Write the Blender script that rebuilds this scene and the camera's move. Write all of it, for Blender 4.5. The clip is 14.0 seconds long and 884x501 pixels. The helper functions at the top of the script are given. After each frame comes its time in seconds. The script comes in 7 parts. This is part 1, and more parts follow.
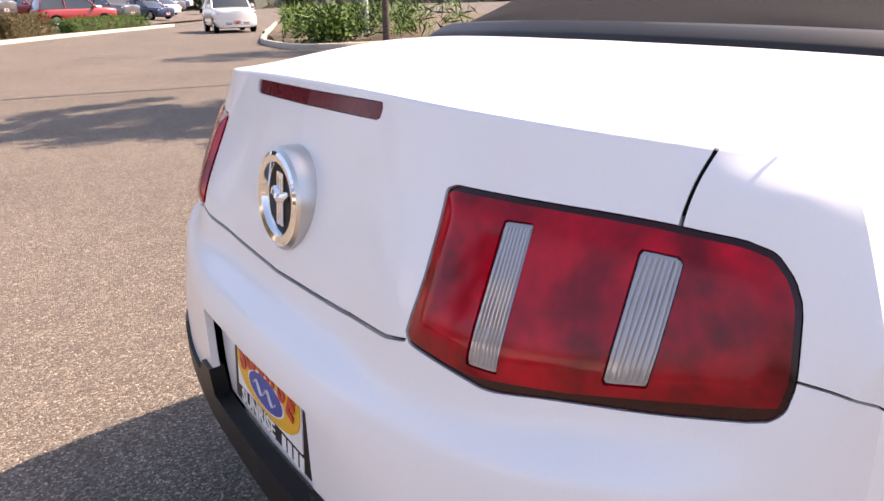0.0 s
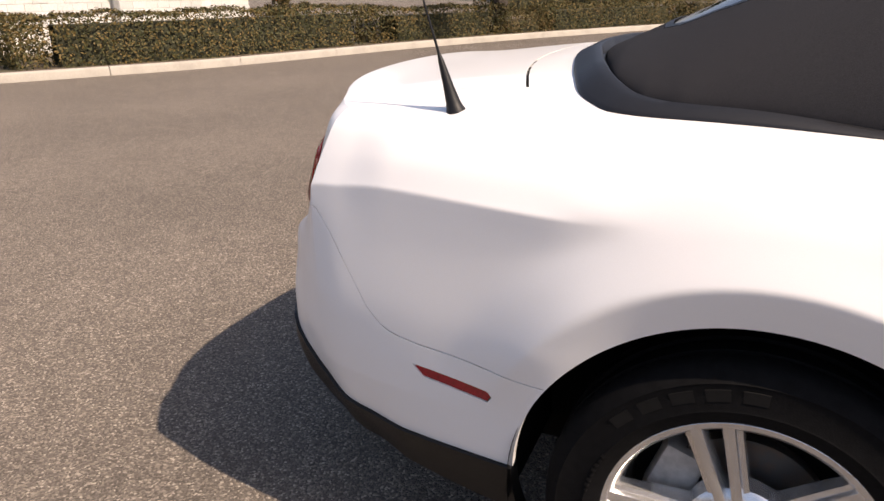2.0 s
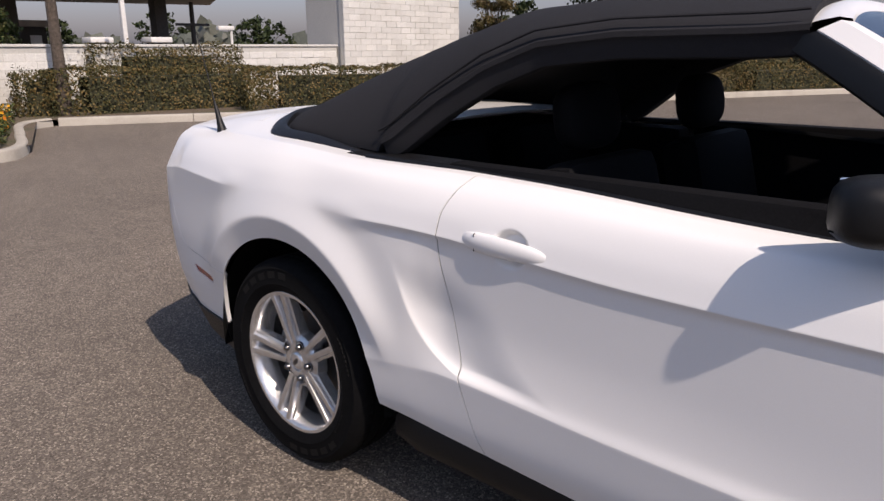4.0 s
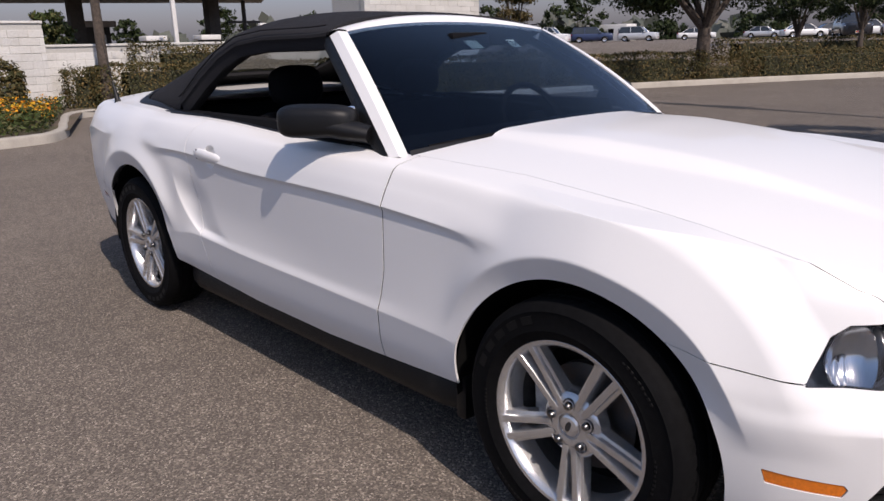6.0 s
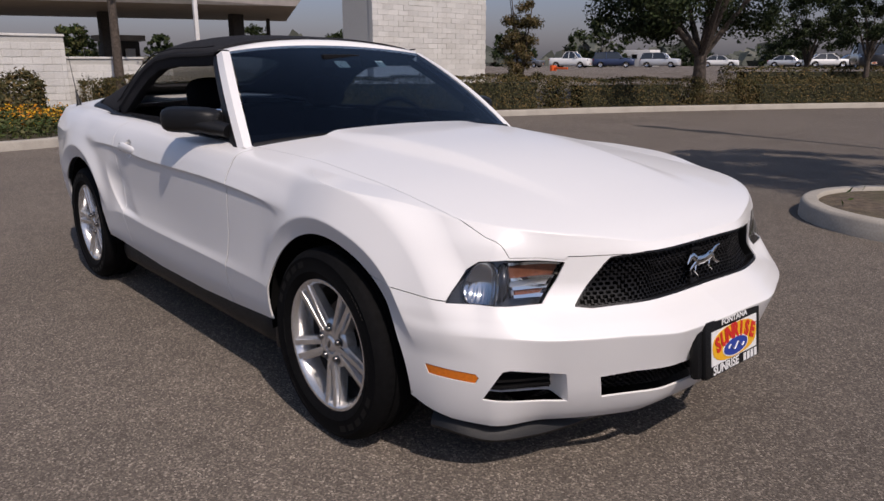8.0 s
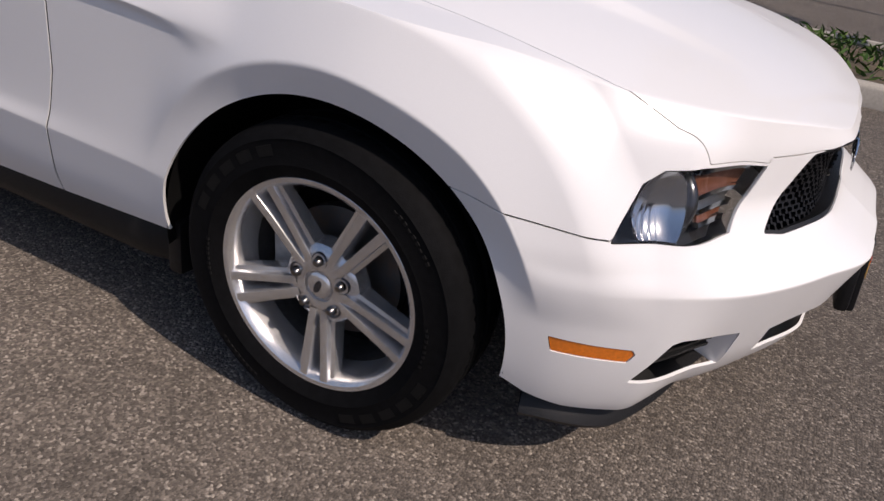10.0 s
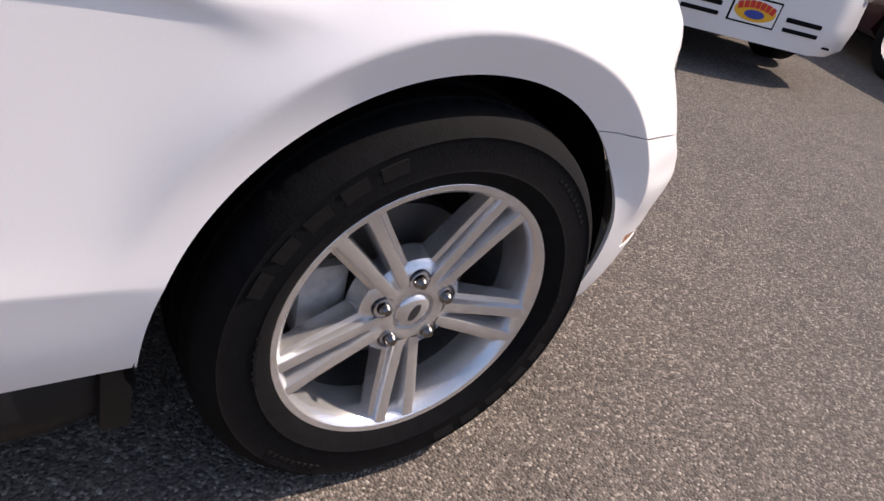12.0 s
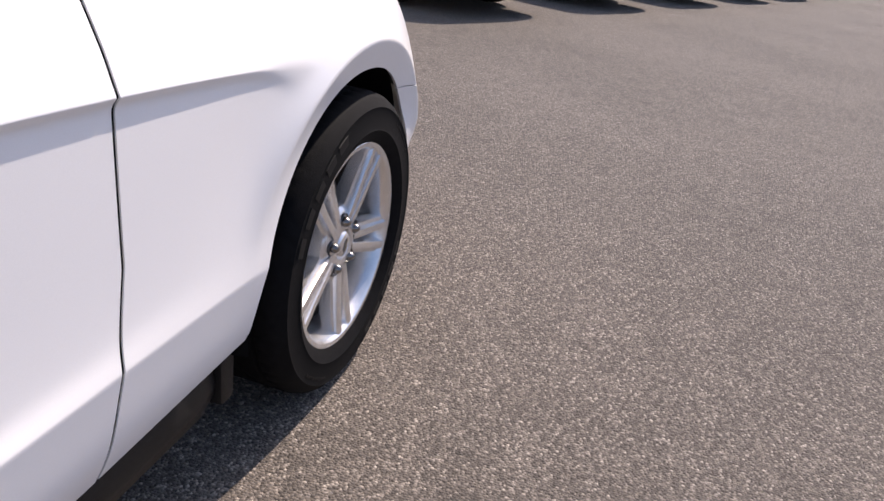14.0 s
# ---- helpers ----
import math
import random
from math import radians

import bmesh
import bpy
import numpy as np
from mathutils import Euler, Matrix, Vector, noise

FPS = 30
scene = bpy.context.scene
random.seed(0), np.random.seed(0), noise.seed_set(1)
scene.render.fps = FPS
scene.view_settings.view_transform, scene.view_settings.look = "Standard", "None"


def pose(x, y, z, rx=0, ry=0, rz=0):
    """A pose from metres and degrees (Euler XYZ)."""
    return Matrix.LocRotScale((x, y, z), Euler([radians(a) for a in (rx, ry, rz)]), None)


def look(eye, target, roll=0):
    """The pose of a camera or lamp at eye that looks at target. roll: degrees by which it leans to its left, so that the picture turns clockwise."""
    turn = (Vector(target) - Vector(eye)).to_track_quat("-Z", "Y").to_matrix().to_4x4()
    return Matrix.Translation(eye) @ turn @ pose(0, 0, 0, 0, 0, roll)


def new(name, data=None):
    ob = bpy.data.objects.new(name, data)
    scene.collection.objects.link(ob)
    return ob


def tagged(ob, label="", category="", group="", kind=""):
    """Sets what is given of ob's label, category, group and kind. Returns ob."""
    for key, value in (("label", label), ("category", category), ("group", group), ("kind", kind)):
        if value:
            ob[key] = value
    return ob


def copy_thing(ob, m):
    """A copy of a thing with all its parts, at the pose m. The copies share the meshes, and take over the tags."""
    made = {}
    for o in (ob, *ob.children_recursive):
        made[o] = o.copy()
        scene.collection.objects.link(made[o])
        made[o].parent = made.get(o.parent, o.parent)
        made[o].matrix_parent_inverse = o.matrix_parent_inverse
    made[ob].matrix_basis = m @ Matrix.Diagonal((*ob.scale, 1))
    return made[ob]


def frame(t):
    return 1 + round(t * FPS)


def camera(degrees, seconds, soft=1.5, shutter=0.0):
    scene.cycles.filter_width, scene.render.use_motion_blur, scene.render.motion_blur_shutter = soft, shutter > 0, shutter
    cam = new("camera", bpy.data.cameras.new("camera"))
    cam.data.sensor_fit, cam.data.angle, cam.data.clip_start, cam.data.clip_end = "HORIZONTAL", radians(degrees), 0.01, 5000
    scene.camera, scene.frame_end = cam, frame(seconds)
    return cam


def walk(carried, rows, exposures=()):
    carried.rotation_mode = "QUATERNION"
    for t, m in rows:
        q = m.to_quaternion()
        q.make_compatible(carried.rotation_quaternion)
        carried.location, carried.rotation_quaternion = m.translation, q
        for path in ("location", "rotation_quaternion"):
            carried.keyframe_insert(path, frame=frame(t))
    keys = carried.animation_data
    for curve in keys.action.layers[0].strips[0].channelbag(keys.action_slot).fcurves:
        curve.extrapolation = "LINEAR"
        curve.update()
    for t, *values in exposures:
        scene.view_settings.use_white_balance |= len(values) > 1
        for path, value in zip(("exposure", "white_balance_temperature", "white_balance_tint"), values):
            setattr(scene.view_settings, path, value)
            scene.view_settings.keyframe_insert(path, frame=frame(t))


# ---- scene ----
cam = camera(62.6, 14.0, soft=1.5)
PATH = [
    (0, (-4.191, -1.027, 1.178), (-3.137, 0.54, 0.522), -1.7),
    (0.5, (-3.954, -1.375, 1.216), (-3.485, 0.468, 0.597), -2.0),
    (1, (-3.648, -1.66, 1.226), (-3.665, 0.223, 0.552), -1.0),
    (1.5, (-3.207, -1.842, 1.224), (-3.707, -0.029, 0.544), -0.1),
    (2, (-2.769, -2.005, 1.25), (-3.529, -0.281, 0.58), -1.0),
    (2.5, (-2.301, -2.046, 1.274), (-3.327, -0.451, 0.639), -0.9),
    (3, (-1.836, -2.09, 1.291), (-2.965, -0.54, 0.723), -2.8),
    (3.2, (-1.652, -2.099, 1.297), (-2.817, -0.57, 0.744), -1.8),
    (5.3, (0.376, -2.249, 1.318), (-1.022, -0.911, 0.81), -2.3),
    (5.5, (0.579, -2.226, 1.303), (-0.793, -0.864, 0.79), -1.1),
    (6, (1.02, -2.245, 1.308), (-0.39, -0.936, 0.76), -1.5),
    (6.5, (1.455, -2.246, 1.314), (-0.011, -1.0, 0.766), -1.0),
    (7, (1.814, -2.223, 1.306), (0.367, -0.938, 0.799), -1.8),
    (7.5, (2.015, -2.15, 1.308), (0.565, -0.866, 0.812), 0.2),
    (8, (2.069, -2.141, 1.297), (0.607, -0.87, 0.802), -0.1),
    (8.5, (1.911, -2.152, 1.258), (0.446, -0.917, 0.686), 0.4),
    (8.7, (1.773, -2.165, 1.226), (0.333, -0.912, 0.629), 1.5),
    (10.8, (0.11, -1.797, 1.057), (0.135, -0.084, 0.024), 10.3),
    (11, (-0.022, -1.801, 1.013), (0.19, -0.071, 0.033), 9.3),
    (11.5, (-0.321, -1.708, 1.01), (0.429, -0.156, -0.005), 12.1),
    (12, (-0.578, -1.583, 1.009), (0.525, -0.26, -0.008), 16.7),
    (12.5, (-0.849, -1.506, 1.009), (0.579, -0.509, 0.025), 16.6),
    (13, (-1.015, -1.395, 1.005), (0.619, -0.736, 0.06), 14.7),
    (13.5, (-1.213, -1.357, 1.041), (0.522, -0.96, 0.128), 12.1),
    (14, (-1.36, -1.443, 1.075), (0.382, -0.995, 0.202), 8.4),
]
EXPOSURE = [(0.0, 1.72, 8450, 25), (0.5, 1.72, 8450, 24), (1.0, 1.50, 8500, 22), (1.5, 1.11, 8350, 21), (2.0, 0.78, 8150, 20), (3.0, 0.35, 7650, 20), (5.5, 0.17, 6850, 20), (7.5, -0.24, 6900, 20), (8.7, -0.26, 6950, 20), (11.0, 0.30, 7150, 20), (12.0, 0.82, 7250, 21), (12.5, 0.94, 7250, 21), (13.2, 1.00, 7150, 21), (14.0, 0.96, 7050, 21)]
walk(cam, [(t, look(eye, target, roll)) for t, eye, target, roll in PATH], EXPOSURE)

# ---------- world and sun ----------
SUN_X, SUN_Y, SUN_Z = 0.85, -0.205, 1.0
world = bpy.data.worlds.new("sky")
scene.world = world
world.use_nodes = True
sky = world.node_tree.nodes.new("ShaderNodeTexSky")
sky.sky_type = "NISHITA"
sky.sun_disc = False
sky.sun_elevation = math.atan2(SUN_Z, math.hypot(SUN_X, SUN_Y))
sky.sun_rotation = math.atan2(SUN_X, SUN_Y)
sky.dust_density = 1.6
sky.air_density = 1.5
sky.ozone_density = 3.0
backing = world.node_tree.nodes["Background"]
backing.inputs["Strength"].default_value = 0.10
tint = world.node_tree.nodes.new("ShaderNodeMix")
tint.data_type, tint.blend_type = "RGBA", "MULTIPLY"
tint.inputs["Factor"].default_value = 1.0
# the hazy blue-grey of the horizon turns to clear blue overhead
where = world.node_tree.nodes.new("ShaderNodeTexCoord")
split = world.node_tree.nodes.new("ShaderNodeSeparateXYZ")
haze = world.node_tree.nodes.new("ShaderNodeValToRGB")
haze.color_ramp.elements[0].color, haze.color_ramp.elements[1].color = (0.56, 0.63, 1.04, 1), (0.94, 0.97, 1.02, 1)
haze.color_ramp.elements[1].position = 0.5
world.node_tree.links.new(where.outputs["Generated"], split.inputs[0])
world.node_tree.links.new(split.outputs["Z"], haze.inputs[0])
world.node_tree.links.new(haze.outputs[0], tint.inputs["B"])
world.node_tree.links.new(sky.outputs[0], tint.inputs["A"])
world.node_tree.links.new(tint.outputs["Result"], backing.inputs["Color"])
sun_data = bpy.data.lights.new("sun", "SUN")
sun_data.energy, sun_data.angle, sun_data.color = 3.5, radians(0.6), (1.0, 0.95, 0.87)
sun = new("sun", sun_data)
sun.matrix_world = look((SUN_X * 30, SUN_Y * 30, SUN_Z * 30), (0, 0, 0))

# ---------- materials ----------


def material(name, colour, rough=0.5, metal=0.0, coat=0.0, grain=None, spots=None, bump=None, transmission=0.0, alpha=1.0, spec=0.5, spread=0.0):
    """A surface. grain: (scale, amount) fine variation; spots: (scale, amount, colour) large stains; bump: (scale, height); spread: variation from thing to thing."""
    m = bpy.data.materials.new(name)
    m.use_nodes = True
    nodes, links = m.node_tree.nodes, m.node_tree.links
    b = nodes["Principled BSDF"]
    b.inputs["Roughness"].default_value, b.inputs["Metallic"].default_value = rough, metal
    b.inputs["Coat Weight"].default_value, b.inputs["Coat Roughness"].default_value = coat, 0.04
    b.inputs["Transmission Weight"].default_value, b.inputs["Alpha"].default_value = transmission, alpha
    b.inputs["Specular IOR Level"].default_value = spec
    place = nodes.new("ShaderNodeNewGeometry").outputs["Position"]
    rgb = nodes.new("ShaderNodeRGB")
    rgb.outputs[0].default_value = (*colour, 1)
    out = rgb.outputs[0]

    def noise_at(scale, detail=4):
        n = nodes.new("ShaderNodeTexNoise")
        n.inputs["Scale"].default_value, n.inputs["Detail"].default_value = scale, detail
        links.new(place, n.inputs["Vector"])
        return n.outputs["Fac"]

    def ramp(value, low, high, to_low, to_high):
        r = nodes.new("ShaderNodeMapRange")
        for key, v in zip(("From Min", "From Max", "To Min", "To Max"), (low, high, to_low, to_high)):
            r.inputs[key].default_value = v
        links.new(value, r.inputs["Value"])
        return r.outputs[0]

    def scaled(colour_out, factor):
        mix = nodes.new("ShaderNodeVectorMath")
        mix.operation = "SCALE"
        links.new(colour_out, mix.inputs[0])
        links.new(factor, mix.inputs["Scale"])
        return mix.outputs[0]

    if grain:
        out = scaled(out, ramp(noise_at(grain[0]), 0.3, 0.7, 1 - grain[1], 1 + grain[1]))
    if spots:
        mix = nodes.new("ShaderNodeMix")
        mix.data_type = "RGBA"
        links.new(ramp(noise_at(spots[0], 6), 0.45, 0.7, 0, spots[1]), mix.inputs["Factor"])
        links.new(out, mix.inputs["A"])
        mix.inputs["B"].default_value = (*spots[2], 1)
        out = mix.outputs["Result"]
    if spread:
        rand = nodes.new("ShaderNodeObjectInfo").outputs["Random"]
        out = scaled(out, ramp(rand, 0, 1, 1 - spread, 1 + spread))
    links.new(out, b.inputs["Base Color"])
    if bump:
        node = nodes.new("ShaderNodeBump")
        node.inputs["Strength"].default_value, node.inputs["Distance"].default_value = 1.0, bump[1]
        links.new(noise_at(bump[0], 5), node.inputs["Height"])
        links.new(node.outputs[0], b.inputs["Normal"])
    return m


def asphalt_material():
    """Worn asphalt: pale and dark stones in a grey binder, with soft stains."""
    m = bpy.data.materials.new("asphalt")
    m.use_nodes = True
    nodes, links = m.node_tree.nodes, m.node_tree.links
    b = nodes["Principled BSDF"]
    b.inputs["Roughness"].default_value, b.inputs["Diffuse Roughness"].default_value = 0.85, 0.5
    b.inputs["Specular IOR Level"].default_value = 0.3
    place = nodes.new("ShaderNodeNewGeometry").outputs["Position"]

    def tex(kind, scale, detail=None):
        n = nodes.new(kind)
        n.inputs["Scale"].default_value = scale
        if detail is not None:
            n.inputs["Detail"].default_value = detail
        links.new(place, n.inputs["Vector"])
        return n

    stones = tex("ShaderNodeTexVoronoi", 160)
    small = tex("ShaderNodeTexVoronoi", 400)
    ramp = nodes.new("ShaderNodeValToRGB")
    ramp.color_ramp.elements[0].color, ramp.color_ramp.elements[1].color = (0.074, 0.063, 0.053, 1), (0.38, 0.33, 0.275, 1)
    for at, c in ((0.20, (0.094, 0.079, 0.066)), (0.62, (0.146, 0.123, 0.102)), (0.90, (0.225, 0.190, 0.158))):
        ramp.color_ramp.elements.new(at).color = (*c, 1)
    grey = nodes.new("ShaderNodeSeparateColor")
    links.new(stones.outputs["Color"], grey.inputs[0])
    links.new(grey.outputs[0], ramp.inputs[0])
    fine = nodes.new("ShaderNodeMapRange")
    fine.inputs["To Min"].default_value, fine.inputs["To Max"].default_value = 0.90, 1.09
    grey2 = nodes.new("ShaderNodeSeparateColor")
    links.new(small.outputs["Color"], grey2.inputs[0])
    links.new(grey2.outputs[1], fine.inputs["Value"])
    broad = nodes.new("ShaderNodeMapRange")
    for key, v in zip(("From Min", "From Max", "To Min", "To Max"), (0.3, 0.7, 0.86, 1.12)):
        broad.inputs[key].default_value = v
    links.new(tex("ShaderNodeTexNoise", 0.45, 8).outputs["Fac"], broad.inputs["Value"])
    patch = nodes.new("ShaderNodeMapRange")
    for key, v in zip(("From Min", "From Max", "To Min", "To Max"), (0.35, 0.65, 0.93, 1.06)):
        patch.inputs[key].default_value = v
    links.new(tex("ShaderNodeTexNoise", 6.0, 6).outputs["Fac"], patch.inputs["Value"])
    out = ramp.outputs[0]
    for f in (fine, broad, patch):
        s = nodes.new("ShaderNodeVectorMath")
        s.operation = "SCALE"
        links.new(out, s.inputs[0])
        links.new(f.outputs[0], s.inputs["Scale"])
        out = s.outputs[0]
    links.new(out, b.inputs["Base Color"])
    bump = nodes.new("ShaderNodeBump")
    bump.inputs["Distance"].default_value = 0.006
    bump.inputs["Strength"].default_value = 0.8
    links.new(stones.outputs["Distance"], bump.inputs["Height"])
    bump.invert = True
    links.new(bump.outputs[0], b.inputs["Normal"])
    return m


PAINT = material("white_paint", (0.83, 0.82, 0.805), 0.36, coat=0.40, grain=(600, 0.015))
BLACK_PLASTIC = material("black_plastic", (0.0068, 0.0068, 0.0074), 0.45, grain=(300, 0.2), bump=(900, 0.0004), spec=0.35)
GAP = material("dark_gap", (0.006, 0.006, 0.006), 0.9, spec=0.1)
FABRIC = material("black_canvas", (0.023, 0.023, 0.026), 0.95, grain=(700, 0.3), bump=(1400, 0.0008), spec=0.15)
RIM_RUBBER = material("rim_rubber", (0.011, 0.0112, 0.013), 0.45, grain=(60, 0.10), bump=(500, 0.0003), spec=0.4)
RUBBER = material("rubber", (0.0040, 0.0040, 0.0044), 0.80, grain=(60, 0.3), bump=(300, 0.0006), spec=0.12)
MARK_RUBBER = material("raised_rubber", (0.0062, 0.0062, 0.0062), 0.6, grain=(90, 0.2), spec=0.2)
GRILLE_BLACK = material("grille_black", (0.007, 0.007, 0.008), 0.5, grain=(200, 0.2), spec=0.25)
ALLOY = material("silver_alloy", (0.74, 0.73, 0.72), 0.24, metal=0.80, grain=(80, 0.06))
# shade deep inside the rim is put into this colour, with brake dust
DUST_AND_SHADE = material("dusty_shaded_barrel", (0.05, 0.047, 0.044), 0.7, metal=0.3, grain=(60, 0.2))
LUG_CHROME = material("dark_chrome", (0.22, 0.21, 0.20), 0.22, metal=1.0)
CHROME = material("chrome", (0.86, 0.87, 0.88), 0.07, metal=1.0)
SATIN = material("satin_metal", (0.60, 0.585, 0.56), 0.30, metal=1.0)
CALLIPER = material("cast_calliper", (0.50, 0.49, 0.47), 0.55, metal=0.3, grain=(60, 0.15), spots=(25, 0.4, (0.25, 0.22, 0.2)))
# steel darkened to carry the shade behind the spokes, with rust spots
STEEL = material("brake_steel", (0.10, 0.095, 0.09), 0.5, metal=0.6, spots=(40, 0.5, (0.16, 0.10, 0.07)))
RED_LENS = material("red_lens", (0.42, 0.0012, 0.012), 0.12, coat=0.10, grain=(22, 0.4), spots=(13, 0.95, (0.09, 0.001, 0.003)), spec=0.3)
RED_LENS_DARK = material("dark_red_lens", (0.030, 0.002, 0.004), 0.10, coat=0.25, grain=(30, 0.4), spec=0.3)
AMBER = material("amber_lens", (0.80, 0.20, 0.015), 0.12, coat=1.0, grain=(140, 0.12))
AMBER_DIM = material("amber_reflector", (0.22, 0.085, 0.050), 0.2, metal=0.3, grain=(120, 0.2))
CLEAR_LENS = material("fluted_clear_lens", (0.32, 0.32, 0.335), 0.10, metal=0.35, coat=1.0)
LAMP_DARK = material("lamp_housing", (0.045, 0.045, 0.05), 0.18, metal=0.4, coat=0.6)
REFLECTOR = material("lamp_reflector", (0.66, 0.66, 0.68), 0.12, metal=1.0, grain=(80, 0.03))
INTERIOR = material("charcoal_trim", (0.006, 0.006, 0.007), 0.8, grain=(200, 0.3), bump=(500, 0.0006), spec=0.12)
WHITE_SHEET = material("white_sheet", (0.78, 0.78, 0.77), 0.4, grain=(90, 0.03))
RED_INK = material("red_ink", (0.62, 0.03, 0.02), 0.4, grain=(200, 0.05))
YELLOW_INK = material("yellow_ink", (0.80, 0.42, 0.02), 0.4, grain=(200, 0.05))
BLUE_INK = material("blue_ink", (0.02, 0.05, 0.30), 0.4, grain=(200, 0.05))


def glass_material(name, tint, roughness=0.02):
    """Thin tinted glass: mostly clear, with a mirror film."""
    m = bpy.data.materials.new(name)
    m.use_nodes = True
    nodes, links = m.node_tree.nodes, m.node_tree.links
    nodes.remove(nodes["Principled BSDF"])
    clear, shine, mix, fresnel = (nodes.new("ShaderNode" + k) for k in ("BsdfTransparent", "BsdfGlossy", "MixShader", "LayerWeight"))
    clear.inputs[0].default_value = (*tint, 1)
    shine.inputs["Roughness"].default_value = roughness
    fresnel.inputs["Blend"].default_value = 0.5
    power, film = nodes.new("ShaderNodeMath"), nodes.new("ShaderNodeMapRange")
    power.operation = "POWER"
    power.inputs[1].default_value = 5.0
    film.inputs["To Min"].default_value, film.inputs["To Max"].default_value = 0.035, 1.0
    links.new(fresnel.outputs["Facing"], power.inputs[0])
    links.new(power.outputs[0], film.inputs["Value"])
    links.new(film.outputs[0], mix.inputs[0])
    links.new(clear.outputs[0], mix.inputs[1])
    links.new(shine.outputs[0], mix.inputs[2])
    links.new(mix.outputs[0], nodes["Material Output"].inputs[0])
    return m


WINDSHIELD = glass_material("windshield_glass", (0.40, 0.49, 0.60))
REAR_GLASS = glass_material("rear_window_glass", (0.25, 0.28, 0.30))
LENS_GLASS = glass_material("lamp_glass", (0.9, 0.92, 0.93))
ASPHALT = asphalt_material()

# ---------- surface mathematics of the car's body ----------
# The car stands along x: front axle at x = 0, nose towards +x, right flank towards -y.


def smooth(a, b, x):
    t = np.clip((np.asarray(x, float) - a) / (b - a), 0, 1)
    return t * t * (3 - 2 * t)


def curve(t, knots, values):
    """A smooth curve through the values at the knots (cubic, with slopes that do not overshoot)."""
    k, v, t = np.asarray(knots, float), np.asarray(values, float), np.asarray(t, float)
    h, d = np.diff(k), np.diff(v) / np.diff(k)
    m = np.zeros(len(k))
    m[0], m[-1] = d[0], d[-1]
    same = d[1:] * d[:-1] > 0
    w1, w2 = 2 * h[1:] + h[:-1], h[1:] + 2 * h[:-1]
    safe = np.where(same, d[:-1], 1), np.where(same, d[1:], 1)
    m[1:-1] = np.where(same, (w1 + w2) / (w1 / safe[0] + w2 / safe[1]), 0)
    i = np.clip(np.searchsorted(k, t) - 1, 0, len(k) - 2)
    s = np.clip((t - k[i]) / h[i], 0, 1)
    a, b = 2 * s**3 - 3 * s**2 + 1, s**3 - 2 * s**2 + s
    return a * v[i] + b * h[i] * m[i] + (1 - a) * v[i + 1] + (s**3 - s**2) * h[i] * m[i + 1]


def hood_height(x, y):
    z = curve(x, [-1.0, -0.8, -0.5, -0.2, 0.15, 0.4, 0.6, 0.75, 0.86, 1.0], [1.035, 1.025, 1.005, 0.982, 0.948, 0.908, 0.862, 0.815, 0.765, 0.70])
    shoulder = np.interp(x, [-0.7, -0.2, 0.6], [0.395, 0.365, 0.29])
    ramp = np.clip((shoulder + 0.05 - np.abs(y)) / 0.06, -0.3, 1.3)
    ramp = np.where(ramp < 0.12, 0.12 * np.exp(np.minimum(ramp / 0.12 - 1, 0)), np.where(ramp > 0.88, 1 - 0.12 * np.exp(np.minimum((0.88 - ramp) / 0.12, 0)), ramp))
    dome = 0.032 * ramp * smooth(0.70, -0.1, x) * (1 - 0.55 * smooth(-0.30, -0.66, x))
    return z + dome - 0.047 * (np.abs(y) / 0.7) ** 2.2


def deck_height(x, y):
    z = curve(x, [-3.9, -3.76, -3.6, -3.4, -3.2, -2.9, -2.5, -2.0, -1.4, -0.8], [1.05, 1.064, 1.071, 1.088, 1.100, 1.100, 1.085, 1.066, 1.05, 1.03])
    q = np.abs(y) / 0.71
    full = smooth(-3.60, -3.32, x) * smooth(-2.0, -2.6, x)
    return z - (0.042 - 0.016 * full) * q**2.2 - 0.034 * full * smooth(0.75, 1.05, q)


def top_height(x, y):
    w = smooth(-1.0, -1.9, x)
    return (1 - w) * hood_height(x, y) + w * deck_height(x, y)


# the outline in plan, from the middle of the nose round the flank to the middle of the tail
OUTLINE = [(1.003, 0), (0.989, 0.22), (0.897, 0.425), (0.797, 0.585), (0.655, 0.741), (0.48, 0.840), (0.25, 0.888), (-0.05, 0.908), (-0.45, 0.903), (-0.95, 0.903), (-1.55, 0.905),
           (-2.05, 0.908), (-2.2, 0.914), (-2.42, 0.92), (-2.75, 0.922), (-3.10, 0.888), (-3.40, 0.846), (-3.53, 0.822), (-3.600, 0.806), (-3.630, 0.774), (-3.77, 0.62), (-3.843, 0.40), (-3.870, 0.20), (-3.875, 0)]
# upright profiles at some of those places: how far inside the outline, and how high
NOSE = [(0.16, 0.185), (0.105, 0.235), (0.065, 0.31), (0.038, 0.40), (0.0, 0.512), (0.040, 0.538), (0.112, 0.592), (0.122, 0.65), (0.120, 0.728), (0.138, None)]
NOSE_SIDE = [(0.14, 0.185), (0.10, 0.235), (0.063, 0.31), (0.034, 0.40), (0.0, 0.517), (0.034, 0.547), (0.094, 0.600), (0.115, 0.66), (0.114, 0.732), (0.125, None)]
CORNER = [(0.078, 0.190), (0.052, 0.24), (0.029, 0.315), (0.012, 0.41), (0.0, 0.525), (0.020, 0.57), (0.044, 0.620), (0.070, 0.70), (0.092, 0.775), (0.135, None)]
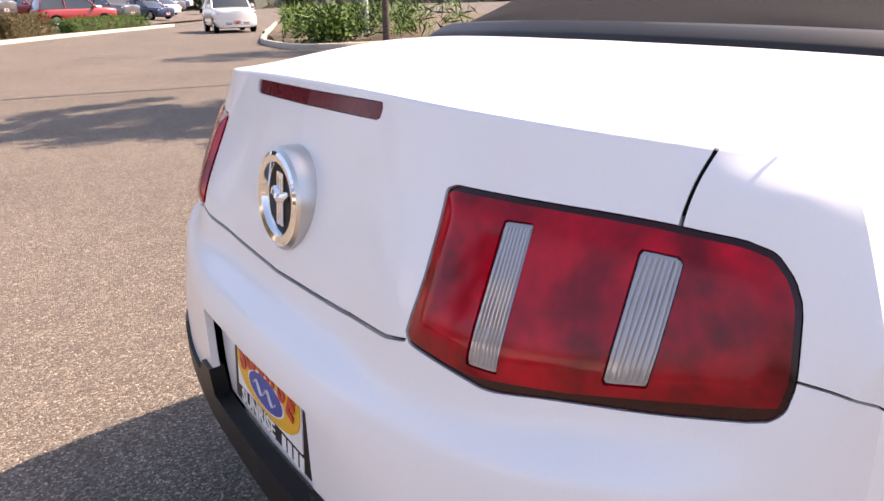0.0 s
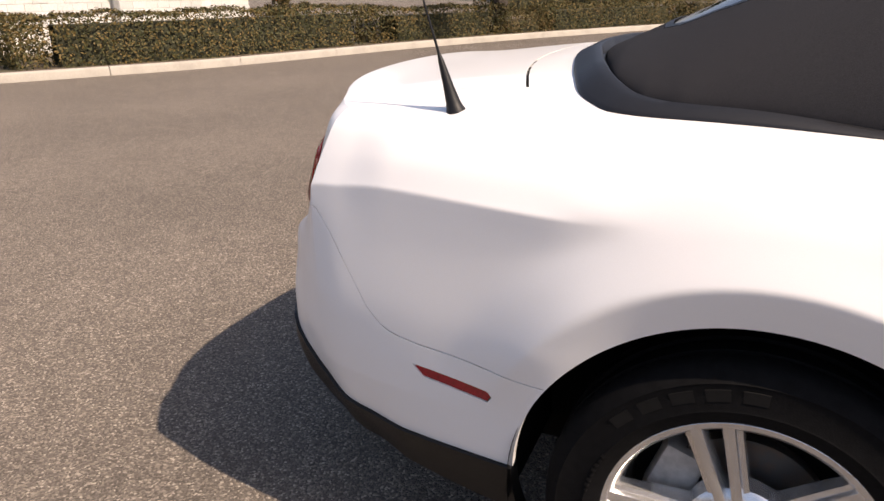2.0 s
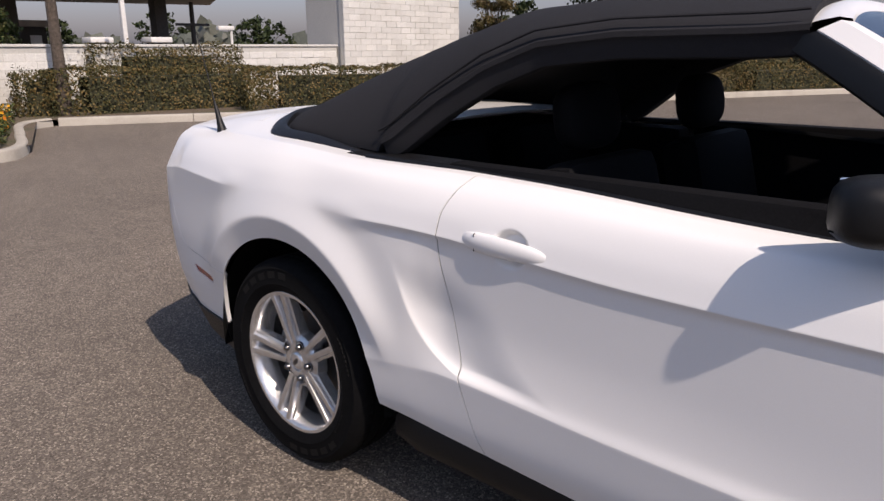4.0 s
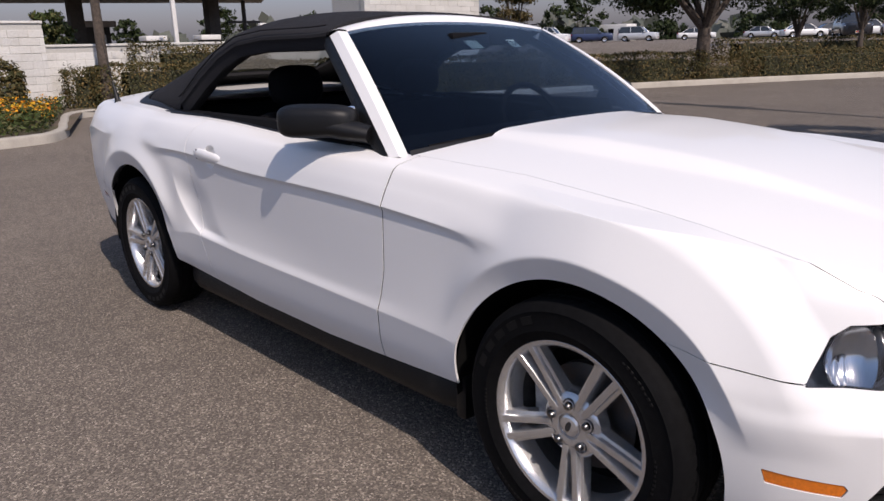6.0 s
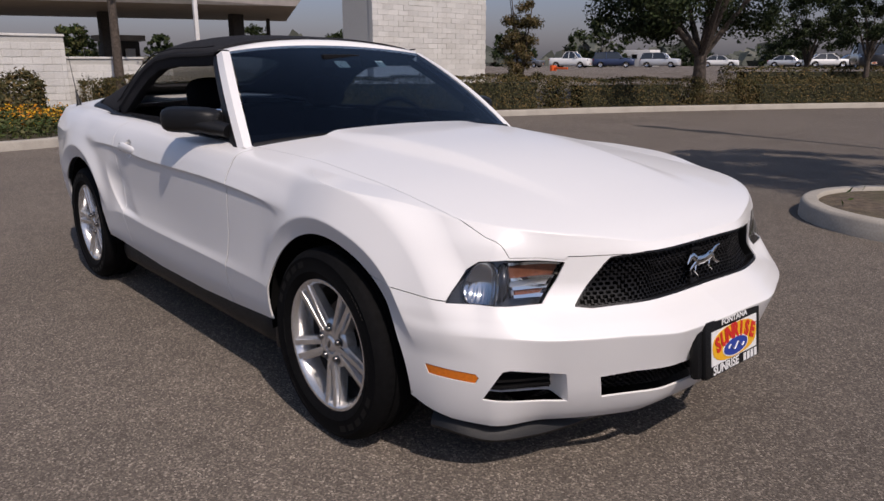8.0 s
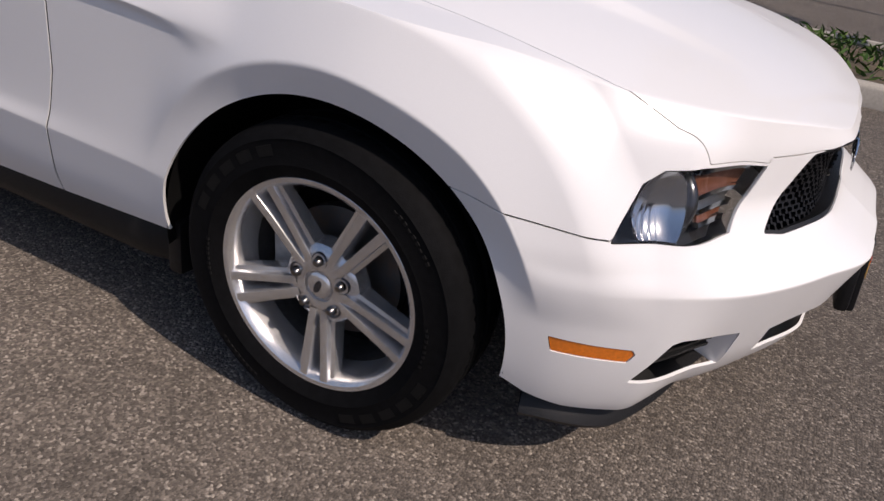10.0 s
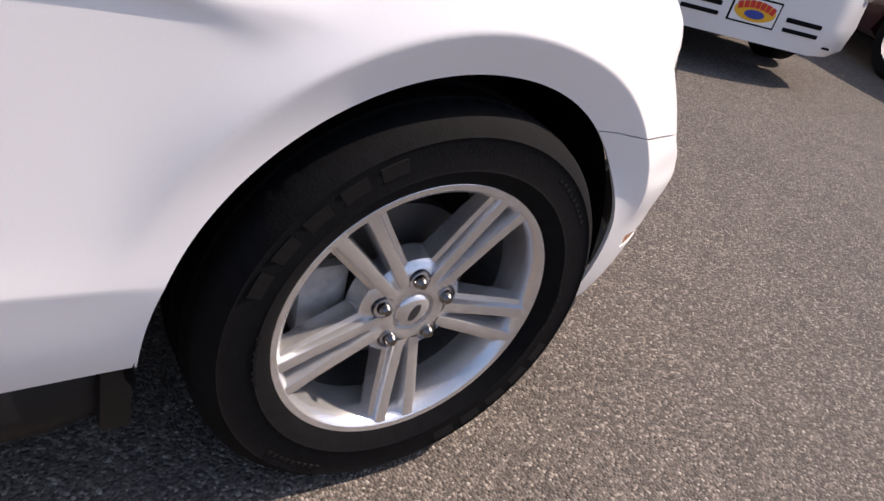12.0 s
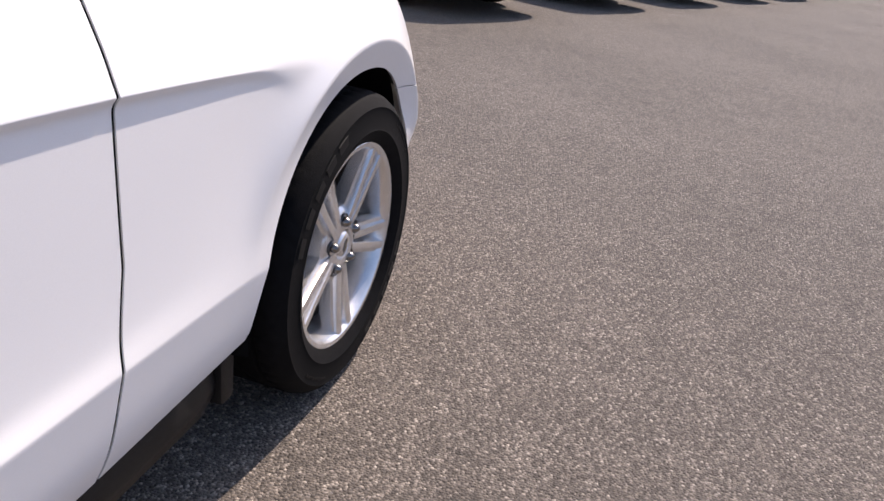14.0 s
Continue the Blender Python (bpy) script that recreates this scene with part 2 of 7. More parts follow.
FENDER = [(0.04, 0.25), (0.022, 0.33), (0.008, 0.42), (0.002, 0.51), (0.004, 0.585), (0.012, 0.66), (0.028, 0.735), (0.06, 0.815), (0.11, 0.88), (0.185, None)]
FENDER_MID = [(0.04, 0.25), (0.022, 0.33), (0.008, 0.42), (0.002, 0.51), (0.006, 0.585), (0.014, 0.66), (0.022, 0.755), (0.048, 0.842), (0.092, 0.908), (0.158, None)]
FENDER_BACK = [(0.05, 0.285), (0.022, 0.37), (0.006, 0.475), (0.012, 0.54), (0.018, 0.64), (0.0225, 0.789), (0.016, 0.812), (0.045, 0.875), (0.085, 0.935), (0.15, None)]
DOOR_FRONT = [(0.05, 0.285), (0.02, 0.37), (0.003, 0.487), (0.013, 0.530), (0.016, 0.64), (0.0165, 0.818), (0.008, 0.840), (0.030, 0.90), (0.066, 0.955), (0.122, None)]
DOOR = [(0.05, 0.285), (0.02, 0.37), (0.003, 0.497), (0.014, 0.540), (0.022, 0.66), (0.0175, 0.825), (0.009, 0.847), (0.028, 0.91), (0.062, 0.967), (0.115, None)]
DOOR_BACK = [(0.05, 0.285), (0.02, 0.37), (0.003, 0.515), (0.015, 0.565), (0.025, 0.68), (0.0190, 0.853), (0.011, 0.876), (0.028, 0.93), (0.062, 0.982), (0.115, None)]
SCOOP_END = [(0.05, 0.30), (0.02, 0.38), (0.006, 0.50), (0.008, 0.58), (0.010, 0.69), (0.0205, 0.859), (0.012, 0.880), (0.032, 0.935), (0.068, 0.990), (0.120, None)]
QUARTER_FRONT = [(0.05, 0.285), (0.02, 0.37), (0.005, 0.48), (0.006, 0.57), (0.014, 0.68), (0.02, 0.82), (0.016, 0.88), (0.04, 0.945), (0.075, 0.998), (0.125, None)]
HAUNCH = [(0.04, 0.27), (0.02, 0.36), (0.005, 0.47), (0.002, 0.56), (0.006, 0.68), (0.018, 0.80), (0.030, 0.885), (0.048, 0.95), (0.088, 1.003), (0.14, None)]
QUARTER = [(0.06, 0.25), (0.03, 0.36), (0.012, 0.48), (0.006, 0.56), (0.003, 0.66), (0.006, 0.82), (0.004, 0.897), (0.035, 0.955), (0.08, 1.003), (0.14, None)]
QUARTER_BACK = [(0.07, 0.27), (0.035, 0.37), (0.012, 0.48), (0.004, 0.56), (0.0, 0.66), (0.005, 0.80), (0.008, 0.905), (0.035, 0.96), (0.075, 1.005), (0.135, None)]
TAIL_EDGE = [(0.085, 0.29), (0.045, 0.38), (0.018, 0.48), (0.006, 0.57), (0.0, 0.655), (0.006, 0.79), (0.014, 0.893), (0.046, 0.955), (0.082, 1.006), (0.12, None)]
TAIL_CORNER = [(0.085, 0.29), (0.045, 0.38), (0.015, 0.48), (0.002, 0.57), (0.0, 0.68), (0.004, 0.752), (0.012, 0.815), (0.042, 0.92), (0.080, 1.010), (0.11, None)]
FLANK_END = [(0.085, 0.29), (0.045, 0.38), (0.017, 0.48), (0.005, 0.57), (0.0, 0.660), (0.006, 0.785), (0.014, 0.885), (0.045, 0.948), (0.081, 1.008), (0.115, None)]
TAIL_SIDE = [(0.050, 0.30), (0.005, 0.38), (-0.014, 0.47), (-0.014, 0.56), (0.0, 0.665), (0.010, 0.725), (0.046, 0.765), (0.067, 0.84), (0.121, 0.975), (0.148, None)]
TAIL_MID = [(0.06, 0.30), (0.005, 0.38), (-0.010, 0.47), (-0.008, 0.56), (0.0, 0.65), (0.010, 0.70), (0.034, 0.742), (0.054, 0.82), (0.118, 0.97), (0.148, None)]
TAIL = [(0.06, 0.30), (0.015, 0.38), (0.005, 0.47), (0.0, 0.56), (0.0, 0.65), (0.014, 0.70), (0.060, 0.742), (0.084, 0.82), (0.130, 0.97), (0.155, None)]
STATIONS = [NOSE, NOSE, NOSE_SIDE, NOSE_SIDE, CORNER, CORNER, FENDER, FENDER_MID, FENDER_BACK, DOOR_FRONT, DOOR, DOOR_BACK, SCOOP_END, QUARTER_FRONT, HAUNCH, QUARTER, QUARTER_BACK, TAIL_EDGE, FLANK_END, TAIL_CORNER, TAIL_SIDE, TAIL_MID, TAIL, TAIL]
TAIL_EDGE_AT = 18
WHEEL_R, WHEELS_X, ARCH_R = 0.345, (0.0, -2.72), (0.406, 0.415)

knots = np.r_[0, np.cumsum(np.hypot(*np.diff(np.array(OUTLINE), axis=0).T))]
# the nose keeps its own scale of u: 1.1105 from the middle to its corner
knots = np.r_[knots[:6] * 1.1105 / knots[5], knots[6:] - knots[5] + 1.1105]
TOTAL = knots[-1]


def outline(u, sharp=False):
    """Place and outward normal of the outline, u metres along it."""
    pts = np.array(OUTLINE)
    x, y = curve(u, knots, pts[:, 0]), curve(u, knots, pts[:, 1])
    if sharp:
        c = TAIL_EDGE_AT
        one = [curve(u, knots[: c + 1], pts[: c + 1, k]) for k in (0, 1)]
        two = [curve(u, knots[c:], pts[c:, k]) for k in (0, 1)]
        x, y = np.where(u < knots[c], one, two)
    # round the tail's corner the insets all go one way, so that they never cross
    e = 0.02 + 0.17 * smooth(0.45, 0.15, np.abs(u - knots[TAIL_EDGE_AT]))
    lo, hi = np.clip(u - e, 0, TOTAL), np.clip(u + e, 0, TOTAL)
    tx, ty = curve(hi, knots, pts[:, 0]) - curve(lo, knots, pts[:, 0]), curve(hi, knots, pts[:, 1]) - curve(lo, knots, pts[:, 1])
    ends = (u < 1e-6) | (u > TOTAL - 1e-6)
    length = np.hypot(tx, ty)
    nx, ny = -ty / length * -1, tx / length * -1
    return x, y, nx, np.where(ends, 0, ny)


def sheet(u0, u1, n, inner, rows=168, inward=44):
    """A grid of the right half of the body between two places of the outline: up the flank, then inward over the top to the point inner (x, y) or a narrow ledge."""
    u = np.linspace(u0, u1, n)
    corner = knots[TAIL_EDGE_AT]
    if u0 < corner < u1:
        u = np.unique(np.r_[u, corner + np.linspace(-0.010, 0.010, 11)])
        n = len(u)
    x, y, nx, ny = outline(u)
    d = np.stack([curve(u, knots, [s[r][0] for s in STATIONS]) for r in range(10)])
    z = np.stack([curve(u, knots, [s[r][1] or 0 for s in STATIONS]) for r in range(10)])
    hx, hy, _, _ = outline(u, True)
    ex, ey = hx - nx * d[9], hy - ny * d[9]
    z[9] = top_height(ex, ey)
    z[8] = np.minimum(z[8], z[9] - 0.012)
    v = np.linspace(0, 9, rows)
    crisp = smooth(-0.28, -0.5, x) * (1 - smooth(-2.3, -2.45, x) * (1 - smooth(-2.95, -3.1, x))) * smooth(-3.66, -3.6, x)

    crisp = np.where(x > 0.3, smooth(0.5, 0.75, x), crisp)

    def up(values, i):
        soft = curve(v, range(10), values)
        if crisp[i] <= 0:
            return soft
        if x[i] > 0.3:
            hard = np.where(v <= 4, curve(v, range(5), values[:5]), curve(v, range(4, 10), values[4:]))
            return soft + (hard - soft) * crisp[i]
        hard = np.where(v <= 2, curve(v, range(3), values[:3]), np.where(v <= 6, curve(v, range(2, 7), values[2:7]), curve(v, range(6, 10), values[6:])))
        return soft + (hard - soft) * crisp[i]

    dd = np.stack([up(d[:, i], i) for i in range(n)], 1)
    zz = np.stack([up(z[:, i], i) for i in range(n)], 1)
    # above the bumper the tail's corner is a sharp upright edge
    cx, cy, _, _ = outline(u, True)
    w = smooth(3.4, 6.0, v)[:, None]
    # and below it is well rounded
    near_corner = smooth(0.42, 0.20, np.abs(u - corner))
    blur = [outline(np.clip(u + k, 0, TOTAL))[:2] for k in np.linspace(-0.085, 0.085, 11)]
    x, y = x + (np.mean([b[0] for b in blur], 0) - x) * near_corner, y + (np.mean([b[1] for b in blur], 0) - y) * near_corner
    px, py = x + (cx - x) * w - nx * dd, y + (cy - y) * w - ny * dd
    q = (np.linspace(0, 1, inward + 1)[1:] ** 1.35)[:, None]
    if inner is None:
        tx, ty = ex + 0 * ex, ey - 0.10
        qx, qy = ex + (tx - ex) * q, ey + (ty - ey) * q
        qz = z[9] + 0 * q
        qz = top_height(qx, qy)
    else:
        qx, qy = ex + (inner[0] - ex) * q, ey * (1 - q)
        qz = top_height(qx, qy)
    px, py, pz = np.vstack([px, qx]), np.vstack([py, qy]), np.vstack([zz, qz])
    # the flare round each wheel opening
    flank = np.vstack([np.ones_like(zz), np.zeros_like(qz)])
    for wx, lip, fall in zip(WHEELS_X, (0.906, 0.931), (0.45, 0.40)):
        front = wx > -1
        rho = np.hypot(px - wx, pz - WHEEL_R)
        crease = 0.458 + 0.012 * smooth(0.1, 0.36, px) if front else 0.488
        beyond = rho - crease
        round_ = np.sqrt(beyond * beyond + (0.003 if front else 0.006) ** 2)
        edge = lip - (0.034 * smooth(0.02, 0.44, px - wx) if front else 0)
        want = edge - fall * 0.5 * (round_ + beyond) - 0.34 * 0.5 * (round_ - beyond)
        low = np.where(px < wx, smooth(0.46, 0.78, pz), smooth(0.44, 0.60, pz)) if front else smooth(0.46, 0.66, pz)
        near = flank * low * smooth(0.66, 0.56, rho) * smooth(0.30, 0.36, rho)
        if not front:
            near = near * np.where(px < wx, smooth(-0.60, -0.26, px - wx), 1)
        rise = want - py
        out_ = 0.5 * (rise + np.sqrt(rise * rise + 0.012**2)) - 0.003
        # inside the crease the flare leans in towards the wheel
        inside = smooth(0.004, -0.004, beyond) if front else smooth(0.010, -0.010, beyond)
        py = py + near * (out_ + (rise - out_) * inside)
    # the sill's crease sweeps up behind the door, and the door's hollow ends there in a sharp edge
    sweep = px - curve(pz, [0.50, 0.526, 0.535, 0.571, 0.639, 0.719, 0.766, 0.84], [-1.90, -2.0, -2.028, -2.096, -2.157, -2.199, -2.223, -2.25])
    hollow = smooth(0.80, 0.66, pz) * smooth(0.515, 0.545, pz) * (1 - np.exp(-np.maximum(sweep, 0) / 0.028)) * smooth(0.30, 0.06, sweep)
    py = py - flank * 0.015 * hollow
    # the hollow behind the door handle
    cup = np.hypot((px + 1.855) / 0.055, (pz - 0.878) / 0.046)
    py = py - flank * 0.024 * smooth(1.0, 0.62, cup)
    grid = np.stack([px, py, pz], -1)
    du = np.gradient(grid, axis=1)
    dv = np.gradient(grid, axis=0)
    # across the middle line the surface goes on as its own mirror image
    for end, at_middle in ((0, y[0] < 1e-6), (-1, y[-1] < 1e-6)):
        if at_middle:
            du[:, end] = (0, 1, 0)
    normal = np.cross(du, dv)
    normal /= np.linalg.norm(normal, axis=-1, keepdims=True) + 1e-12
    out = np.stack([nx + 0 * px, ny + 0 * px, np.vstack([0 * zz, 5 + 0 * qz])], -1)
    normal *= np.sign((normal * out).sum(-1, keepdims=True) + 1e-9)
    if inner is not None:
        normal[-1] = (0, 0, 1)
    vv = np.concatenate([v, 9 + q[:, 0]])
    info = np.stack([np.broadcast_to(u, px.shape), np.broadcast_to(vv[:, None], px.shape)], -1)
    rows_, cols = px.shape
    a = (np.arange(rows_ - 1)[:, None] * cols + np.arange(cols - 1)).ravel()
    quads = np.stack([a, a + 1, a + cols + 1, a + cols], 1)
    tris = np.vstack([quads[:, [0, 1, 2]], quads[:, [0, 2, 3]]])
    data = np.concatenate([grid, normal, info], -1).reshape(-1, 8)
    t = data[tris][:, :, :3]
    face = np.cross(t[:, 1] - t[:, 0], t[:, 2] - t[:, 0])
    flip = (face * data[tris][:, :, 3:6].sum(1)).sum(1) < 0
    tris[flip] = tris[flip][:, ::-1]
    return data, tris


def clip(piece, field):
    """The part of a piece (vertex rows, triangles) where field, one number a vertex, is above 0."""
    data, tris = piece
    inside = field > 0
    count = inside[tris].sum(1)
    whole, cut = tris[count == 3], tris[(count == 1) | (count == 2)]
    if len(cut) == 0:
        return compact(data, whole)
    # turn each cut triangle so that its odd vertex comes first
    odd_in = inside[cut].sum(1) == 1
    lone = np.where(odd_in[:, None], inside[cut], ~inside[cut]).argmax(1)
    cut = np.stack([cut[np.arange(len(cut)), (lone + k) % 3] for k in range(3)], 1)
    edges = np.vstack([np.sort(cut[:, [0, 1]], 1), np.sort(cut[:, [0, 2]], 1)])
    key, back = np.unique(edges, axis=0, return_inverse=True)
    back = back.ravel()
    fa, fb = field[key[:, 0]], field[key[:, 1]]
    w = (fa / (fa - fb))[:, None]
    fresh = data[key[:, 0]] * (1 - w) + data[key[:, 1]] * w
    p, q = len(data) + back[: len(cut)], len(data) + back[len(cut) :]
    one = np.stack([cut[:, 0], p, q], 1)[odd_in]
    two = ~odd_in
    more = np.vstack([np.stack([p, cut[:, 1], cut[:, 2]], 1)[two], np.stack([p, cut[:, 2], q], 1)[two]])
    return compact(np.vstack([data, fresh]), np.vstack([whole, one, more]))


def compact(data, tris):
    used, back = np.unique(tris, return_inverse=True)
    return data[used], back.reshape(-1, 3)


def inside_polygon(x, y, points):
    """Signed distance to a polygon, above 0 within it."""
    pts = np.array(points, float)
    best, odd = np.full(np.shape(x), 9.0), np.zeros(np.shape(x), bool)
    for (ax, ay), (bx, by) in zip(pts, np.roll(pts, -1, 0)):
        t = np.clip(((x - ax) * (bx - ax) + (y - ay) * (by - ay)) / ((bx - ax) ** 2 + (by - ay) ** 2), 0, 1)
        best = np.minimum(best, np.hypot(x - ax - t * (bx - ax), y - ay - t * (by - ay)))
        cross = (ay > y) != (by > y)
        odd ^= cross & (x < ax + (y - ay) / np.where(by == ay, 1, by - ay) * (bx - ax))
    return np.where(odd, best, -best)


COWL_U = float(np.interp(0.86, -np.array(OUTLINE)[5:17, 0], knots[5:17]))
DECK_U = float(np.interp(2.55, -np.array(OUTLINE)[5:17, 0], knots[5:17]))
FRONT = sheet(0, COWL_U, 620, (-0.9, 0))
MIDDLE = sheet(COWL_U, DECK_U, 340, None)
REAR = sheet(DECK_U, TOTAL, 460, (-2.6, 0))

# ---------- mesh helpers ----------


def mesh_object(name, verts, faces, mat, parent=None, label="", normals=None, flat=False):
    """One mesh object from vertices and faces."""
    me = bpy.data.meshes.new(name)
    verts = np.asarray(verts, float)
    me.from_pydata(verts.tolist(), [], [list(map(int, f)) for f in faces])
    me.update()
    me.polygons.foreach_set("use_smooth", [not flat] * len(me.polygons))
    if normals is not None:
        me.normals_split_custom_set_from_vertices(np.asarray(normals, float).tolist())
    ob = new(name, me)
    if mat:
        me.materials.append(mat)
    if parent:
        ob.parent = parent
    if label:
        ob["label"] = label
    return ob


def part(name, bm, mat, parent=None, label="", smooth_angle=40):
    """Links a bmesh as one mesh object under a thing or a part."""
    me = bpy.data.meshes.new(name)
    bmesh.ops.recalc_face_normals(bm, faces=bm.faces)
    for f in bm.faces:
        f.smooth = True
    for e in bm.edges:
        if len(e.link_faces) == 2 and e.calc_face_angle(0) > radians(smooth_angle):
            e.smooth = False
    bm.to_mesh(me)
    bm.free()
    ob = new(name, me)
    me.materials.append(mat)
    if parent:
        ob.parent = parent
    if label:
        ob["label"] = label
    return ob


def thing(name, label, category, m=None, group="", kind=""):
    ob = new(name)
    ob.empty_display_size = 0.1
    if m is not None:
        ob.matrix_world = m
    return tagged(ob, label, category, group, kind)


def add_box(bm, x0, x1, y0, y1, z0, z1, bevel=0.0, m=None, segments=2):
    made = bmesh.ops.create_cube(bm, size=1)["verts"]
    for v in made:
        v.co = Vector(((x0 + x1) / 2 + v.co.x * (x1 - x0), (y0 + y1) / 2 + v.co.y * (y1 - y0), (z0 + z1) / 2 + v.co.z * (z1 - z0)))
    if bevel:
        edges = list({e for v in made for e in v.link_edges})
        made = [v for v in bmesh.ops.bevel(bm, geom=edges, offset=bevel, segments=segments, affect="EDGES", profile=0.6)["verts"]] + [v for v in made if v.is_valid]
    if m is not None:
        bmesh.ops.transform(bm, matrix=m, verts=list({v for v in made if v.is_valid}))
    return bm


def box(x0, x1, y0, y1, z0, z1, bevel=0.0, m=None):
    return add_box(bmesh.new(), x0, x1, y0, y1, z0, z1, bevel, m)


def add_tube(bm, points, radii, n=10, squash=1.0):
    """A round bar along points."""
    rings, pts = [], [Vector(p) for p in points]
    for i, p in enumerate(pts):
        d = (pts[min(i + 1, len(pts) - 1)] - pts[max(i - 1, 0)]).normalized()
        a = d.cross(Vector((0, 0, 1)) if abs(d.z) < 0.9 else Vector((1, 0, 0))).normalized()
        b = d.cross(a)
        r = radii[i] if hasattr(radii, "__len__") else radii
        rings.append([bm.verts.new(p + r * (math.cos(t) * a + squash * math.sin(t) * b)) for t in (2 * math.pi * k / n for k in range(n))])
    for r0, r1 in zip(rings, rings[1:]):
        for k in range(n):
            bm.faces.new((r0[k], r0[(k + 1) % n], r1[(k + 1) % n], r1[k]))
    bm.faces.new(rings[0])
    bm.faces.new(rings[-1])
    return bm


def tube(points, radii, n=10, squash=1.0):
    return add_tube(bmesh.new(), points, radii, n, squash)


def revolve(profile, n, mat, name, parent=None, label="", wobble=None, closed=False):
    """A body turned about the y axis from (radius, y) points. wobble(k, i) adds to the radius."""
    verts, faces, m = [], [], len(profile)
    for k in range(n):
        a = 2 * math.pi * k / n
        for i, (r, y) in enumerate(profile):
            rr = r + (wobble(k, i) if wobble else 0)
            verts.append((rr * math.sin(a), y, rr * math.cos(a)))
    for k in range(n):
        for i in range(m if closed else m - 1):
            a, b = k * m + i, ((k + 1) % n) * m + i
            j = (i + 1) % m - i
            faces.append((a, a + j, b + j, b))
    ob = mesh_object(name, verts, faces, mat, parent, label)
    bm = bmesh.new()
    bm.from_mesh(ob.data)
    bmesh.ops.remove_doubles(bm, verts=bm.verts, dist=1e-6)
    bmesh.ops.recalc_face_normals(bm, faces=bm.faces)
    for e in bm.edges:
        if len(e.link_faces) == 2 and e.calc_face_angle(0) > radians(35):
            e.smooth = False
    bm.to_mesh(ob.data)
    bm.free()
    return ob


def grid_object(name, points, mat, parent=None, label="", thick=0.0):
    """A surface through a grid of points (rows, columns, 3), with its thickness."""
    p = np.asarray(points, float)
    r, c = p.shape[:2]
    du, dv = np.gradient(p, axis=1), np.gradient(p, axis=0)
    nrm = np.cross(du, dv)
    nrm /= np.linalg.norm(nrm, axis=-1, keepdims=True) + 1e-12
    a = (np.arange(r - 1)[:, None] * c + np.arange(c - 1)).ravel()
    quads = np.stack([a, a + 1, a + c + 1, a + c], 1)
    verts, faces = p.reshape(-1, 3), quads.tolist()
    if thick:
        k = r * c
        verts = np.vstack([verts, verts - thick * nrm.reshape(-1, 3)])
        faces += (quads[:, ::-1] + k).tolist()
        rim = [i for i in range(c)] + [i * c + c - 1 for i in range(1, r)] + [(r - 1) * c + i for i in range(c - 2, -1, -1)] + [i * c for i in range(r - 2, 0, -1)]
        faces += [(x, x + k, y + k, y) for x, y in zip(rim, rim[1:] + rim[:1])]
    ob = mesh_object(name, verts, faces, mat, parent, label)
    bm = bmesh.new()
    bm.from_mesh(ob.data)
    bmesh.ops.recalc_face_normals(bm, faces=bm.faces) if thick else None
    for e in bm.edges:
        if len(e.link_faces) == 2 and e.calc_face_angle(0) > radians(50):
            e.smooth = False
    bm.to_mesh(ob.data)
    bm.free()
    return ob


def flat_text(name, words, size, mat, parent, m, squeeze=1.0, depth=0.0005, bold=0.0):
    """Raised lettering in the built-in font, turned into a mesh."""
    data = bpy.data.curves.new(name, "FONT")
    data.body, data.size, data.align_x, data.align_y, data.extrude = words, size, "CENTER", "CENTER", depth
    data.resolution_u, data.offset = 3, bold
    ob = bpy.data.objects.new(name, data)
    scene.collection.objects.link(ob)
    bpy.context.view_layer.update()
    me = bpy.data.meshes.new_from_object(ob)
    bpy.data.objects.remove(ob)
    me.transform(m @ Matrix.Diagonal((squeeze, 1, 1, 1)))
    me.materials.clear()
    me.materials.append(mat)
    out = new(name, me)
    out.parent = parent
    return out

# ---------- the lot ----------
ground = mesh_object("ground", [(-500, -500, 0), (500, -500, 0), (500, 500, 0), (-500, 500, 0)], [(0, 1, 2, 3)], ASPHALT)
tagged(ground, "worn grey-brown asphalt of the parking lot", "ground", kind="structure")

# ---------- the white convertible ----------
car = thing("convertible_car", "white convertible car with a closed black canvas top parked on asphalt", "car")
# its middle lies a little to the left of y = 0, and its right flank where the half profiles put it
car.matrix_world = Matrix.Translation((0, 0.02, 0)) @ Matrix.Diagonal((1, 1 + 0.02 / 0.922, 1, 1))
GAP_HALF = 0.0015
DOOR_GAP = 0.0032


def both(pieces, sides):
    """Joins pieces of the right half, laid on the wanted sides, into one set of vertices, normals and triangles."""
    vs, ns, ts, k = [], [], [], 0
    for side in sides:
        for data, tris in pieces:
            f = np.array([1, -1, 1]) if side == "right" else np.array([1, 1, 1])
            at = data[:, :3] * f
            if side == "left":
                # the left corner of the nose reaches a little further out
                w = smooth(0.0, 0.75, at[:, 1]) * 1.15 * smooth(0.0, 0.6, at[:, 0]) * 1.3
                at = at + np.stack([0.05 * w, 0.03 * w, 0 * w], 1)
            vs.append(at)
            ns.append(data[:, 3:6] * f)
            ts.append((tris[:, ::-1] if side == "right" else tris) + k)
            k += len(data)
    return np.vstack(vs), np.vstack(ns), np.vstack(ts)


